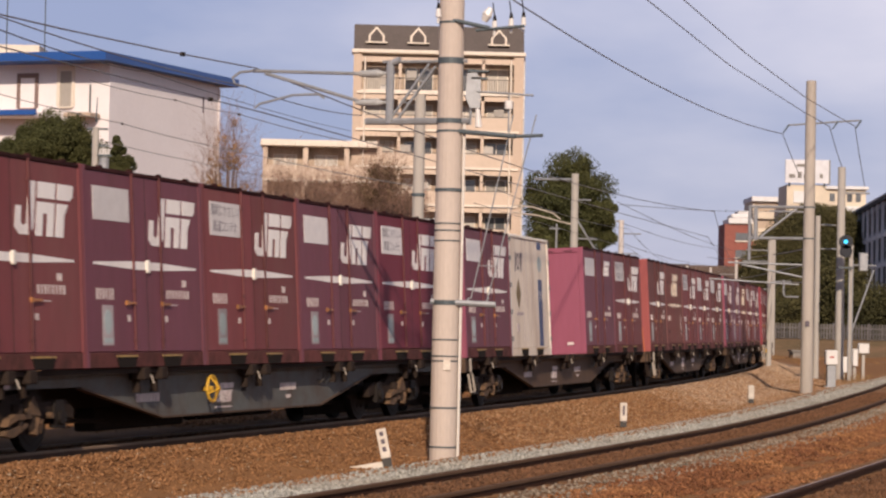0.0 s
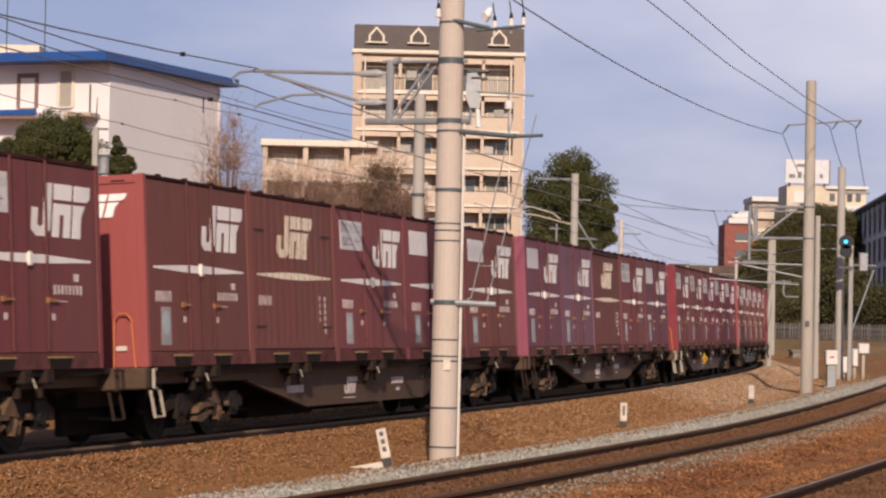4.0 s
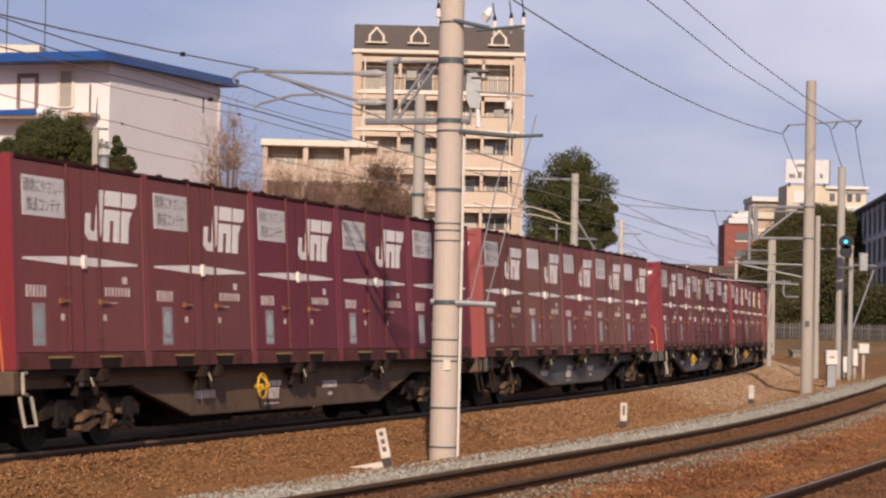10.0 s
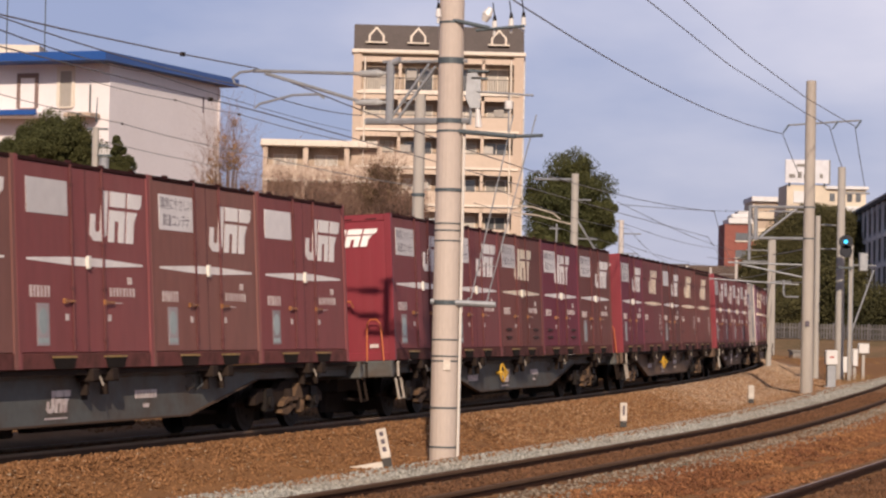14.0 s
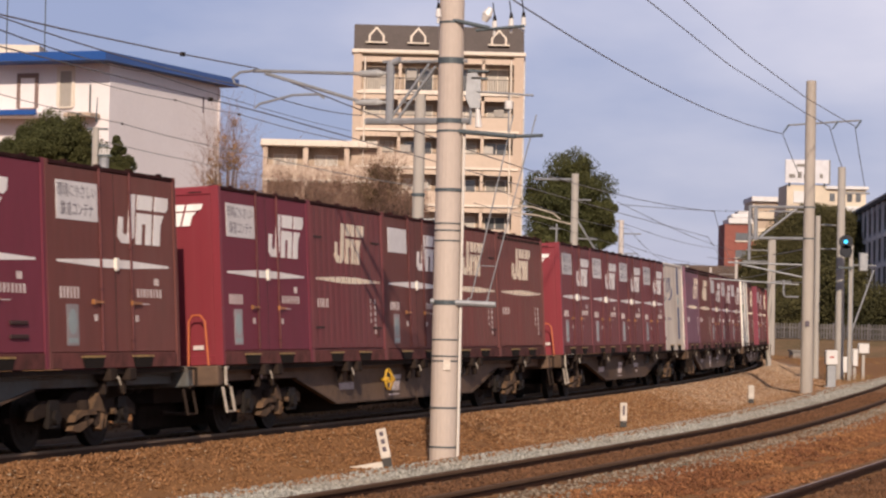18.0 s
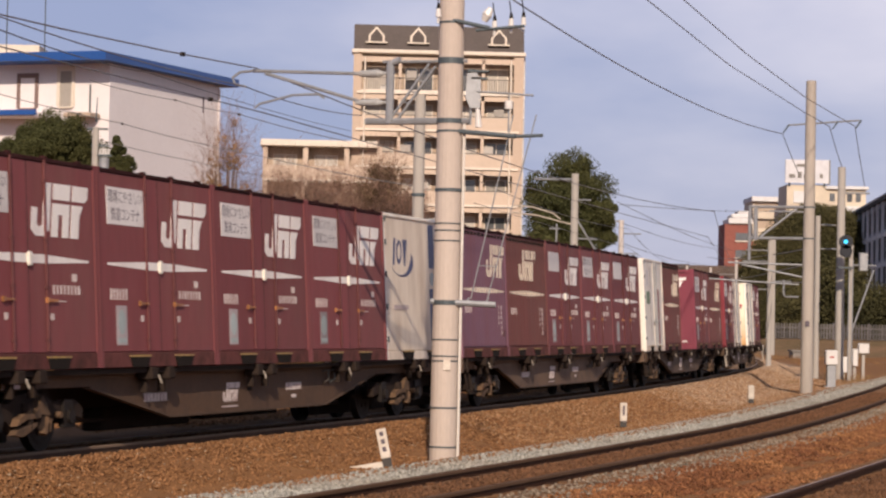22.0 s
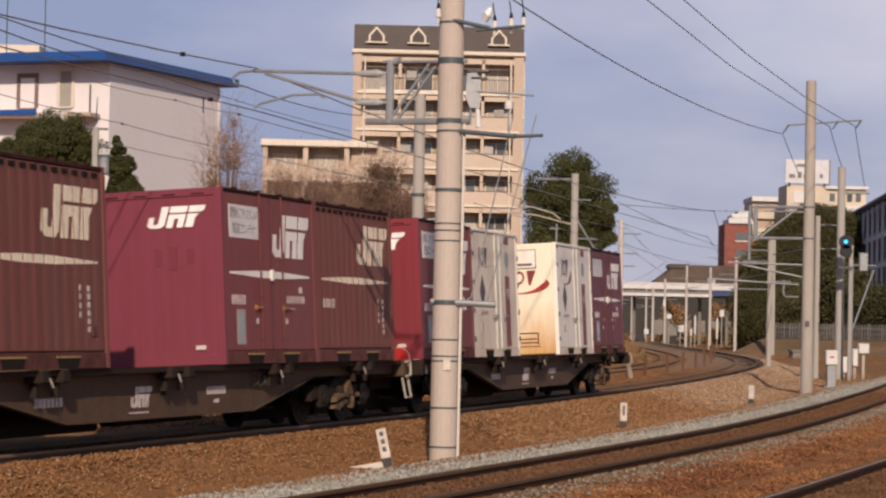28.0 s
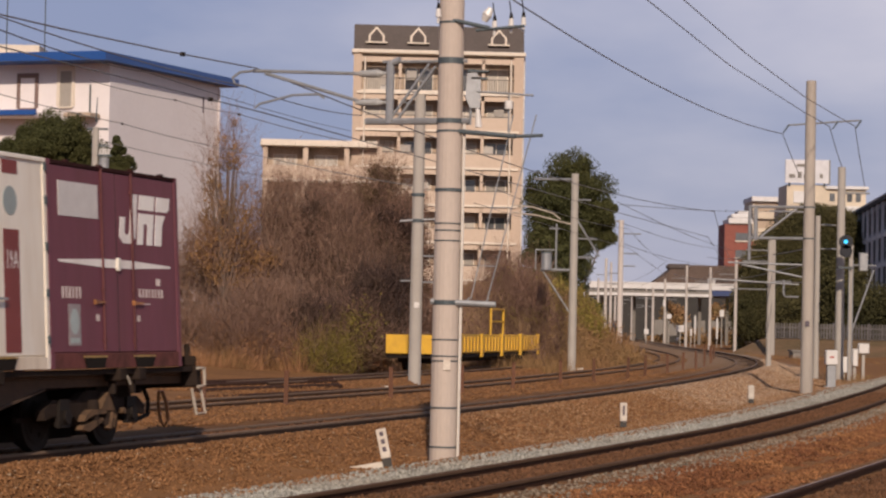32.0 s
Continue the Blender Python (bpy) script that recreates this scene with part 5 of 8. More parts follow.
    if rail_front:
        x = -9.72
        part("guard_rail", Shape().pipe([(x, -1.06, 0.97), (x, -1.02, 1.60), (x, -0.95, 1.68), (x, -0.84, 1.68), (x, -0.78, 1.60), (x, -0.76, 0.97)], 0.014), M_ORANGE, w, "orange-red guard rail at the platform end")
        part("grab_rail", Shape().pipe([(x, 0.2, 0.97), (x, 0.2, 2.0), (x, -0.5, 2.0), (x, -0.55, 1.9)], 0.022).pipe([(x, 0.2, 1.5), (x, -0.35, 1.5)], 0.018), M_DISC if disc else M_ORANGE, w)
    if disc:
        part("hose_loop", Shape().pipe([(10.16, -0.47, 0.66), (10.22, -0.50, 0.50), (10.22, -0.52, 0.26), (10.20, -0.47, 0.17), (10.18, -0.42, 0.26), (10.16, -0.41, 0.50), (10.12, -0.44, 0.66)], 0.026), M_HANDLE, w, "looped brake hose")
        part("drop_hose", Shape().pipe([(9.8, -0.3, 0.85), (9.95, -0.35, 0.55), (9.6, -0.5, 0.35), (8.9, -0.6, 0.28)], 0.03), M_DARK, w)
        part("tail_bracket", Shape().box(9.80, 9.88, -1.12, -0.86, 0.98, 1.12, 0.02).rod((9.84, -1.0, 1.1), (9.84, -1.0, 1.28), 0.04), M_BOGIE, w, "dark tail lamp bracket")
        d = part("marker_disc", Shape().rod((-9.86, -0.80, 1.01), (-9.82, -0.80, 1.01), 0.19, n=24), M_DISC, w, "round red marker disc")
        part("disc_rim", Shape().rod((-9.83, -0.80, 1.01), (-9.80, -0.80, 1.01), 0.20, n=24), M_PALESTEEL, d)
    return w, wheels


# From the first wagon seen to the last: wagon colour, hand wheel, guard rail, disc, then its loads.
TRAIN = [
    ("grey", True, True, False, ["door wine plain", "door plum plain", "door wine text", "door plum plain", "door deep text"]),
    ("dark", False, True, False, ["door pink plain 1", "slate", None, "small pink plain", "door wine text"]),
    ("dark", False, True, False, ["door salmon  1", "vent brown ", "door wine text", "door wine plain", "door brown plain"]),
    ("dark", False, False, False, ["door pink plain 1", "door lilac ", "rib brown ", "door wine text", "door plum plain"]),
    ("brown", True, True, False, ["door red text 1", "door wine text", "door deep text", "door deep text", "door deep text"]),
    ("grey", False, False, False, ["door salmon text 1", "door faded plain", "door rose plain", "door faded text", "door rose plain"]),
    ("grey", True, True, False, ["door red text 1", "door wine text", "vent brown text", "vent deep text", "door brown text"]),
    ("brown", True, True, False, ["door deep text 1", "vent wine ", "door brown plain", "vent brown ", "rib brown "]),
    ("dark", False, True, False, ["door red text 1", "door wine text", "door wine text", "door wine text", "blue"]),
    ("brown", False, False, False, ["rib lilac  1", "rib brown ", "door wine plain", "door wine text", "door wine plain"]),
    ("dark", False, False, False, ["pale", "rib umber ", None, "door magenta text 1", "rib umber "]),
    ("dark", False, False, True, ["door red text 1", "red", None, "white", "door plum plain"]),
]
FIRST = -4
PITCH, SPACING, PHASE = 20.4, 3.79597, 0.08556
DRIFT = (0.212, 0.204, 0.048, -0.535, -0.096, -0.594, 0.387, 0.41, 0.764, 0.076, -0.49, -0.377)
SPEED_T = tuple(range(0, 33, 2))
SPEED_V = (9.545, 8.707, 8.187, 7.573, 7.059, 6.857, 6.787, 6.85, 7.161, 7.061, 7.132, 7.051, 7.251, 7.06, 7.376, 7.431, 7.518)
TIMES = np.arange(0, 32.01, 0.05)
vel = np.interp(TIMES, SPEED_T, SPEED_V)
RUN = np.concatenate([[0], np.cumsum((vel[1:] + vel[:-1]) / 2 * 0.05)]) - 72.54558


def run(t):
    """How far the train has gone at t seconds."""
    return float(np.interp(t, TIMES, RUN))


def wagon_pose(k, t):
    s = PHASE + PITCH * k + 0.7 * DRIFT[k - FIRST] - run(t)
    a, b = line_point(s - 7.1), line_point(s + 7.1)
    d = (b - a).normalized()
    up = Vector((0, 0, 1))
    m = Matrix.Identity(3)
    m.col[0], m.col[1], m.col[2] = d, up.cross(d), up
    return Matrix.Translation((a + b) / 2) @ m.to_4x4() @ Matrix.Rotation(-CANT, 4, "X")


PROTO = {}
MOVERS = []


def load(spec):
    """A fresh container of this kind: the first is built, later ones share its meshes."""
    if spec not in PROTO:
        w = spec.split(" ")
        PROTO[spec] = insulated_container(spec) if len(w) == 1 else box_container(w[0], w[1], w[2], len(w) > 3)
        return PROTO[spec]
    return copy_thing(PROTO[spec], Matrix.Identity(4))


WAGONS = {}
for i, (colour, wheel, rail, disc, loads) in enumerate(TRAIN):
    k = FIRST + i
    key = (colour, wheel, rail, disc)
    if key not in WAGONS:
        WAGONS[key] = wagon(*key)[0]
        wg = WAGONS[key]
    else:
        wg = copy_thing(WAGONS[key], Matrix.Identity(4))
    MOVERS.append((wg, k, Matrix.Translation((0.2, 0, 0))))
    for j, spec in enumerate(loads):
        if spec:
            MOVERS.append((load(spec), k, Matrix.Translation((SPACING * (j - 2) + 0.3 * DRIFT[i], 0, 0.985))))

# ---- lineside: poles, brackets and wires ----
def concrete_pole(x, y, base, top, r0, r1, label, mat=M_CONCRETE, bands=()):
    p = thing("catenary_pole", label, "railway pole", Matrix.Translation((x, y, base)), group="poles along the line")
    part("shaft", Shape().rod((0, 0, 0), (0, 0, top - base), r0, r1, 20), mat, p, smooth=False)
    for z, w in bands:
        r = r0 + (r1 - r0) * (z - base) / (top - base)
        part("band", Shape().rod((0, 0, z - base - w / 2), (0, 0, z - base + w / 2), r + 0.008, n=20), M_BAND, p, "dark steel band")
    return p


P1 = Vector((0.06, 35.1, -0.36))
pole = concrete_pole(P1.x, P1.y, P1.z, 9.5, 0.200, 0.175, "thick pale concrete pole with steel bands and a white conduit", bands=[(6.09, 0.03), (5.53, 0.09), (4.65, 0.07), (4.5, 0.03), (3.64, 0.05), (3.15, 0.02), (3.05, 0.02), (2.9, 0.02), (2.0, 0.07), (1.46, 0.02), (1.22, 0.02), (1.15, 0.02), (0.47, 0.025), (-0.10, 0.025)])
part("conduit", Shape().rod((0.215, -0.08, 0.02), (0.215, -0.07, 5.0), 0.022, n=8), M_PIPE, pole, "white plastic conduit")
part("tag", Shape().box(-0.02, 0.08, -0.215, -0.185, 1.38, 1.52), M_MARKER, pole)
# the bracket frame that carries the wires over the main line
N1 = Vector((-0.958, 0.287, 0))


def at1(d, z):
    """A point d metres from the first pole towards the track, z above the rails."""
    return (N1 * d) + Vector((0, 0, z - P1.z))


fr = Shape()
for d0, d1, z, t in ((-0.25, 1.05, 5.53, 0.024), (-0.3, 1.3, 4.65, 0.05)):
    fr.rod(at1(d0, z), at1(d1, z), t, n=6)
part("boom", fr, M_GALV, pole, "galvanised bracket booms")
part("hanger_post", Shape().rod(at1(0.93, 4.62), at1(0.93, 5.55), 0.06, n=8).rod(at1(0.93, 5.5), at1(0.78, 5.56), 0.05), M_GALV, pole)
lattice = Shape().rod(at1(0.90, 4.7), at1(0.33, 5.5), 0.022).rod(at1(0.80, 4.68), at1(0.23, 5.46), 0.022)
for k in range(5):
    u = 0.1 + 0.2 * k
    lattice.rod(at1(0.90 - 0.57 * u, 4.7 + 0.8 * u), at1(0.80 - 0.57 * u, 4.68 + 0.78 * u), 0.014, n=6)
part("brace", lattice, M_GALV, pole, "laddered diagonal brace")
for z in (5.36, 4.93):
    ins = Shape().rod(at1(0.95, z), at1(1.06, z), 0.025).rod(at1(1.04, z), at1(1.12, z), 0.03, 0.062, 12).rod(at1(1.12, z), at1(1.40, z), 0.062, 0.045, 12).rod(at1(1.40, z), at1(1.46, z), 0.028)
    part("insulator", ins, M_GREYGLAZE, pole, "long pale grey insulator")
part("upper_tube", Shape().pipe([at1(1.4, 5.36), at1(3.1, 5.42)], 0.026), M_GALV, pole)
part("lower_tube", Shape().pipe([at1(1.4, 4.95), at1(2.9, 5.38)], 0.026), M_GALV, pole)
part("hook", Shape().pipe([at1(3.1, 5.42), at1(3.3, 5.40), at1(3.42, 5.32), at1(3.38, 5.22), at1(3.2, 5.18)], 0.02), M_GALV, pole)
part("steady_arm", Shape().pipe([at1(1.95, 5.0), at1(2.05, 5.06), at1(2.45, 5.05), at1(2.98, 4.92), at1(3.05, 4.86)], 0.018), M_GALV, pole)
# the equipment on its near side
sw_box = part("switch_box", Shape().prism([(0.22, 5.36), (0.29, 5.20), (0.44, 5.20), (0.44, 5.62), (0.36, 5.74), (0.24, 5.70)], -0.14, 0.08), M_GALV, pole, "grey switch box with a sloping lid")
part("lid_bar", Shape().box(0.24, 0.56, -0.16, 0.02, 5.72, 5.76, 0.01).box(0.30, 0.54, -0.14, 0.0, 5.62, 5.65), M_BAND, sw_box)
part("cable_boot", Shape().rod((0.42, -0.1, 4.92), (0.40, -0.1, 5.22), 0.05, 0.03, 10), M_PORCELAIN, sw_box, "white cable boot")
part("short_arm", Shape().rod((0.1, -0.1, 4.86), (0.95, -0.35, 4.78), 0.035).rod((0.9, -0.3, 4.78), (1.35, -0.4, 4.80), 0.025), M_BAND, pole)
part("top_arm", Shape().rod((0.0, -0.15, 6.48), (0.55, -0.3, 6.35), 0.03).rod((0.35, -0.25, 6.32), (1.05, -0.4, 6.38), 0.022), M_BAND, pole)
for dx, z in ((-0.20, 6.46), (0.62, 6.30), (0.86, 6.34), (1.04, 6.36)):
    pin = part("pin_insulator", Shape().rod((dx, -0.28, z - 0.05), (dx, -0.28, z + 0.06), 0.02).rod((dx, -0.28, z + 0.04), (dx, -0.28, z + 0.16), 0.042, 0.032, 10), M_PORCELAIN, pole, "white pin insulator")
    part("cap", Shape().rod((dx, -0.28, z + 0.16), (dx, -0.28, z + 0.24), 0.030, 0.018, 8).rod((dx, -0.28, z + 0.22), (dx - 0.03, -0.28, z + 0.42), 0.009, n=6), M_DARK, pin, "black insulator cap")
part("white_bell", Shape().rod((0.47, -0.3, 6.45), (0.51, -0.32, 6.54), 0.045, 0.075, 12).rod((0.51, -0.32, 6.54), (0.56, -0.33, 6.64), 0.075, 0.04, 12), M_PORCELAIN, pole, "white porcelain insulator")
part("foot_rail", Shape().rod((-0.22, -0.05, 2.37), (0.72, -0.22, 2.34), 0.045, n=8).rod((0.28, -0.14, 2.34), (0.34, -0.15, 2.44), 0.012).rod((0.56, -0.18, 2.34), (0.62, -0.19, 2.44), 0.012), M_GALV, pole, "galvanised foot bar")
part("stay", Shape().pipe([(0.36, -0.16, 2.42), (0.92, -0.30, 5.10)], 0.010).pipe([(0.60, -0.18, 2.42), (1.25, -0.38, 5.10)], 0.010).pipe([(0.45, -0.18, 2.9), (0.72, -0.22, 2.9)], 0.008).pipe([(0.62, -0.2, 3.75), (0.93, -0.28, 3.75)], 0.008), M_GALV, pole, "slanting stay wires")
part("side_rail", Shape().rod((0.28, -0.1, 5.45), (1.2, -0.35, 5.38), 0.016).rod((0.30, -0.1, 4.95), (0.30, -0.1, 5.45), 0.016).rod((0.85, -0.3, 4.85), (0.85, -0.3, 5.42), 0.012), M_GALV, pole)
part("lamp_bell", Shape().rod((0.85, -0.3, 5.18), (0.85, -0.3, 5.30), 0.06, n=12), M_PORCELAIN, pole)


def far_pole(x, y, top, r, arms, label="pale concrete catenary pole beside the track", base=-0.4, mat=M_FARCONCRETE):
    p = concrete_pole(x, y, base, top, r, r * 0.85, label, mat)
    for dx, dy, z, rr in arms:
        part("arm", Shape().rod((-dx * 0.05, -dy * 0.05, z - base), (dx, dy, z - base), rr, n=6), M_GALV, p)
    return p


p2 = concrete_pole(12.01, 79.0, -0.4, 9.92, 0.205, 0.165, "tall pale concrete pole with a steel bracket frame and a cross-arm", M_POLETAN, bands=[(5.75, 0.05), (4.72, 0.05)])
ARM2 = Vector((-0.975, 0.2, 0))
f2 = Shape()
for d1, z in ((1.95, 5.75), (1.95, 4.72)):
    f2.rod(ARM2 * -0.2 + Vector((0, 0, z + 0.4)), ARM2 * d1 + Vector((0, 0, z + 0.4)), 0.05, n=6)
part("boom", f2, M_GALV, p2)
part("hanger_post", Shape().rod(ARM2 * 1.75 + Vector((0, 0, 5.05)), ARM2 * 1.75 + Vector((0, 0, 6.15)), 0.07).rod(ARM2 * 1.95 + Vector((0, 0, 4.4)), ARM2 * 1.95 + Vector((0, 0, 6.2)), 0.05), M_GALV, p2)
part("brace", Shape().rod(ARM2 * 1.6 + Vector((0, 0, 5.15)), ARM2 * 0.4 + Vector((0, 0, 6.1)), 0.04), M_GALV, p2)
part("cross_arm", Shape().rod((-0.75, 0, 8.84), (1.6, 0, 9.05), 0.03, n=6), M_GALV, p2)
part("clip_arm", Shape().pipe([(-0.3, 0, 3.2), (-0.75, 0, 3.2), (-0.8, 0, 3.3), (-0.8, 0, 3.75)], 0.03), M_GALV, p2)
part("tube", Shape().rod((-0.2, 0, 4.25), (-2.6, 0.4, 4.3), 0.03).rod((-0.2, 0, 3.85), (-2.2, 0.4, 4.25), 0.03).rod((-0.3, 0, 3.6), (-3.2, 0.4, 3.75), 0.025), M_GALV, p2)
for dx, z in ((-0.9, 8.60), (0.72, 8.76), (1.48, 8.80)):
    part("suspension", Shape().rod((dx + 0.18, 0, z + 0.25), (dx, 0, z - 0.02), 0.035, 0.02), M_BAND, p2)
part("notch", Shape().box(-0.10, 0.03, -0.24, -0.20, 2.25, 2.42), M_DARKTEXT, p2)

p3 = far_pole(-0.8, 74.5, 8.75, 0.20, [(1.4, -0.3, 3.75, 0.03), (1.1, -0.3, 2.95, 0.03), (-0.5, 0, 2.98, 0.03)])
for z in (5.2, 6.0):
    part("band", Shape().rod((0, 0, z), (0, 0, z + 0.10), 0.205, n=18), M_BAND, p3, "dark steel band")
part("bracket", Shape().rod((0, -0.1, 5.27), (-0.55, -0.1, 5.22), 0.035).rod((0, -0.1, 5.27), (0.6, -0.1, 5.3), 0.03), M_GALV, p3)
part("tag", Shape().box(-0.06, 0.10, -0.215, -0.18, 2.55, 2.72), M_PORCELAIN, p3)
pb = far_pole(5.55, 102.0, 8.15, 0.18, [(-1.75, 0, 7.9, 0.05), (1.0, 0.3, 5.4, 0.04), (0.8, 0.2, 4.6, 0.05), (-1.4, 0, 4.05, 0.06), (0.7, 0.2, 7.05, 0.03)])
part("brace", Shape().rod((0.1, 0, 6.6), (1.1, 0.2, 5.05), 0.04).rod((-0.1, 0, 2.6), (-1.3, 0, 4.4), 0.035), M_GALV, pb)
part("old_arm", Shape().pipe([(-2.65, 0, 7.15), (-1.8, 0, 7.1), (-0.9, 0, 6.85), (-0.6, 0, 6.6)], 0.035).pipe([(-2.65, 0, 6.85), (-1.6, 0, 6.75), (-0.15, 0, 6.4)], 0.035), M_PALESTEEL, pb, "pale bent cantilever arms")
tr_box = part("transformer", Shape().rod((-1.15, 0, 4.45), (-1.15, 0, 5.15), 0.22, n=14), M_GALV, pb, "grey drum transformer")
part("drum_cap", Shape().rod((-1.15, 0, 5.15), (-1.15, 0, 5.22), 0.24, n=14), M_BAND, tr_box)
part("cage", Shape().pipe([(-1.6, 0.2, 4.45), (-1.6, 0.2, 5.3), (-0.7, 0.2, 5.3)], 0.03).pipe([(-0.75, 0, 4.4), (-0.75, 0, 6.4)], 0.04).pipe([(-1.05, 0, 6.2), (-0.6, 0, 6.2)], 0.04), M_GALV, pb)
far_pole(14.35, 194, 10.3, 0.24, [(-2.6, 0, 10.2, 0.07), (1.6, 0, 9.2, 0.05), (1.4, 0, 7.6, 0.05), (1.2, 0, 6.6, 0.05)], mat=M_PALEPOLE)
far_pole(27.0, 197, 9.2, 0.30, [(-2.2, 0, 8.2, 0.05), (-2.4, 0, 7.3, 0.05), (-3.5, 0, 5.0, 0.05)])
far_pole(15.45, 113.5, 5.9, 0.13, [(1.6, 0, 7.3, 0.04), (1.0, 0, 4.0, 0.03)])
far_pole(16.95, 102.5, 8.7, 0.19, [(1.2, 0, 7.6, 0.04)])
far_pole(16.43, 105.5, 6.75, 0.13, [(0.9, 0, 6.35, 0.03), (1.0, 0, 5.3, 0.03)])
ps = far_pole(17.86, 105.2, 5.5, 0.11, [(1.1, 0, 4.6, 0.04)])
part("brace", Shape().rod((0.1, 0, 2.2), (1.0, 0, 4.8), 0.04), M_GALV, ps)
part("box", Shape().box(0.35, 0.72, -0.15, 0.15, 4.75, 5.55, 0.03), M_GALV, ps, "grey equipment box")
RNG = random.Random(5)
for x, d, top in ((1073, 230, 9.0), (1082, 262, 9.5), (1060, 300, 8.5), (1157, 300, 7.5), (1178, 280, 8.2), (1216, 262, 9.3), (1258, 240, 8.6), (1303, 225, 9.0), (1090, 320, 8.0), (1120, 330, 7.6), (1145, 340, 8.0)):
    far_pole((x - 784) / 4252 * d, d, top - 0.8, 0.15, [(RNG.choice((-1.6, 1.6)), 0, top - 2.2, 0.04), (RNG.choice((-1.4, 1.4)), 0, top - 3.2, 0.04)], "pale concrete catenary pole far down the line", mat=M_PALEPOLE)


# ---- wires ----
def wire(name, pts, r, label, sag=0.0, balls=()):
    pts = [Vector(p) for p in pts]
    out = []
    for a, b in zip(pts, pts[1:]):
        n = 10
        for i in range(n):
            t = i / n
            p = a.lerp(b, t)
            p.z -= sag * 4 * t * (1 - t)
            out.append(p)
    out.append(pts[-1])
    w = solid(name, Shape().pipe(out, r, 5), M_WIRE, label, "wire", group="overhead wires")
    for t in balls:
        k = t * (len(out) - 1)
        p = out[int(k)].lerp(out[min(int(k) + 1, len(out) - 1)], k - int(k))
        part("clamp", Shape().rod(p - Vector((0.035, 0, 0)), p + Vector((0.035, 0, 0)), max(0.03, 2.6 * r), n=8), M_DARK, w)
    return w


c1 = P1 + N1 * 3.05
c2 = Vector((9.0, 80.0, 0))
wire("catenary_wire", [c1 + Vector((-9.6, -32, 5.9)), c1 + Vector((0, 0, 5.82)), c2 + Vector((0, 0, 5.6)), line_point(110, 0, 5.9), line_point(170, 0.2, 5.9)], 0.011, "thin dark messenger wire over the main track", 0.38, (0.229, 0.02))
wire("contact_wire", [c1 + Vector((-9.6, -32, 5.25)), c1 + Vector((0.1, 0, 5.16)), c2 + Vector((-0.2, 0, 4.75)), line_point(110, 0, 5.0), line_point(170, 0.2, 5.0)], 0.010, "thin dark contact wire over the main track", 0.02, (0.235,))
wire("catenary_wire", [line_point(26, -4.6, 5.9), line_point(58, -4.2, 5.8), line_point(110, -4.2, 5.9), line_point(190, -4.1, 5.9)], 0.011, "thin dark messenger wire over the far track", 0.25, (0.4,))
wire("contact_wire", [line_point(26, -4.6, 5.2), line_point(58, -4.2, 5.0), line_point(110, -4.2, 5.0), line_point(190, -4.1, 5.0)], 0.010, "thin dark contact wire over the far track", 0.02, (0.5,))
a2 = Vector((12.01, 79.0, -0.4))


def sight(x, y, d):
    """A point d metres ahead, in the direction given as column and row of a 1568 x 882 view."""
    dx, dy = x - 784, y - 441
    r, u = dx + 0.02111 * dy, 0.02111 * dx - dy
    f, g = 4257.59 * 0.99953 - u * 0.0307, 4257.59 * 0.0307 + u * 0.99953
    return Vector((r / f * d, d, 1.701 + g / f * d))


wire("feeder_wire", [sight(820, -58, 37), sight(1385, 237, 79)], 0.014, "dark feeder wire to the tall pole", 0.4)
wire("feeder_wire", [sight(1080, -53, 47), sight(1145, 0, 52), sight(1290, 115, 63), sight(1425, 200, 75), sight(1468, 224, 79)], 0.013, "dark feeder wire to the tall pole")
wire("feeder_wire", [sight(1150, -50, 47), sight(1210, 0, 52), sight(1320, 95, 61), sight(1430, 176, 71), sight(1513, 224, 79)], 0.013, "dark feeder wire to the tall pole")
for x0, y0, x1, y1 in ((1385, 237, 1416, 312), (1468, 224, 1490, 296), (1513, 224, 1530, 330)):
    wire("drop_wire", [sight(x0, y0, 79), sight(x1, y1, 84)], 0.013, "dark drop wire from the cross-arm", 0.05)
wire("feeder_wire", [sight(-60, 8, 28), sight(430, 152, 36), sight(640, 205, 46)], 0.009, "dark feeder wire over the main track", 0.08)
wire("feeder_wire", [sight(-60, 30, 32), sight(260, 128, 60), sight(620, 232, 120)], 0.012, "dark feeder wire passing the blue roof", 0.1)
wire("far_wire", [sight(-60, 150, 70), sight(212, 218, 72), sight(440, 272, 74), sight(735, 330, 75)], 0.014, "thin dark wire before the white building", 0.05, (0.34,))
wire("far_wire", [sight(160, 243, 88), sight(340, 285, 90), sight(470, 312, 92)], 0.014, "thin dark wire from the utility pole", 0.05)
wire("far_wire", [sight(160, 143, 85), sight(312, 178, 86), sight(425, 203, 87), sight(612, 250, 90)], 0.016, "thin dark wire from the utility pole", 0.05, (0.33, 0.66))
wire("drop_wire", [P1 + Vector((0.72, -0.28, 6.95)), P1 + Vector((0.60, -0.3, 8.2))], 0.010, "short dark jumper wire at the pole head")
wire("drop_wire", [P1 + Vector((0.88, -0.28, 6.95)), P1 + Vector((1.0, -0.3, 8.0))], 0.010, "short dark jumper wire at the pole head")
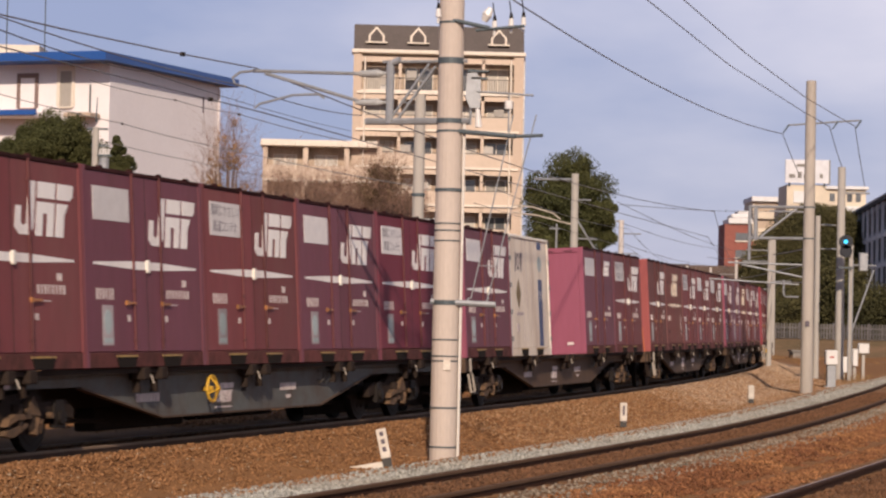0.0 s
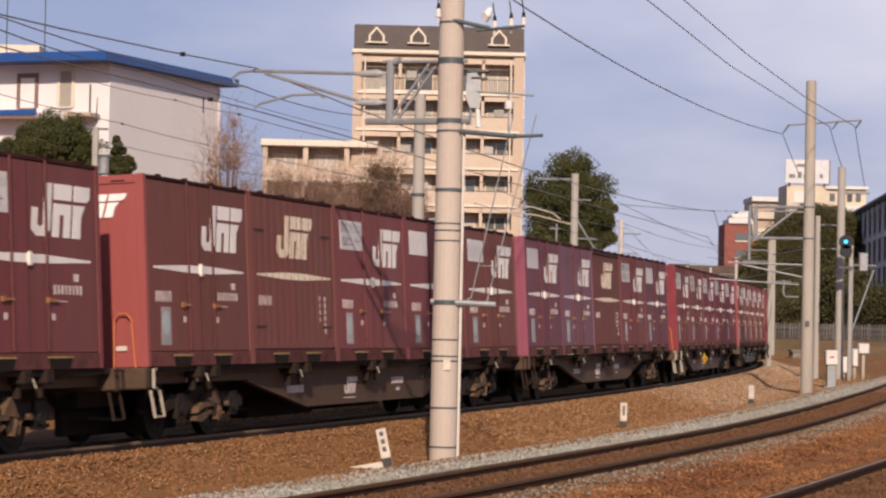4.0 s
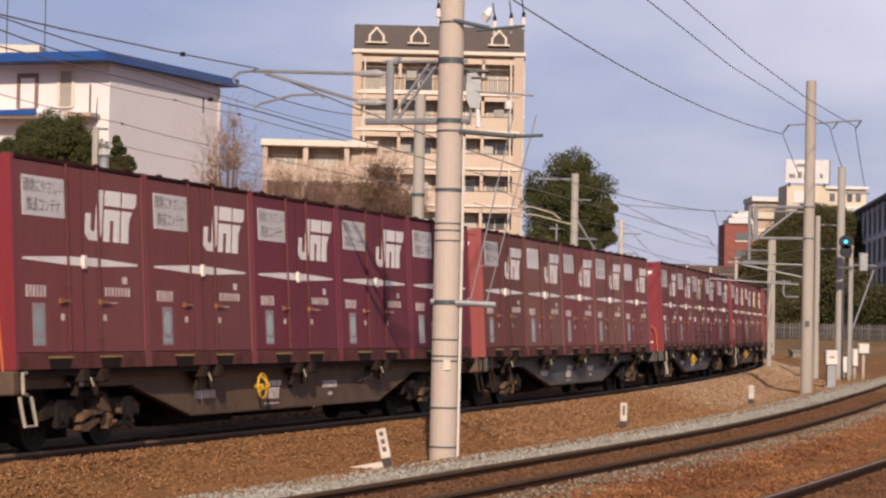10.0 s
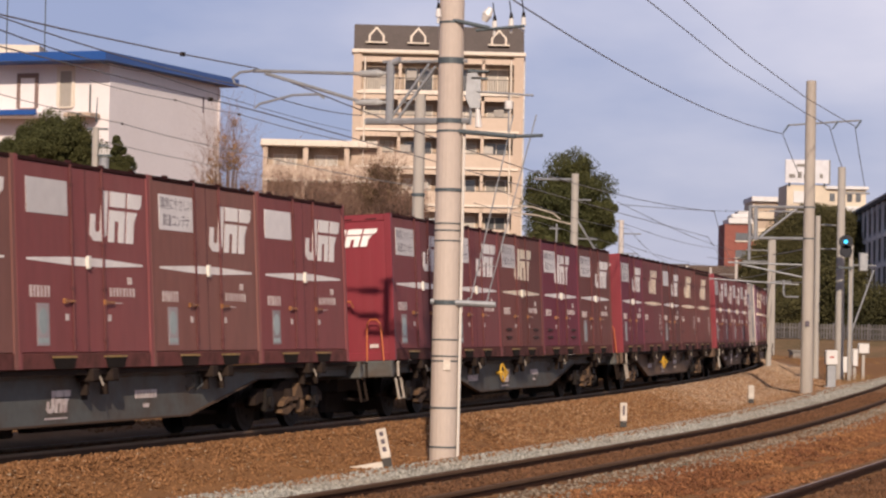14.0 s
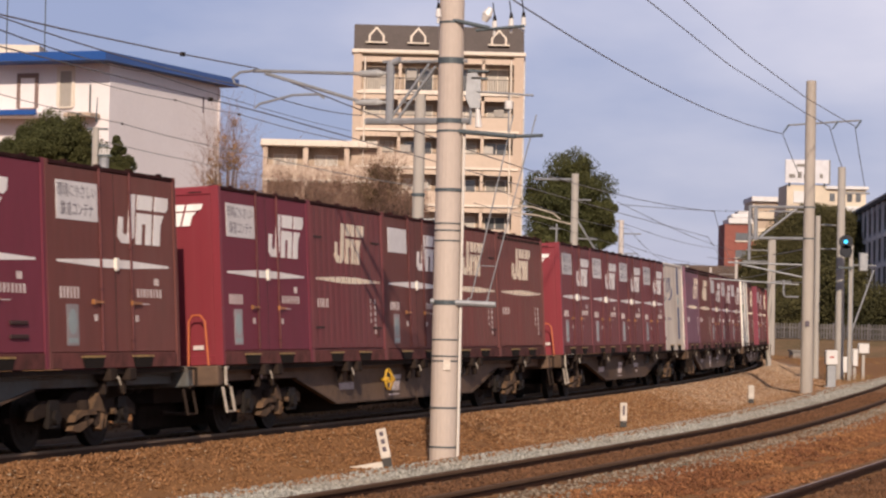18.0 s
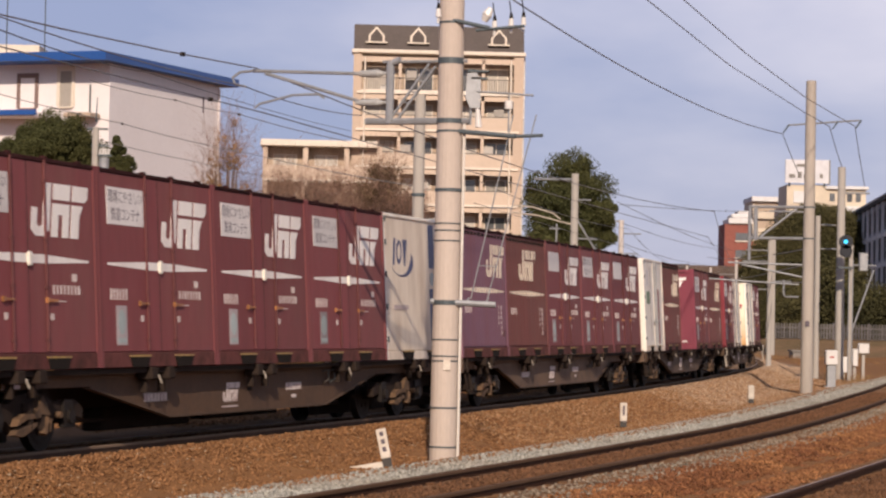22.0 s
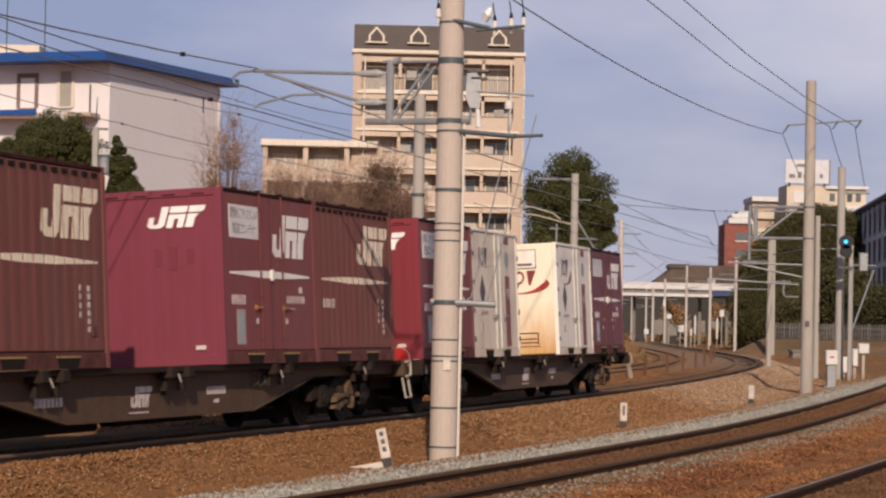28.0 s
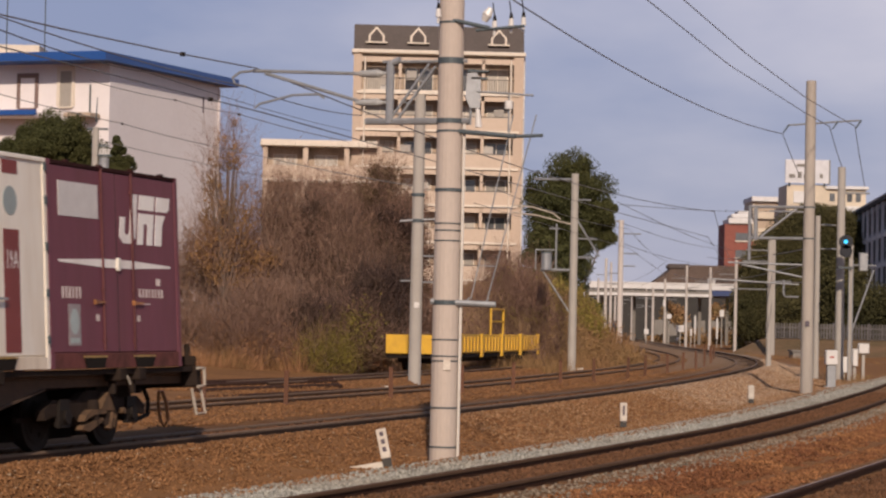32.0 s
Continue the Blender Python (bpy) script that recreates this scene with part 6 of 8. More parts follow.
for x0, y0, d0, x1, y1, d1 in ((1090, 357, 150, 1300, 445, 260), (1095, 362, 155, 1420, 372, 260), (1100, 395, 190, 1265, 440, 300), (1098, 430, 195, 1250, 470, 320), (1420, 470, 95, 1215, 500, 260), (1430, 440, 95, 1250, 455, 260), (1420, 500, 95, 1190, 485, 260)):
    wire("far_wire", [((x0 - 784) / 4252 * d0, d0, 1.69 + (572 + 0.021 * (x0 - 784) - y0) / 4252 * d0), ((x1 - 784) / 4252 * d1, d1, 1.69 + (572 + 0.021 * (x1 - 784) - y1) / 4252 * d1)], 0.022, "thin dark wire far down the line", 0.3, (0.2, 0.45, 0.7))


# ---- small lineside things ----
def place_px(x, y, z=-0.36):
    """A point of the ground in the direction given as columns and rows of a 1568 x 882 view."""
    dx, dy = x - 784, y - 441
    c, s = math.cos(0.02111), math.sin(0.02111)
    r, u = c * dx + s * dy, s * dx - c * dy
    v = Vector((r, 4257.59 * math.cos(0.03071) - u * math.sin(0.03071), 4257.59 * math.sin(0.03071) + u * math.cos(0.03071)))
    k = (z - EYE[2]) / v.z
    return Vector(EYE) + v * k


def marker_post(x, y, h, w, label, lean=0.0, dark=True):
    m = thing("marker_post", label, "marker post", Matrix.Translation(place_px(x, y)) @ Matrix.Rotation(lean, 4, "Y"), group="marker posts by the track")
    part("socket", Shape().box(-w * 0.5, w * 0.5, -w * 0.4, w * 0.4, 0, h * 0.25, 0.005), M_ASPHALTDARK, m)
    part("face", Shape().box(-w * 0.55, w * 0.55, -w * 0.42, w * 0.42, h * 0.25, h, 0.01), M_MARKER, m, "white-painted top")
    if dark == "slot":
        part("slot", Shape().box(-w * 0.17, w * 0.17, -w * 0.46, -w * 0.40, h * 0.48, h * 0.88), M_DARKTEXT, m)
    elif dark:
        for z0, z1 in ((0.42, 0.54), (0.62, 0.74), (0.82, 0.93)):
            part("figure", Shape().box(-w * 0.20, w * 0.22, -w * 0.46, -w * 0.40, h * z0, h * z1), M_DARKTEXT, m)
    return m


marker_post(687, 828, 0.56, 0.13, "leaning white marker post with worn black figures", -0.22)
part("flake", Shape().prism([(-0.55, 0.12), (-0.05, 0.10), (-0.02, 0.0), (-0.25, 0.03)], -0.02, 0.01), M_MARKER, bpy.data.objects["marker_post"], "broken white board")
marker_post(1103, 756, 0.50, 0.13, "white marker post with a black slot", 0.0, "slot")
marker_post(1329, 714, 0.50, 0.15, "weathered white marker post", 0.0, False)
marker_post(1027, 664, 0.3, 0.22, "short white marker stub", 0.0, False)
marker_post(680, 694, 0.18, 0.2, "low white marker stub", 0.0, False)
marker_post(1560, 742, 0.22, 0.2, "low white marker block", 0.0, False)

post_proto = None
for x, y in ((360, 752), (505, 738), (692, 724), (818, 713), (907, 703), (992, 693), (1051, 687), (1110, 681), (1141, 674), (1181, 669), (1208, 663), (1231, 658), (1246, 655), (1258, 650), (1262, 645), (1256, 640), (1246, 636)):
    p = place_px(x, y, -0.35)
    m = Matrix.Translation(p) @ Matrix.Rotation(RNG.uniform(-0.03, 0.03), 4, "Y")
    if post_proto is None:
        post_proto = thing("fence_post", "rusty short rail post standing between the tracks", "post", m, group="rusty posts between the tracks")
        part("stake", Shape().box(-0.048, 0.048, -0.04, 0.04, 0, 0.94, 0.008), M_POSTRUST, post_proto)
        part("cap", Shape().box(-0.062, 0.062, -0.05, 0.05, 0.94, 0.98, 0.01), M_POSTRUST, post_proto)
    else:
        copy_thing(post_proto, m)

for (xa, ya, xb, yb, r) in ((330, 693, 648, 681, 0.15), (330, 700, 590, 690, 0.16), (345, 708, 600, 696, 0.14), (330, 716, 640, 699, 0.09)):
    a, b = place_px(xa, ya, -0.30), place_px(xb, yb, -0.30)
    solid("spare_rail", Shape().rod(a + Vector((0, 0, r)), b + Vector((0, 0, r)), r, n=6), M_RAIL, "rusty spare rail lying on the ballast", "rail", group="spare rails")

# signal
sg = thing("rail_signal", "black round-headed rail signal showing a blue-green light", "signal", Matrix.Translation((16.88, 101.0, -0.36)))
part("mast", Shape().rod((0.24, 0, 0), (0.24, 0, 5.7), 0.07, 0.06, 12).rod((0.24, 0, 5.6), (0, -0.2, 5.6), 0.03), M_FARCONCRETE, sg)
hd = part("head", Shape().rod((0, -0.30, 5.81), (0, -0.18, 5.81), 0.29, n=24).rod((0, -0.30, 5.42), (0, -0.18, 5.42), 0.26, n=24).box(-0.22, 0.22, -0.29, -0.15, 5.3, 5.9), M_SIGNALBLACK, sg, "black signal backboard")
part("lamp", Shape().rod((-0.02, -0.34, 5.82), (-0.02, -0.30, 5.82), 0.085, n=16), M_SIGNALBLUE, hd, "lit blue-green lens")
part("hood", Shape().rod((0, -0.42, 5.97), (0, -0.3, 5.97), 0.05, 0.06, 12), M_SIGNALBLACK, hd)
part("platform", Shape().box(-0.3, 0.3, -0.25, 0.3, 4.70, 4.77), M_BAND, sg)
part("ladder", Shape().rod((0.16, -0.2, 0), (0.16, -0.2, 5.0), 0.02).rod((0.32, -0.2, 0), (0.32, -0.2, 5.0), 0.02), M_GALV, sg)
cb = thing("relay_box", "white relay box on a grey pedestal beside the track", "trackside box", Matrix.Translation((14.35, 88.5, -0.4)))
part("pedestal", Shape().box(-0.16, 0.16, -0.14, 0.14, 0.0, 0.85, 0.02).box(-0.24, 0.24, -0.2, 0.2, 0.0, 0.08), M_GALV, cb)
part("cabinet", Shape().box(-0.22, 0.22, -0.2, 0.2, 0.85, 1.40, 0.04), M_PORCELAIN, cb)
part("badge", Shape().box(-0.08, 0.08, -0.206, -0.19, 1.12, 1.18), M_REDBAND, cb)
for x, z0, w, h in ((18.42, 1.15, 0.46, 0.44), (18.05, 0.6, 0.22, 0.75), (17.55, 0.3, 0.3, 0.7)):
    b = thing("equipment_cabinet", "white equipment cabinet on a thin leg by the poles", "trackside box", Matrix.Translation((x, 105, -0.4)), group="cabinets by the line")
    part("legs", Shape().box(-0.06, 0.06, -0.06, 0.06, 0, z0), M_FARCONCRETE, b)
    part("cabinet", Shape().box(-w / 2, w / 2, -0.2, 0.2, z0, z0 + h, 0.03), M_PORCELAIN, b)
for x, y, w, h in ((1205, 603, 0.28, 0.40), (1196, 603, 0.16, 0.36), (1184, 603, 0.14, 0.5), (1225, 603, 0.14, 0.4), (1160, 600, 0.2, 0.2), (1274, 600, 0.14, 0.5)):
    p = place_px(x, y, -0.35)
    b = thing("equipment_cabinet", "small white equipment cabinet by the line", "trackside box", Matrix.Translation(p), group="cabinets by the line")
    k = p.y / 150
    part("legs", Shape().box(-0.08 * k, 0.08 * k, -0.06, 0.06, 0, 0.4 * k), M_FARCONCRETE, b)
    part("cabinet", Shape().box(-w / 2 * k, w / 2 * k, -0.2, 0.2, 0.4 * k, (0.4 + h) * k, 0.03), M_PORCELAIN, b)
pd = thing("point_disc", "white lineside signal plate on a thin post", "signal", Matrix.Translation(place_px(1272, 606, -0.35)))
part("post", Shape().rod((0, 0, 0), (0, 0, 2.6), 0.06), M_FARCONCRETE, pd)
part("plate", Shape().box(-0.35, 0.35, -0.12, -0.06, 2.3, 2.95, 0.02), M_PORCELAIN, pd)


# ---- yellow works wagon on the siding ----
def works_wagon():
    h = radians(12.5)
    d = Vector((math.sin(h), math.cos(h), 0))
    m = Matrix.Identity(3)
    m.col[0], m.col[1], m.col[2] = d, Vector((0, 0, 1)).cross(d), Vector((0, 0, 1))
    L = 20.5
    a = Vector((-0.20, 86.0, 0)) + m.col[1] * 0.92
    w = thing("works_wagon", "low yellow works wagon with ribbed dropsides and a ladder rack", "rail wagon", Matrix.Translation(a + Vector((0, 0, -0.05))) @ m.to_4x4())
    part("chassis", Shape().box(0.1, L - 0.1, -0.9, 0.9, 0.45, 0.62, 0.02).box(0.6, L - 0.6, -0.6, 0.6, 0.3, 0.45, 0.02), M_DARK, w)
    for x in (1.6, 3.6, L - 3.6, L - 1.6):
        part("wheelset", Shape().rod((x, -0.62, 0.32), (x, -0.48, 0.32), 0.31, n=20).rod((x, 0.48, 0.32), (x, 0.62, 0.32), 0.31, n=20).rod((x, -0.7, 0.32), (x, 0.7, 0.32), 0.06), M_WHEEL, w)
    n = 5
    for i in range(n):
        x0, x1 = L * i / n + 0.12, L * (i + 1) / n - 0.12
        ds = part("dropside", Shape().box(x0, x1, -0.92, -0.87, 0.62, 1.30, 0.012), M_YELLOW, w, "yellow ribbed dropside")
        if i:
            k = x0 + 0.08
            while k < x1 - 0.1:
                part("rib", Shape().box(k, k + 0.28, -0.97, -0.92, 0.68, 1.24), M_YELLOW, ds)
                k += 0.62
        else:
            part("frame", Shape().box(x0, x1, -0.95, -0.92, 1.2, 1.3).box(x0, x1, -0.95, -0.92, 0.62, 0.70).box(x0, x0 + 0.1, -0.95, -0.92, 0.7, 1.2).box(x1 - 0.1, x1, -0.95, -0.92, 0.7, 1.2), M_YELLOW, ds)
    for i in range(n + 1):
        x = L * i / n
        part("stake", Shape().box(x - 0.12, x + 0.12, -1.0, -0.86, 0.45, 1.36, 0.02), M_YELLOW, w)
    part("end_board", Shape().box(0, 0.06, -0.9, 0.9, 0.62, 1.30, 0.012), M_YELLOW, w)
    part("end_board", Shape().box(L - 0.06, L, -0.9, 0.9, 0.62, 1.30, 0.012), M_YELLOW, w)
    part("far_side", Shape().box(0.06, L - 0.06, 0.85, 0.9, 0.62, 1.30), M_YELLOW, w)
    x = 11.6
    part("rack", Shape().pipe([(x, -0.6, 0.7), (x, -0.6, 2.35), (x + 2.6, -0.6, 2.35), (x + 2.6, -0.6, 0.7)], 0.05).pipe([(x, -0.6, 1.85), (x + 2.6, -0.6, 1.85)], 0.04), M_YELLOW, w, "yellow tubular rack")
    part("buffer", Shape().rod((L, -0.5, 0.8), (L + 0.35, -0.5, 0.85), 0.06), M_BAND, w)
    return w


works_wagon()


# ---- buildings ----
def oriented(a, b):
    """A frame with x from a towards b along a facade, -y out of it, z up."""
    a, b = Vector((*a, 0)), Vector((*b, 0))
    d = (b - a).normalized()
    m = Matrix.Identity(3)
    m.col[0], m.col[1], m.col[2] = d, Vector((0, 0, 1)).cross(d), Vector((0, 0, 1))
    return Matrix.Translation(a) @ m.to_4x4(), (b - a).length


def window(parent, x0, x1, y, z0, z1, curtain=False, bars=1):
    w = part("window", Shape().box(x0, x1, y - 0.02, y + 0.06, z0, z1), M_CURTAIN if curtain else M_GLASS, parent)
    s = Shape()
    for i in range(bars + 2):
        x = x0 + (x1 - x0) * i / (bars + 1)
        s.box(x - 0.04, x + 0.04, y - 0.05, y, z0, z1)
    s.box(x0, x1, y - 0.05, y, z1 - 0.06, z1).box(x0, x1, y - 0.05, y, z0, z0 + 0.06)
    part("frame", s, M_BUILDTRIM, w)
    return w


def apartment():
    m, L = oriented((-7.27, 187), (6.02, 187.5))
    b = thing("apartment_building", "peach-tiled nine-storey apartment block with balconies and a dark mansard roof", "building", m)
    H = 22.6
    part("wall", Shape().box(0.0, L, 1.5, 12, -0.4, H), M_BUILDCREAM, b)
    part("pier", Shape().box(0, 0.65, 0.0, 1.5, -0.4, H), M_BUILDCREAM, b)
    part("pier", Shape().box(L - 0.75, L, 0.0, 1.5, -0.4, H), M_BUILDCREAM, b)
    part("pier", Shape().box(L * 0.50, L * 0.50 + 1.1, 0.3, 1.5, -0.4, H), M_BUILDCREAM, b)
    part("roof", Shape().end_prism([(-0.1, H + 0.3), (0.45, 24.9), (11, 24.9), (12.1, H + 0.3)], 0.0, L), M_ROOFSLATE, b, "dark brown mansard roof")
    part("cornice", Shape().box(-0.15, L + 0.15, -0.2, 1.6, H + 0.02, H + 0.32, 0.05), M_BUILDTRIM, b)
    for x in (1.75, 5.0, L - 2.0):
        d = part("dormer", Shape().end_prism([(0.0, H + 0.9), (0.0, H + 1.0), (0.9, H + 1.0), (0.9, H + 0.9)], x - 0.6, x + 0.6).prism([(x - 0.62, H + 0.85), (x + 0.62, H + 0.85), (x + 0.62, H + 1.4), (x, H + 2.1), (x - 0.62, H + 1.4)], -0.25, 0.8), M_BUILDTRIM, b, "small pale gabled dormer")
        part("dormer_window", Shape().prism([(x - 0.46, H + 0.92), (x + 0.46, H + 0.92), (x + 0.46, H + 1.36), (x, H + 1.88), (x - 0.46, H + 1.36)], -0.29, -0.2), M_ROOFSLATE, d)
        part("dormer_ledge", Shape().box(x - 0.85, x + 0.85, -0.3, 0.2, H + 0.80, H + 0.90), M_BUILDTRIM, d)
    fl = 2.9
    rng = random.Random(8)
    for k in range(8):
        z = H - 0.1 - fl * (k + 1)
        if z < -2:
            break
        bays = ((0.65, L * 0.50), (L * 0.50 + 1.1, L - 0.75))
        part("floor_slab", Shape().box(0.3, L - 0.3, -0.15, 1.6, z - 0.12, z + 0.06), M_BUILDTRIM, b)
        for x0, x1 in bays:
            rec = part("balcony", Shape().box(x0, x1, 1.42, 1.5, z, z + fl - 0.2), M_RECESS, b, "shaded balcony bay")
            mid = (x0 + x1) / 2
            part("parapet", Shape().box(x0, x1, -0.1, 0.05, z, z + (1.05 if k else 0.2), 0.02), M_BALCONY if k else M_BUILDTRIM, rec)
            part("hand_rail", Shape().box(x0, x1, -0.08, 0.0, z + 1.10, z + 1.16), M_RAILDARK, rec)
            if k == 0:
                s = Shape()
                x = x0
                while x < x1:
                    s.box(x, x + 0.04, -0.06, -0.02, z + 0.2, z + 1.1)
                    x += 0.18
                part("rail_bars", s, M_RAILDARK, rec)
            part("lintel", Shape().box(x0, x1, 0.0, 0.2, z + fl - 0.55, z + fl - 0.14), M_BALCONY, rec)
            n = 2 if x1 - x0 > 4 else 1
            for i in range(n):
                a = x0 + (x1 - x0) * i / n + 0.4
                e = x0 + (x1 - x0) * (i + 1) / n - 0.4
                window(rec, a, e, 1.40, z + 0.15, z + 2.1, rng.random() < 0.6, 1)
            if n == 2:
                part("screen", Shape().box(mid - 0.12, mid + 0.12, 0.0, 1.45, z, z + fl - 0.2), M_BALCONY, rec)
            if rng.random() < 0.6:
                xx = rng.uniform(x0 + 0.4, x1 - 1.2)
                part("laundry", Shape().box(xx, xx + 0.8, 0.25, 0.3, z + 1.0, z + 1.75), M_CURTAIN, rec)
            if rng.random() < 0.5:
                xx = rng.uniform(x0 + 0.4, x1 - 1.2)
                part("air_unit", Shape().box(xx, xx + 0.75, 0.9, 1.2, z + 0.05, z + 0.6, 0.03), M_PORCELAIN, rec)
    s = Shape()
    for k in range(30):
        s.box(L - 0.02, L + 0.10, 0.3, 0.7, -0.2 + k * 0.78, 0.15 + k * 0.78)
    s.rod((L + 0.1, 0.5, -0.4), (L + 0.1, 0.5, H), 0.06)
    part("side_ladder", s, M_PORCELAIN, b, "white external ladder strip")
    for x in (0.9, L - 1.0):
        part("drain_pipe", Shape().rod((x, -0.2, -0.4), (x, -0.2, H - 0.3), 0.07), M_BUILDTRIM, b)
    return b


def apartment_wing():
    m, L = oriented((-14.1, 186.0), (-5.2, 186.4))
    b = thing("apartment_wing", "lower peach-tiled apartment wing with balconies behind bare trees", "building", m)
    H = 15.5
    part("wall", Shape().box(0, L, 1.4, 10, -0.4, H - 0.1), M_BUILDCREAM, b)
    part("pier", Shape().box(0, 0.35, 0.0, 1.4, -0.4, H - 0.1), M_BUILDCREAM, b)
    part("roof_slab", Shape().box(-0.2, L, -0.3, 10, H - 0.35, H + 0.15, 0.04), M_BUILDTRIM, b)
    for k in range(5):
        z = H - 0.35 - 2.9 * (k + 1) + 0.3
        part("floor_slab", Shape().box(0, L, -0.1, 1.5, z - 0.12, z + 0.06), M_BUILDTRIM, b)
        part("parapet", Shape().box(0.35, L, -0.08, 0.06, z, z + 1.1, 0.02), M_BALCONY, b)
        for x0, x1 in ((0.4, 3.1), (3.6, 6.3), (6.7, L - 0.1)):
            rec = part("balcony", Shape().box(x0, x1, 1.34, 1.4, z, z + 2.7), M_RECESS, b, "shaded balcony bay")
            window(rec, x0 + 0.4, x1 - 0.5, 1.32, z + 0.15, z + 2.05, k % 2 == 0, 1)
            part("screen", Shape().box(x1, x1 + 0.4, -0.05, 1.4, z, z + 2.8), M_BALCONY, rec)
    return b


def white_house():
    a, c, e = (-20.9, 112.0), (-15.2, 110.0), (-11.1, 119.8)
    b = thing("white_building", "pinkish-white rendered building with a deep blue metal roof", "building", Matrix.Translation((-0.22, 0, 0.2)))
    ZE = 13.1
    d1 = (Vector((*a, 0)) - Vector((*c, 0))).normalized()
    d2 = (Vector((*e, 0)) - Vector((*c, 0))).normalized()
    C = Vector((*c, 0))
    m, L = oriented(a, c)
    m2, L2 = oriented(c, e)
    far = C + d1 * 22
    q = [C, C + d2 * L2, C + d2 * L2 + d1 * 22, far]
    s = Shape()
    s.add([(p.x, p.y, z) for z in (-0.62, ZE) for p in q], [(0, 1, 5, 4), (1, 2, 6, 5), (2, 3, 7, 6), (3, 0, 4, 7), (4, 5, 6, 7), (0, 3, 2, 1)])
    part("wall", s, M_WHITEWALL, b)
    # eaves
    o = 1.5
    E0, E1, E2, E3 = (C - d1 * 0.6 - d2 * o, C + d2 * (L2 + 0.9) - d1 * 0.6, C + d2 * (L2 + 0.9) + d1 * 23, C + d1 * 23 - d2 * o)
    r = Shape()
    v = [(p.x, p.y, ZE - 0.02) for p in (E0, E1, E2, E3)] + [(p.x, p.y, ZE + 0.38) for p in (E0, E1, E2, E3)]
    ridge_a = C + d1 * 6 + d2 * (L2 / 2)
    ridge_b = C + d1 * 18 + d2 * (L2 / 2)
    v += [(ridge_a.x, ridge_a.y, ZE + 1.0), (ridge_b.x, ridge_b.y, ZE + 1.0)]
    r.add(v, [(0, 1, 5, 4), (1, 2, 6, 5), (2, 3, 7, 6), (3, 0, 4, 7), (0, 3, 2, 1), (4, 5, 8), (5, 6, 9, 8), (6, 7, 9), (7, 4, 8, 9)])
    part("roof", r, M_BLUEROOF, b, "deep blue metal roof")
    # windows on the sunlit front
    for x0, x1, z0, z1, dk in ((1.42, 2.20, 11.05, 12.45, 0), (3.50, 4.10, 11.1, 12.75, 2), (-2.4, -1.4, 11.0, 12.4, 0), (1.5, 2.4, 8.0, 9.6, 1), (3.4, 4.3, 8.0, 9.6, 1)):
        w = part("window", Shape().box(x0, x1, -0.02, 0.08, z0, z1).moved(m), (M_WHITEWALL, M_GLASS, M_CURTAIN)[dk], b)
        part("frame", Shape().box(x0 - 0.16, x0, -0.08, 0.02, z0, z1).box(x1, x1 + 0.16, -0.08, 0.02, z0, z1).box(x0 - 0.16, x1 + 0.16, -0.08, 0.02, z1, z1 + 0.22).box(x0 - 0.06, x1 + 0.06, -0.12, 0.02, z0 - 0.08, z0).moved(m), M_WALLTRIM if dk == 0 else M_BUILDTRIM, w)
    part("canopy", Shape().box(-6, 2.9, -1.3, 0.0, 10.55, 10.80, 0.05).moved(m), M_WHITEWALL, b)
    part("canopy_edge", Shape().box(1.0, 3.0, -1.40, -1.28, 10.62, 10.86).moved(m), M_BLUEROOF, b, "blue edge strip")
    # Ledge in the shade tone, for its dark underside.
    part("corner_ledge", Shape().box(4.2, 5.6, -1.0, 0.0, 10.55, 10.75, 0.03).moved(m), M_RECESS, b)
    part("vent_pipe", Shape().rod((5.1, -0.12, 10.7), (5.1, -0.12, 12.1), 0.04).moved(m), M_BAND, b)
    part("vent_slot", Shape().box(8.9, 9.0, -0.03, 0.05, 11.6, 12.4).moved(m2), M_DARKTEXT, b)
    part("drain_pipe", Shape().rod((L2 - 0.15, -0.08, 0), (L2 - 0.15, -0.08, ZE - 0.2), 0.06).moved(m2), M_WHITEWALL, b)
    for x in (-1.1, 0.96):
        part("mast", Shape().rod((x, 3.0, ZE), (x, 3.0, ZE + 5), 0.03).moved(m), M_BAND, b, "thin roof mast")
    return b


apartment()
apartment_wing()
white_house()
bb = thing("cream_building", "cream flat-roofed building behind the blue roof", "building", Matrix.Translation((-31.0, 168, -0.8)))
part("wall", Shape().box(-12, 2.2, 0, 10, 0, 21.0), M_BUILDTRIM, bb)
part("roof_edge", Shape().box(-12, 2.5, -0.4, 10.2, 20.7, 21.3), M_BUILDTRIM, bb)
for i in range(8):
    part("window", Shape().box(-10 + i * 1.6, -9 + i * 1.6, -0.06, 0.05, 18.6, 20.0), M_GLASS, bb)

rb = thing("brick_building", "red-brown tiled building with a white rooftop", "building", Matrix.Translation((40.95, 350, -0.4)))
part("wall", Shape().box(0, 3.8, 0, 8, 0, 17.4), M_BRICKRED, rb)
part("wing", Shape().box(3.8, 6.5, 1.0, 8, 0, 15.0), M_BRICKRED, rb)
part("roof_box", Shape().box(0.5, 4.0, -0.4, 7, 17.4, 18.2, 0.1).box(1.0, 3.8, 0.5, 6, 18.2, 18.9, 0.2).box(2.0, 3.8, 1.0, 5, 18.9, 19.4, 0.1), M_FARWHITE, rb, "white rooftop drum")
for k in range(3):
    w = part("window", Shape().box(1.6, 3.5, -0.08, 0.05, 10.0 + k * 2.5, 11.1 + k * 2.5), M_GLASS, rb)
    part("sill", Shape().box(1.5, 3.6, -0.2, 0.0, 9.8 + k * 2.5, 10.0 + k * 2.5), M_BUILDTRIM, w)
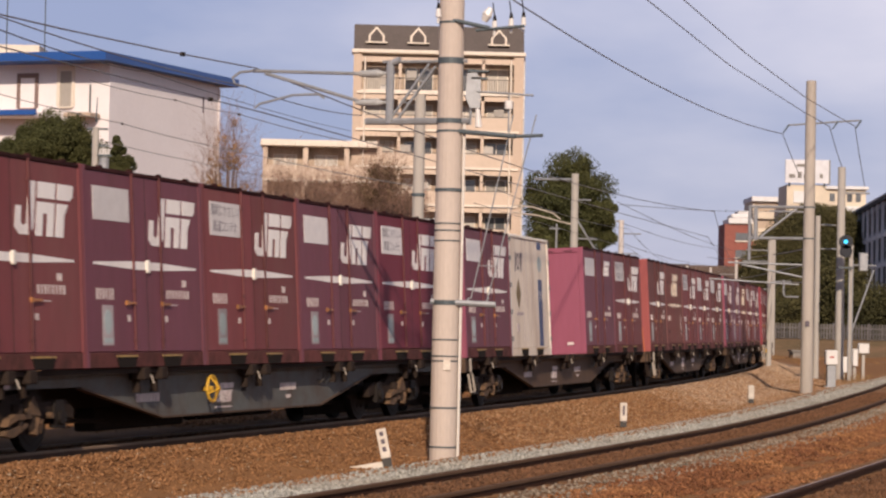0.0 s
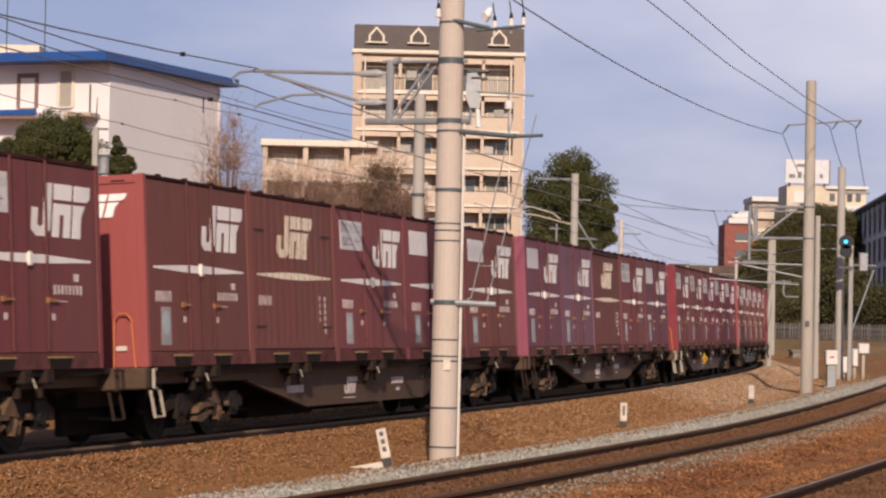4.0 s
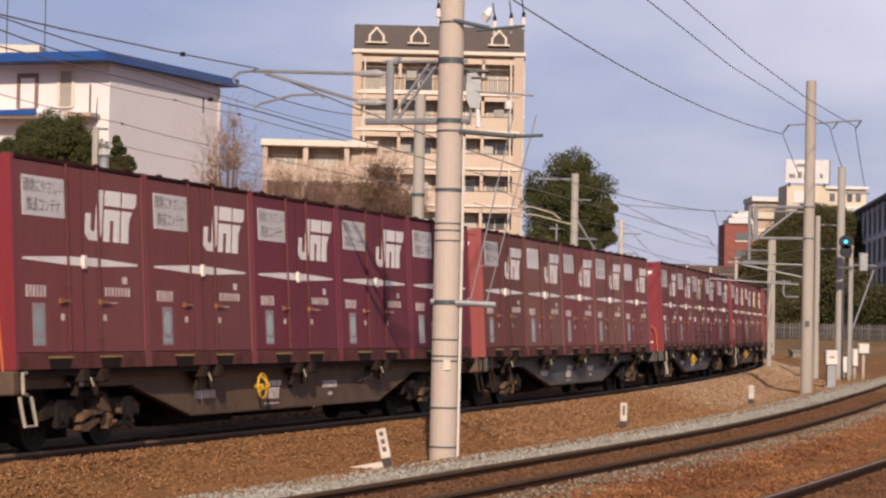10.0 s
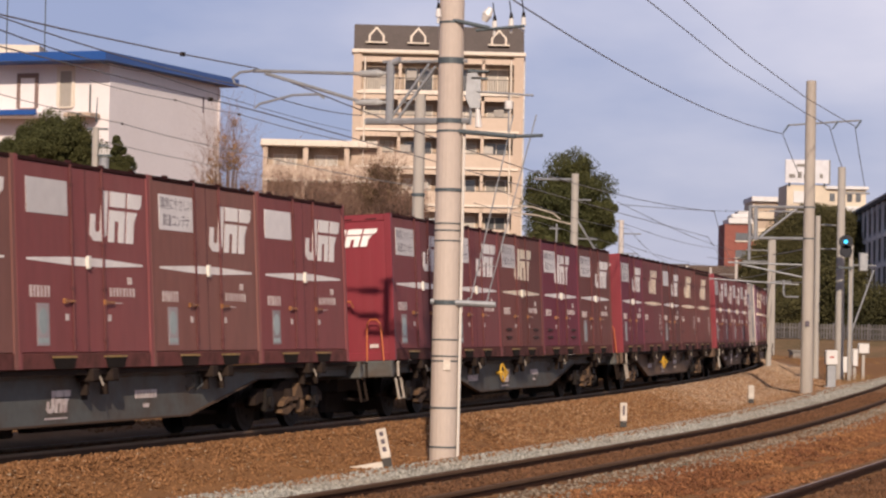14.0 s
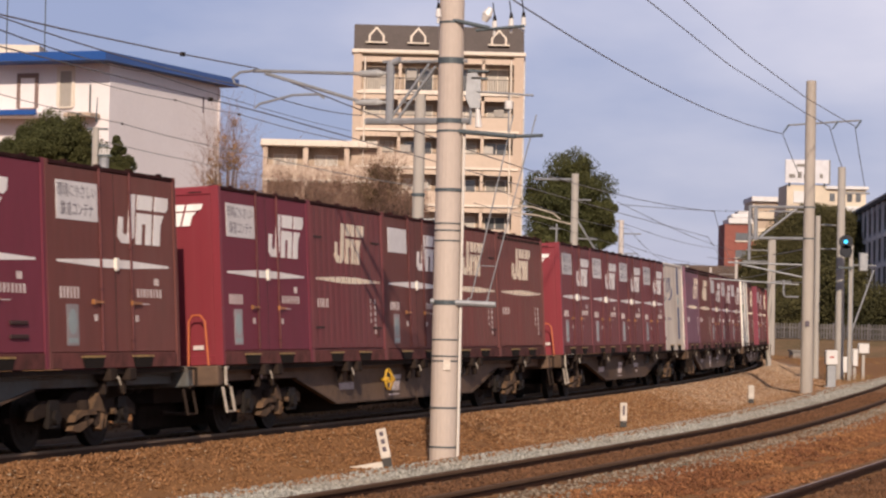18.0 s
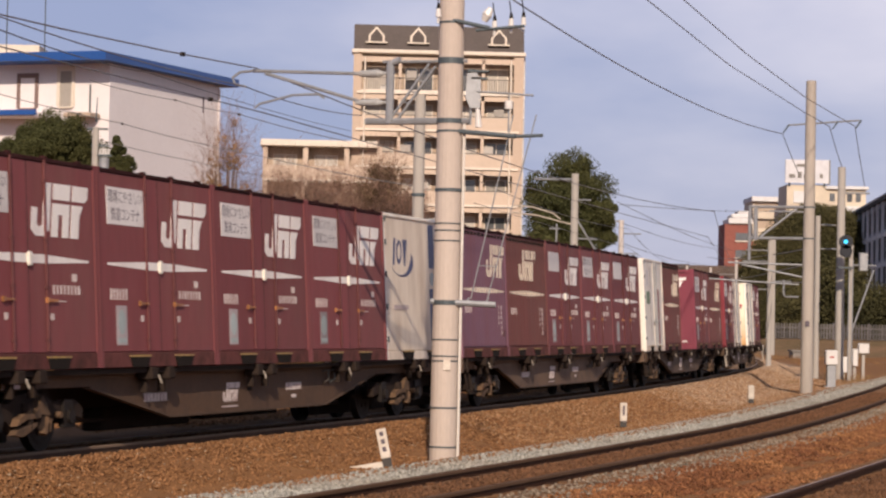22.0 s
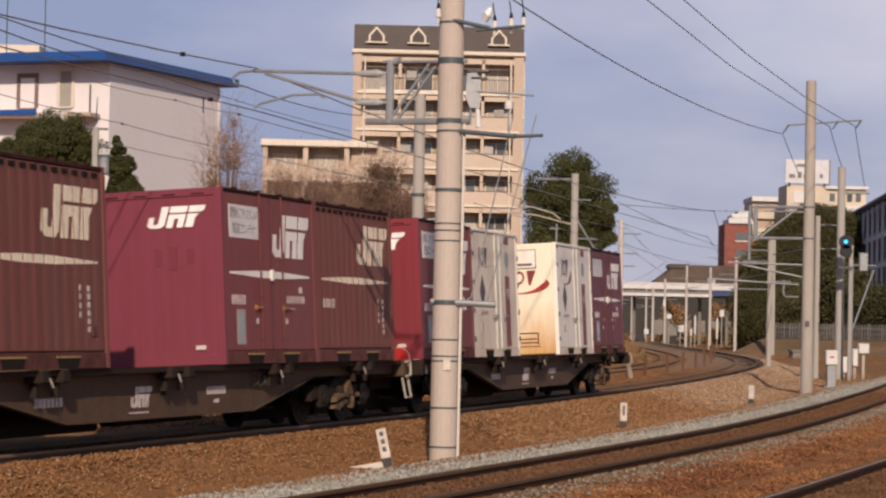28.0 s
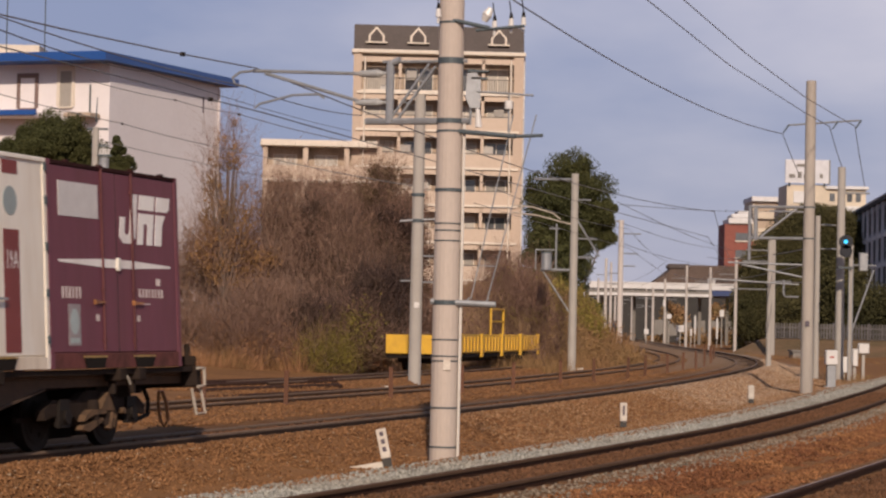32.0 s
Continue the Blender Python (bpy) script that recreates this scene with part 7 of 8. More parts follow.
ha = thing("hill_apartment", "cream apartment house on the hill with open galleries", "building", Matrix.Translation((46.5, 362, -0.4)))
part("wall", Shape().box(0, 6.0, 0, 10, 0, 21.4), M_FARCREAM, ha)
part("roof_slab", Shape().box(-0.2, 6.2, -0.8, 10, 21.4, 22.1), M_FARWHITE, ha)
for k in range(3):
    part("gallery_parapet", Shape().box(0, 6.0, -0.7, -0.5, 13.6 + 2.6 * k, 14.7 + 2.6 * k), M_FARCREAM, ha)
    # The gallery's shade is a darker strip set on the wall.
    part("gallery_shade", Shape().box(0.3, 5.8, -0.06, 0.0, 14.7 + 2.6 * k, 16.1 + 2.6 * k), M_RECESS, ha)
sb = thing("sign_building", "cream building on the hill with a white rooftop sign", "building", Matrix.Translation((46.71, 330, -0.4)))
part("wall", Shape().box(0.3, 11.3, 0, 12, 0, 19.2).box(0.3, 5.8, -0.3, 8, 19.2, 22.1), M_FARCREAM, sb)
part("upper_wall", Shape().box(5.8, 11.2, -0.1, 9, 19.2, 21.6), M_FARCREAM, sb)
part("roof_slab", Shape().box(5.6, 11.5, -0.6, 9, 21.6, 22.0), M_FARWHITE, sb)
part("terrace", Shape().box(8.0, 12.2, -1.4, 0, 17.6, 19.2, 0.05), M_FARWHITE, sb)
part("sign_board", Shape().box(0, 5.95, -0.8, -0.4, 22.3, 25.5), M_SIGN, sb, "white rooftop sign board")
part("sign_side", Shape().box(5.95, 6.15, -0.8, 0.6, 22.2, 25.5), M_GREYWALL, sb)
part("sign_mark", Shape().box(0.5, 1.3, -0.9, -0.7, 23.0, 23.5).box(1.7, 2.2, -0.9, -0.7, 23.0, 23.8).box(2.5, 3.0, -0.9, -0.7, 23.0, 23.5).box(4.7, 5.1, -0.9, -0.7, 23.0, 23.6).box(1.5, 2.6, -0.9, -0.7, 24.6, 24.9), M_GREYWALL, sb)
part("sign_frame", Shape().rod((0.6, -0.5, 21.9), (0.6, -0.5, 22.4), 0.15).rod((5.4, -0.5, 21.9), (5.4, -0.5, 22.4), 0.15), M_BAND, sb)
part("window", Shape().box(1.2, 2.7, -0.5, 0, 19.6, 21.2), M_FARWHITE, sb)
for i in range(4):
    part("window", Shape().box(6.2 + i * 1.2, 6.9 + i * 1.2, -0.2, 0, 19.9, 21.0), M_GLASS, sb)
gb = thing("grey_building", "dark grey long building with pale upright fins and dark windows", "building", Matrix.Translation((0, 0, -0.4)) @ oriented((43.85, 256), (40.4, 216))[0])
part("wall", Shape().box(0, 40, 0, 15, 0, 14.3), M_BRIDGE, gb)
part("roof_slab", Shape().box(-0.5, 40, -0.35, 15, 14.3, 14.65), M_FARSHED, gb, "dark roof slab")
part("roof_edge", Shape().box(-0.5, 40, -0.42, -0.1, 14.67, 14.82), M_FARWHITE, gb)
for i in range(8):
    part("fin", Shape().box(0.15 + i * 5.2, 0.6 + i * 5.2, -0.24, 0.05, 0.6, 14.3), M_FARWHITE, gb)
    for k in range(4):
        part("window", Shape().box(0.9 + i * 5.2, 5.1 + i * 5.2, -0.03, 0.05, 3.3 + 2.8 * k, 5.4 + 2.8 * k), M_FARSHED, gb, "dark window")
for k in range(4):
    part("floor_band", Shape().box(0, 40, -0.14, 0.02, 2.6 + 2.8 * k, 3.0 + 2.8 * k), M_FARWHITE, gb)


# ---- bridge, wall, distance ----
M_FARROOF = material("weathered_brown_far_roof", (0.115, 0.082, 0.066), 0.9, grain=2, grain_amt=0.4, stain=0.5, stain_amt=0.6, bump=0.0)
br = thing("road_bridge", "pale girder road bridge crossing high over the tracks", "bridge", Matrix.Translation((0, 305, 0.45)))
part("deck", Shape().box(18.6, 39.2, 0, 8, 5.2, 5.9), M_GREYWALL, br)
part("parapet", Shape().box(18.6, 39.0, -0.3, 0.0, 6.1, 6.75, 0.05), M_FARWHITE, br, "pale concrete parapet")
part("rail_top", Shape().box(18.6, 39.0, -0.38, -0.1, 6.75, 6.95), M_FARWHITE, br)
part("lower_beam", Shape().box(18.6, 34.2, -0.5, -0.2, 5.22, 5.58), M_FARWHITE, br, "white lower girder")
part("blue_panel", Shape().box(34.2, 37.0, -0.45, -0.2, 5.4, 6.05), M_BLUEBAND, br)
part("notice_board", Shape().box(33.6, 34.6, -0.45, -0.1, 6.9, 7.6, 0.03), M_FARWHITE, br, "small white board on the parapet")
part("end_block", Shape().box(37.0, 38.5, -0.8, 0, 6.3, 7.65), M_FARWHITE, br)
for x in (20.5, 24.6, 28.8, 33.0, 36.5, 39.0):
    part("pier", Shape().rod((x, 3, -0.9), (x, 3, 5.2), 0.22, n=10), M_GREYWALL, br)
bk = thing("far_roof", "broad brown roof behind the bridge", "building", Matrix.Translation((29.1, 340, -0.4)))
part("roof", Shape().prism([(0, 7.97), (13, 7.97), (13, 11.0), (6.1, 11.0), (3.6, 10.7), (2.0, 9.4)], 0, 7), M_FARROOF, bk)
part("ridge", Shape().box(2.6, 6.0, -0.2, 2, 10.3, 11.15, 0.3), M_ROOFSLATE, bk)
# Added dark sheet, run out past the roof, fills the opening below the bridge.
part("wall", Shape().box(-8.5, 13, 0.4, 6.6, 0, 7.97), M_FARSHED, bk)
for i in range(6):
    part("window", Shape().box(1.0 + 2 * i, 2.2 + 2 * i, 0.3, 0.45, 1.0, 3.2), M_GREYWALL, bk)
for x, y, d, w, h in ((1385, 585, 210, 1.1, 0.6), (1334, 565, 240, 1.3, 0.8), (1415, 590, 180, 0.8, 0.5), (1352, 580, 232, 0.5, 1.0), (1374, 584, 224, 0.6, 1.2)):
    solid("lineside_hut", Shape().box(-w / 2, w / 2, 0, 2, 0, h, 0.05).box(-w / 2 - 0.1, w / 2 + 0.1, -0.1, 2.1, h, h + 0.12), M_GREYWALL, "small pale grey lineside hut", "hut", Matrix.Translation(((x - 784) / 4252 * d, d, -0.4)))
for x, z0, z1, w in ((1186, 2.6, 3.3, 0.8), (1177, 3.9, 4.9, 0.4), (1206, 1.1, 2.1, 1.3), (1232, 0.6, 3.3, 0.3), (1271, 0.1, 3.1, 0.3), (1279, 2.9, 3.9, 0.75), (1201, 0.2, 0.7, 0.4), (1146, 0.8, 1.6, 0.8), (1225, 0.7, 1.7, 0.4)):
    sn = thing("lineside_sign", "small white lineside box on a thin post far off", "sign", Matrix.Translation(((x - 784) / 4252 * 270, 270, -0.4)), group="small white boxes by the line")
    z0, z1 = z0 + 0.4, z1 + 0.4
    part("post", Shape().rod((0, 0.1, -0.1), (0, 0.1, z1 - 0.05), 0.06, n=6), M_FARCONCRETE, sn)
    part("plate", Shape().box(-w * 0.32, w * 0.32, -0.1, 0.1, z0 + 0.15 * (z1 - z0), z1 - 0.1 * (z1 - z0), 0.02), M_FARWHITE, sn)
up = thing("utility_pole", "grey utility pole with a transformer and cross-arms", "utility pole", Matrix.Translation(((165 - 784) / 4252 * 88, 88, -0.4)))
part("shaft", Shape().rod((0, 0, 0), (0, 0, 9.0), 0.14, 0.12, 12), M_FARCONCRETE, up)
for k in range(4):
    part("insulator", Shape().rod((0.20 + 0.10 * k, -0.1, 8.0), (0.20 + 0.10 * k, -0.1, 8.22), 0.045, 0.03, 8), M_PORCELAIN, up, "white insulator")
part("rack", Shape().box(0.10, 0.62, -0.14, -0.06, 7.93, 8.0).box(0.10, 0.55, -0.14, -0.06, 7.25, 7.3), M_BAND, up)
part("cross_arm", Shape().box(-0.3, 0.45, -0.05, 0.05, 8.9, 8.97).box(-0.15, 0.5, -0.05, 0.05, 8.3, 8.36), M_BAND, up)
part("transformer", Shape().rod((0.34, -0.1, 7.3), (0.34, -0.1, 7.88), 0.19, n=14), M_GALV, up, "grey drum transformer")
part("strut", Shape().rod((-0.32, 0, 6.4), (0, 0, 7.9), 0.03).rod((0.36, 0, 6.4), (0.02, 0, 7.7), 0.03), M_FARCONCRETE, up)
part("meter_box", Shape().box(0.16, 0.40, -0.2, 0.0, 6.75, 7.2, 0.02), M_BUILDTRIM, up)
part("spike", Shape().rod((0, 0, 9.2), (0.03, 0, 10.1), 0.03, 0.015), M_BAND, up)


def slat_fence(a, b, h):
    m, L = oriented(a, b)
    f = thing("slat_fence", "weathered pale grey slat fence along the line", "fence", Matrix.Translation((0, 0, 0.95)) @ m)
    slat = Shape().box(-0.07, 0.07, -0.03, 0.0, 0.05, h).mesh("slat", M_FENCE)
    n = int(L / 0.26)
    for i in range(n):
        ob = new("slat", slat)
        ob.parent = f
        ob.matrix_basis = Matrix.Translation((0.13 + i * L / n, 0, 0))
    for z in (0.5, h - 0.4):
        part("rail", Shape().box(0, L, 0.0, 0.06, z, z + 0.1), M_FENCE, f)
    for i in range(8):
        part("post", Shape().box(i * L / 7 - 0.06, i * L / 7 + 0.06, 0.06, 0.18, 0, h + 0.1), M_FENCE, f)
    return f


solid("berm", Shape().end_prism([(-7.0, 0.0), (-0.3, 1.38), (4.0, 1.5), (8.0, 0.0)], 0, 26), M_BERM, "brown earth berm under the slat fence", "slope", Matrix.Translation((0, 0, -0.45)) @ oriented((27.6, 206), (52, 190))[0], kind="structure")
slat_fence((27.8, 206), (46, 194), 1.35)


# ---- plants ----
def leaf_mesh(name, centres, radii, count, size, mat, seed, flat=1.0, dense=False):
    """Small leaf quads in clumps round the centres."""
    rng = np.random.default_rng(seed)
    c = np.asarray(centres, float)
    r = np.asarray(radii, float)
    k = rng.integers(0, len(c), count)
    d = np.clip(rng.normal(0, 0.62, (count, 3)), -1.5, 1.5)
    if dense:
        # rounded tufts with a firm outline
        d = d / (np.linalg.norm(d, axis=1)[:, None] + 1e-6) * (0.35 + 0.95 * rng.random((count, 1)) ** 0.6)
    p = c[k] + d * r[k][:, None] * np.array([1, 1, flat])
    u = rng.normal(0, 1, (count, 3))
    u /= np.linalg.norm(u, axis=1)[:, None]
    w = np.cross(u, rng.normal(0, 1, (count, 3)))
    w /= np.linalg.norm(w, axis=1)[:, None] + 1e-6
    s = rng.uniform(0.6, 1.3, count)[:, None] * size
    v = np.stack([p - u * s, p + w * s * 0.55, p + u * s, p - w * s * 0.55], 1).reshape(-1, 3)
    f = np.arange(count * 4).reshape(-1, 4)
    return big_mesh(name, v, f, mat)


def twig_mesh(name, roots, count, length, mat, seed, up=0.9, thick=0.009, fork=3):
    """Thin forked twigs as slim triangles."""
    rng = np.random.default_rng(seed)
    roots = np.asarray(roots, float)
    p = roots[rng.integers(0, len(roots), count)] + rng.normal(0, 0.25, (count, 3))
    d = rng.normal(0, 0.5, (count, 3)) + np.array([0, 0, up])
    d /= np.linalg.norm(d, axis=1)[:, None]
    vs, n = [], 0
    for g in range(fork):
        L = length * rng.uniform(0.5, 1.2, len(p))[:, None] / (1 + 0.5 * g)
        q = p + d * L
        side = np.cross(d, rng.normal(0, 1, d.shape))
        side /= np.linalg.norm(side, axis=1)[:, None] + 1e-6
        t = thick / (1 + 0.6 * g)
        vs.append(np.stack([p - side * t, p + side * t, q], 1))
        p = p + d * L * rng.uniform(0.4, 1.0, (len(p), 1))
        d = d + rng.normal(0, 0.55, d.shape)
        d /= np.linalg.norm(d, axis=1)[:, None]
    v = np.concatenate(vs).reshape(-1, 3)
    return big_mesh(name, v, np.arange(len(v)).reshape(-1, 3), mat)


def tree(name, label, base, height, trunk_r, crown, leaves, size, mat, seed, limbs=9, flat=1.0, twigs=0):
    """A tapered trunk, limbs that reach into the crown's clumps, and leaves."""
    t = thing(name, label, "tree", Matrix.Translation(base))
    rng = random.Random(seed)
    s = Shape().rod((0, 0, -0.3), (rng.uniform(-0.2, 0.2), 0, height * 0.7), trunk_r, trunk_r * 0.35, 10)
    part("trunk", s, M_BARK, t)
    cs, rs = [], []
    for (x, y, z, rx, rz, n) in crown:
        for i in range(n):
            a, b = rng.uniform(0, 6.283), rng.uniform(-1, 1)
            q = rng.uniform(0.45, 1.0)
            cs.append((x + rx * q * math.cos(a) * math.sqrt(1 - b * b), y + rx * q * math.sin(a) * math.sqrt(1 - b * b), z + rz * q * b))
            rs.append(rng.uniform(0.16, 0.34) * rx)
    lm = Shape()
    for i in range(limbs):
        c = cs[rng.randrange(len(cs))]
        z0 = height * rng.uniform(0.2, 0.6)
        lm.rod((0, 0, z0), c, trunk_r * 0.4, trunk_r * 0.1, 6)
    part("branching", lm, M_BARK, t)
    if leaves:
        ob = new("crown", leaf_mesh("crown", cs, rs, leaves, size, mat, seed, flat, mat is M_GREENLEAF))
        ob.parent = t
    if twigs:
        ob = tagged(new("brushwood", twig_mesh("brushwood", cs, twigs, 1.2, M_PALETWIG, seed + 1)), kind="stuff")
        ob.parent = t
    return t


# evergreens
tree("round_tree", "tall dark evergreen tree with a rounded crown", (7.9, 150, -0.4), 13, 0.3, [(0.0, 0, 9.6, 2.6, 3.1, 90), (-0.6, 0, 6.4, 2.4, 4.2, 60), (1.9, 0, 8.3, 1.3, 1.6, 30)], 130000, 0.075, M_GREENLEAF, 21)
tree("evergreen_tree", "dark evergreen tree behind the catenary pole", (5.9, 146, -0.4), 9, 0.25, [(0.2, 0, 4.2, 1.7, 4.0, 30), (2.6, 0, 2.6, 0.9, 2.4, 14)], 26000, 0.10, M_GREENLEAF, 22)
tree("garden_tree", "dark green clipped tree before the white building", (-15.0, 92, -0.4), 9, 0.2, [(0.15, 0, 8.6, 1.35, 1.25, 70), (-1.0, 0, 8.0, 1.2, 1.2, 40), (1.0, 0, 7.9, 0.95, 1.3, 34)], 110000, 0.042, M_GREENLEAF, 23)
tree("garden_tree", "dark green narrow tree beside the white building", (-12.4, 91, -0.4), 9, 0.15, [(0.0, 0, 8.0, 0.38, 0.9, 44), (0.15, 0, 7.2, 0.62, 1.0, 60), (0.3, 0, 6.4, 0.8, 1.0, 50)], 80000, 0.038, M_GREENLEAF, 24)
# bare trees and thicket
tree("bare_tree", "tall bare tree with reddish-brown twigs", (-8.3, 92, -0.4), 9.5, 0.16, [(0, 0, 6.8, 1.05, 3.1, 46)], 3000, 0.05, M_AMBERLEAF, 25, limbs=40, twigs=900)
tree("bare_tree", "bare tree with reddish-brown twigs above the thicket", (-5.2, 96, -0.4), 8, 0.14, [(0, 0, 5.8, 1.9, 2.3, 34)], 3200, 0.06, M_BROWNLEAF, 26, limbs=20, twigs=1800)
tree("bare_tree", "dense brown-leaved tree behind the sidings", (-2.6, 95, -0.4), 8, 0.18, [(0, 0, 6.0, 1.25, 2.5, 50), (0.1, 0, 4.6, 1.8, 2.4, 30)], 26000, 0.045, M_OLIVEBROWN, 27, limbs=26, twigs=1600)


def thicket(label, boxes, leaves, twigs, mat, seed, size=0.09, stems=M_TWIG):
    rng = np.random.default_rng(seed)
    cs, rs, roots = [], [], []
    for x0, x1, y0, y1, z0, z1, n in boxes:
        for i in range(n):
            c = (rng.uniform(x0, x1), rng.uniform(y0, y1), z0 + (z1 - z0) * rng.random() ** 0.8)
            cs.append(c)
            rs.append(rng.uniform(0.25, 0.6))
            roots.append(c)
    t = thing("thicket", label, "shrubs", kind="stuff")
    if leaves:
        ob = new("foliage", leaf_mesh("foliage", cs, rs, leaves, size, mat, seed))
        ob.parent = t
    ob = new("brushwood", twig_mesh("brushwood", roots, twigs, 0.9, stems, seed + 5, 1.0, 0.009, 3))
    ob.parent = t
    return t


tree("bare_tree", "slender bare tree with pale limbs in the thicket", (-9.4, 95, -0.4), 7, 0.12, [(0, 0, 4.6, 1.1, 2.2, 30)], 900, 0.05, M_AMBERLEAF, 61, limbs=26, twigs=700)
tree("bare_tree", "slender bare tree with pale limbs in the thicket", (-6.7, 94, -0.4), 7.5, 0.11, [(0, 0, 5.0, 1.2, 2.2, 30)], 1500, 0.05, M_PURPLELEAF, 62, limbs=24, twigs=1500)
tree("bare_tree", "slender bare tree with pale limbs in the thicket", (-4.0, 93.5, -0.4), 6.5, 0.10, [(0, 0, 4.4, 1.1, 1.9, 26)], 1200, 0.05, M_OLIVEBROWN, 63, limbs=22, twigs=1200)
thicket("rust-coloured dry scrub at the thicket's foot", [(-10.0, -4.2, 90.5, 93, -0.3, 1.4, 90), (-4.2, -1.2, 91.5, 93, -0.3, 0.8, 30)], 9000, 7000, M_REDGRASS, 34, 0.04)
thicket("amber and olive leaves at the edge of the thicket", [(-9.4, -7.6, 91.6, 92.8, 3.0, 5.4, 26), (-8.4, -6.6, 92, 93, 2.6, 4.4, 22)], 5200, 900, M_AMBERLEAF, 71, 0.05)
thicket("pale grey dead brush low in the thicket", [(-7.6, -6.0, 91, 91.6, 0.9, 2.4, 26)], 900, 2600, M_PALETWIG, 72, 0.03, M_PALETWIG)
thicket("rust-orange dead bracken before the thicket", [(-7.5, -5.7, 90.2, 91.0, -0.3, 1.0, 34)], 6500, 1800, M_REDGRASS, 73, 0.045)
thicket("olive-green low weeds before the thicket", [(-5.6, -3.4, 90.4, 91.2, -0.4, 0.5, 36)], 6500, 1400, M_OLIVEBROWN, 74, 0.045, M_OLIVEGRASS)
thicket("yellow-green shrub among the brush", [(-3.5, -2.7, 90.8, 91.2, 1.0, 1.9, 8)], 700, 120, M_OLIVEGRASS, 75, 0.05)
# The thicket's shaded gaps, drawn as patches of dark leaves.
thicket("dark brush standing for shaded gaps in the thicket", [(-6.0, -3.6, 91.2, 91.8, 1.2, 2.0, 34), (-3.4, -1.4, 91.4, 92.2, 0.4, 3.4, 46)], 17000, 1600, M_DARKBRUSH, 76, 0.045, M_DARKBRUSH)
thicket("dense brown winter thicket behind the sidings", [(-10.8, -0.6, 94, 99, -0.3, 4.4, 260), (-7.0, -1.0, 94, 97, 3.0, 6.0, 120), (-4.6, -1.0, 94, 96, 4.0, 6.6, 50)], 90000, 9000, M_BROWNLEAF, 31, 0.045)
thicket("purplish bare scrub before the thicket", [(-10.5, -7.6, 93, 99, 1.0, 4.4, 60), (-7.6, -6.0, 93, 99, 1.0, 5.2, 50), (-8.0, -2.0, 92.5, 94, 0.8, 4.6, 60)], 6000, 3500, M_PURPLELEAF, 36, 0.04, M_PALETWIG)
thicket("pale grey-brown brush at the edge of the thicket", [(-9.5, -3.0, 91.5, 92.6, 0.2, 2.6, 70)], 2500, 2600, M_PINKLEAF, 39, 0.04, M_PALETWIG)
thicket("dark green undergrowth beside the yellow wagon", [(-4.4, -1.4, 91, 93, -0.3, 1.9, 60)], 16000, 2500, M_OLIVEBROWN, 37, 0.04)
# Purple-brown brush, darkened for the thicket's shaded interior.
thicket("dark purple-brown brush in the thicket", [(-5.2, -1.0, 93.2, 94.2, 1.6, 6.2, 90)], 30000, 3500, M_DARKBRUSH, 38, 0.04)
thicket("low purplish bare scrub beyond the yellow wagon", [(-1.0, 5.4, 103, 112, -0.3, 3.0, 110), (1.5, 4.6, 104, 110, 2.0, 4.4, 40)], 4200, 7000, M_PURPLELEAF, 32, 0.06)


def bank_top(x):
    return np.interp(x, (1.0, 3.0, 7.0, 8.2, 9.4, 10.3), (3.6, 4.2, 3.0, 1.6, 0.6, -0.6))


def bank():
    """The earth bank inside the curve, falling towards the far track."""
    xs, ys = np.linspace(1.0, 10.4, 40), np.linspace(116, 142, 30)
    X, Y = np.meshgrid(xs, ys)
    Z = (bank_top(X) + 0.45) * np.clip((Y - 116) / 8, 0, 1) - 0.45 + 0.12 * np.sin(X * 3.1) * np.sin(Y * 1.7)
    idx = np.arange(X.size).reshape(X.shape)
    f = np.stack([idx[:-1, :-1], idx[:-1, 1:], idx[1:, 1:], idx[1:, :-1]], -1).reshape(-1, 4)
    return tagged(new("bank", big_mesh("bank", np.stack([X.ravel(), Y.ravel(), Z.ravel()], 1), f, M_GRASS)), "brown earth bank inside the curve", "slope", kind="structure")


def bank_weeds(label, x0, x1, y0, y1, count, mat, seed, size):
    rng = np.random.default_rng(seed)
    x, y = rng.uniform(x0, x1, count), rng.uniform(y0, y1, count)
    z = (bank_top(x) + 0.45) * np.clip((y - 116) / 8, 0, 1) - 0.35 + rng.uniform(0, 0.3, count)
    cs = np.stack([x, y, z], 1)
    t = thing("bank_weeds", label, "weeds", kind="stuff")
    ob = new("foliage", leaf_mesh("foliage", cs, rng.uniform(0.2, 0.5, count), count * 60, size, mat, seed))
    ob.parent = t
    ob = new("stems", twig_mesh("stems", cs, count * 12, 0.4, mat, seed + 1, 1.0, 0.012, 2))
    ob.parent = t
    return t


bank()
bank_weeds("olive-yellow weeds on top of the bank", 3.0, 8.3, 120, 128, 260, M_OLIVEGRASS, 33, 0.07)
bank_weeds("dry brown weeds on the bank's flank", 4.5, 10.2, 115, 124, 260, M_GRASS, 35, 0.06)


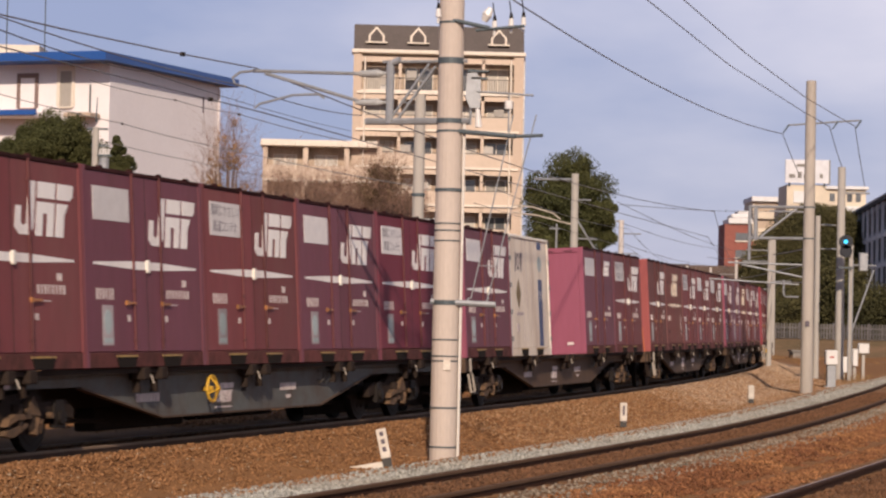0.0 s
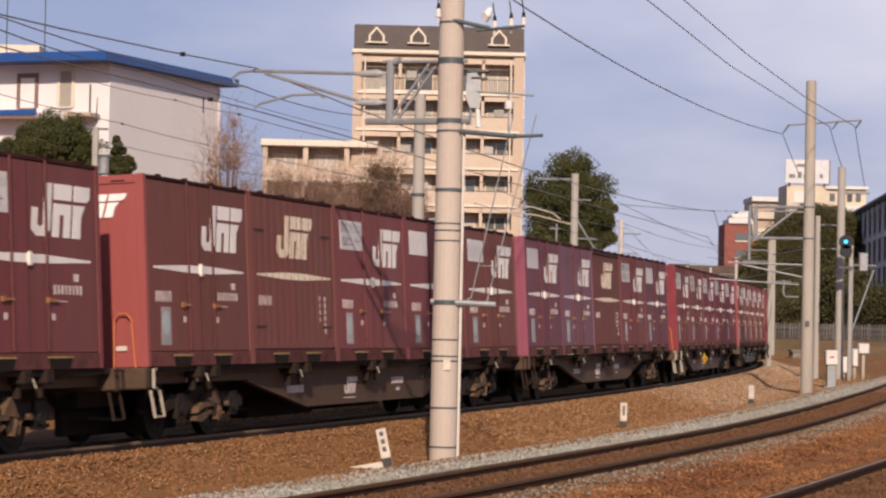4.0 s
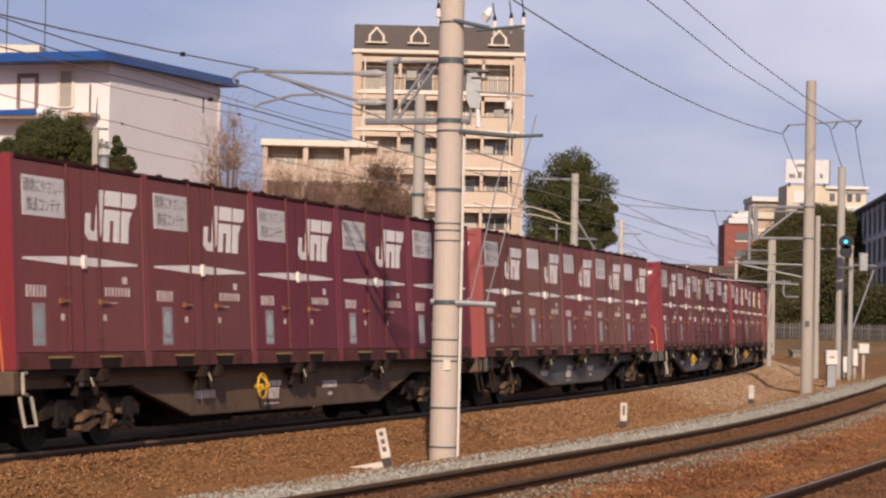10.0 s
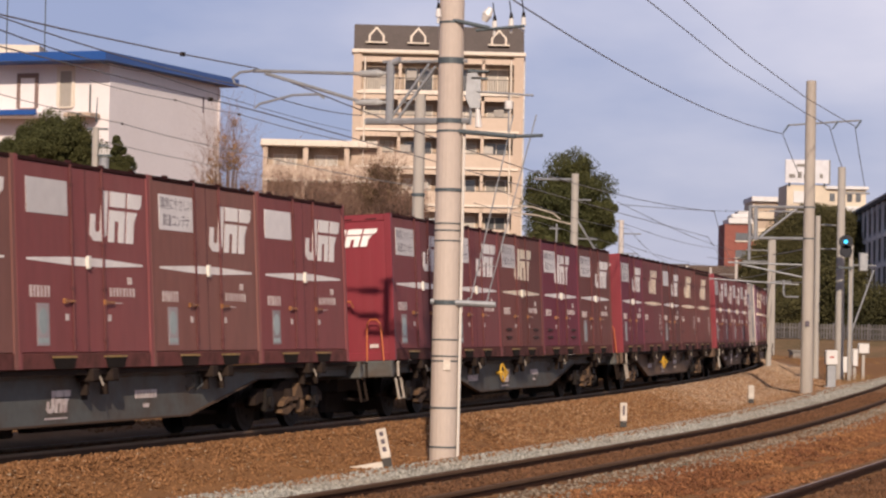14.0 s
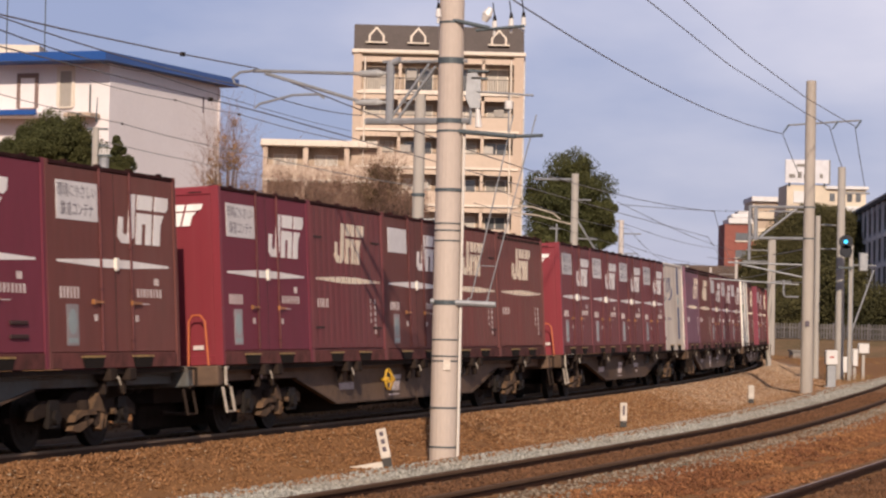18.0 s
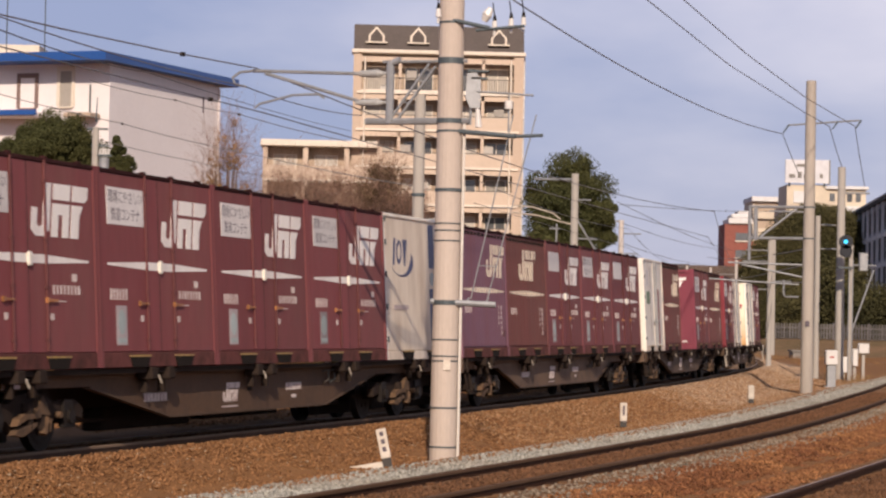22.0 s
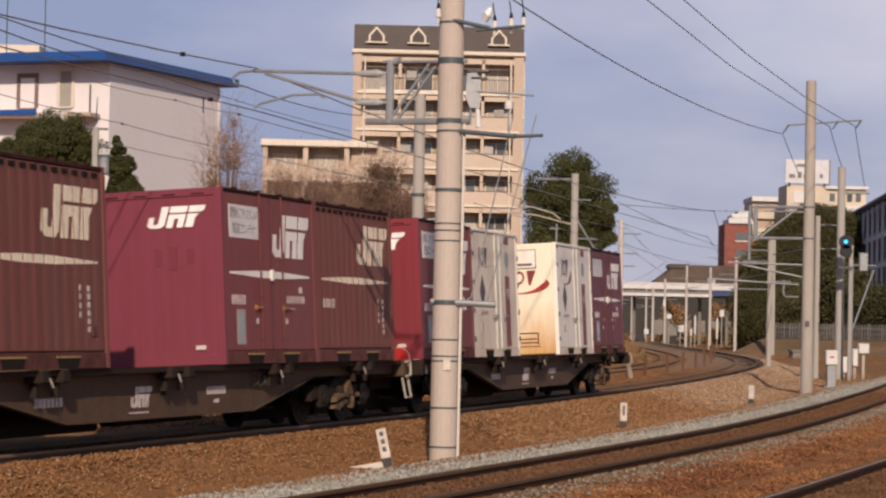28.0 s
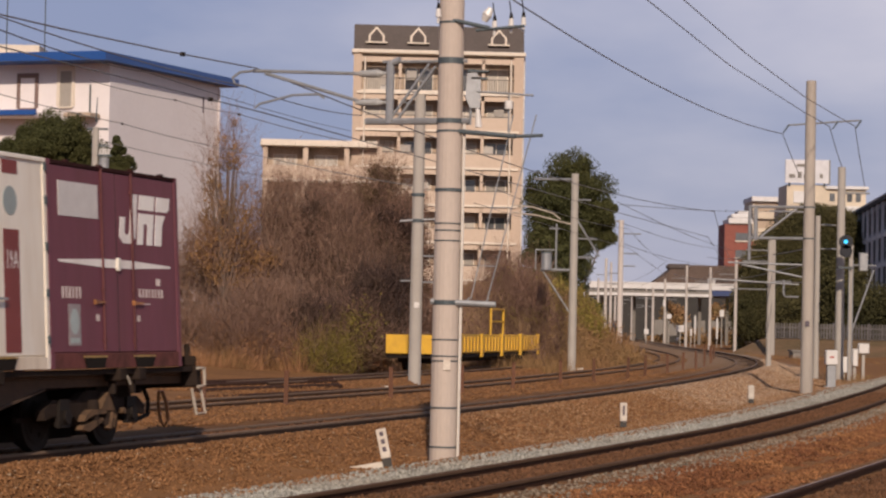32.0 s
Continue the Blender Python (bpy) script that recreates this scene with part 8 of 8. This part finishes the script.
def grass(label, spots, count, h, mat, seed, tufts=120):
    """Leaning blades in uneven tufts."""
    rng = np.random.default_rng(seed)
    sp = np.asarray(spots, float)[rng.integers(0, len(spots), tufts)]
    cx, cy = rng.uniform(sp[:, 0], sp[:, 1]), rng.uniform(sp[:, 2], sp[:, 3])
    tall, wide = rng.uniform(0.25, 1.25, tufts) ** 1.5, rng.uniform(0.12, 0.45, tufts)
    lean = rng.normal(0, 0.25, tufts)
    k = rng.integers(0, tufts, count)
    p = np.stack([cx[k] + rng.normal(0, 1, count) * wide[k], cy[k] + rng.normal(0, 1, count) * wide[k], np.full(count, -0.42)], 1)
    a = rng.uniform(0, 6.28, count)
    w = np.stack([np.cos(a), np.sin(a), np.zeros(count)], 1) * 0.014
    up = rng.uniform(0.4, 1.2, count) * tall[k]
    tip = p + np.stack([(rng.normal(0, 0.30, count) + lean[k]) * up, rng.normal(0, 0.30, count) * up, up], 1) * h
    v = np.stack([p - w, p + w, tip], 1).reshape(-1, 3)
    return tagged(new("grass", big_mesh("grass", v, np.arange(len(v)).reshape(-1, 3), mat)), label, "grass", kind="stuff")


grass("tall dry grass in front of the thicket", [(-9.8, -5.0, 89, 92.5), (-9.8, -6.5, 88.5, 92)], 7000, 0.9, M_REDGRASS, 41, 130)
grass("dry brown grass and weeds along the siding", [(-1.5, 5.5, 97, 104), (3.5, 7.5, 104, 118)], 9000, 0.8, M_GRASS, 42)
grass("sparse weeds by the far poles", [(13, 20, 90, 120), (18, 30, 150, 200)], 3000, 0.35, M_GRASS, 43)


def woods(label, patches, leaves, mat, seed, size):
    rng = np.random.default_rng(seed)
    cs, rs = [], []
    for x0, x1, y0, y1, z0, z1, r, n in patches:
        for i in range(n):
            cs.append((rng.uniform(x0, x1), rng.uniform(y0, y1), rng.uniform(z0, z1)))
            rs.append(r * rng.uniform(0.6, 1.3))
    return tagged(new("wooded_slope", leaf_mesh("wooded_slope", cs, rs, leaves, size, mat, seed, 0.8)), label, "trees", kind="stuff")


def slope_top(u):
    """Height of the wooded slope's earth along its bearing."""
    return np.interp(u, (0.122, 0.128, 0.136, 0.144, 0.156, 0.166, 0.1705, 0.1730, 0.19, 0.32), (-0.5, 7.4, 10.4, 12.0, 13.1, 12.8, 11.8, 5.2, 3.0, 2.0))


def mound():
    """The earth of the wooded slope under its trees."""
    us, ys = np.linspace(0.120, 0.32, 60), np.linspace(240, 300, 20)
    U, Y = np.meshgrid(us, ys)
    X = U * Y
    z = slope_top(U) * np.clip((Y - 240) / 9, 0, 1) - 0.5 + 0.4 * np.sin(X * 1.3) * np.sin(Y * 0.7)
    idx = np.arange(X.size).reshape(X.shape)
    f = np.stack([idx[:-1, :-1], idx[:-1, 1:], idx[1:, 1:], idx[1:, :-1]], -1).reshape(-1, 4)
    return tagged(new("slope", big_mesh("slope", np.stack([X.ravel(), Y.ravel(), z.ravel()], 1), f, M_HILLLEAF)), "olive-green earth slope under the trees", "slope", kind="structure")


def hill_woods(count, leaves, size, seed):
    """Leafy clumps all over the slope's face and crest."""
    rng = np.random.default_rng(seed)
    u = rng.uniform(0.124, 0.174, count)
    y = rng.uniform(238, 252, count)
    z = slope_top(u) * np.clip((y - 236) / 10, 0.05, 1.0) + rng.uniform(-0.4, 0.9, count)
    cs = np.stack([u * y, y, z], 1)
    return tagged(new("wooded_slope", leaf_mesh("wooded_slope", cs, rng.uniform(0.6, 1.5, count), leaves, size, M_HILLLEAF, seed, 0.8, True)), "olive-green wooded slope beyond the tracks", "trees", kind="stuff")


mound()
hill_woods(420, 300000, 0.10, 51)
woods("dark trees below the bridge's end", [(35.5, 42, 262, 290, 0, 1.6, 1.0, 20), (37.5, 44, 262, 290, 2, 4.5, 1.3, 24)], 14000, M_HILLLEAF, 52, 0.18)
woods("far trees beyond the bridge", [(30.7, 32.4, 320, 330, 2.6, 5.0, 0.6, 14), (37.0, 38.7, 320, 330, 3.2, 5.0, 0.6, 10), (29, 46, 320, 338, -0.3, 1.3, 0.7, 26)], 9000, M_GRASS, 53, 0.2)
# Added backdrop for the grey distance under the bridge.
fb = thing("far_sheds", "low grey-brown sheds far beyond the bridge", "building", Matrix.Translation((24, 430, -0.4)))
part("wall", Shape().box(0, 34, 0, 10, 0, 5.4), M_FARSHED, fb)
part("roof", Shape().prism([(-0.5, 5.4), (34.5, 5.4), (34, 6.0), (0, 6.0)], -0.6, 10), M_GREYWALL, fb)
for i in range(11):
    part("door", Shape().box(0.8 + 3 * i, 2.6 + 3 * i, -0.08, 0.02, 0.2, 3.8), M_GREYWALL, fb)
woods("trees along the right-hand lineside wall", [(30.5, 38, 210, 222, 1.5, 5.0, 1.3, 34), (36.5, 44, 203, 212, 1.5, 4.9, 1.2, 70), (33.5, 36.5, 209, 214, 2.0, 6.8, 1.3, 40)], 110000, M_HILLLEAF, 54, 0.12)

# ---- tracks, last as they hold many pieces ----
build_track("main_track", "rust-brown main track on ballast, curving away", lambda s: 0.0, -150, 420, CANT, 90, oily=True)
build_track("near_track", "rust-brown curved track nearest but one", off_near, -150, 150, 0.0, 110)
build_track("nearest_track", "rust-brown curved track nearest the viewer", off_near2, -150, 150, 0.0, 60)
build_track("far_track", "rust-brown second main track inside the curve", off_far, -150, 420, 0.0, 60)
build_track("siding_track", "weedy siding track under the yellow wagon", off_siding, 20, 120, 0.0, 0)


def motions():
    """The train runs from the far curve to the left; its wheels roll."""
    steps = np.arange(0, 32.01, 1.0)
    for ob, k, local in MOVERS:
        walk(ob, [(float(t), wagon_pose(k, float(t)) @ local) for t in steps])
        for w in ob.children_recursive:
            if w.name.split(".")[0] == "wheelset":
                here = w.matrix_basis.translation.copy()
                rows = []
                for t in np.arange(0, 961, 2) / 30:
                    # rolling towards -x turns the wheel the other way about y
                    rows.append((float(t), Matrix.Translation(here) @ Matrix.Rotation(-(run(float(t)) / 0.405) % (2 * math.pi), 4, "Y")))
                walk(w, rows)


motions()
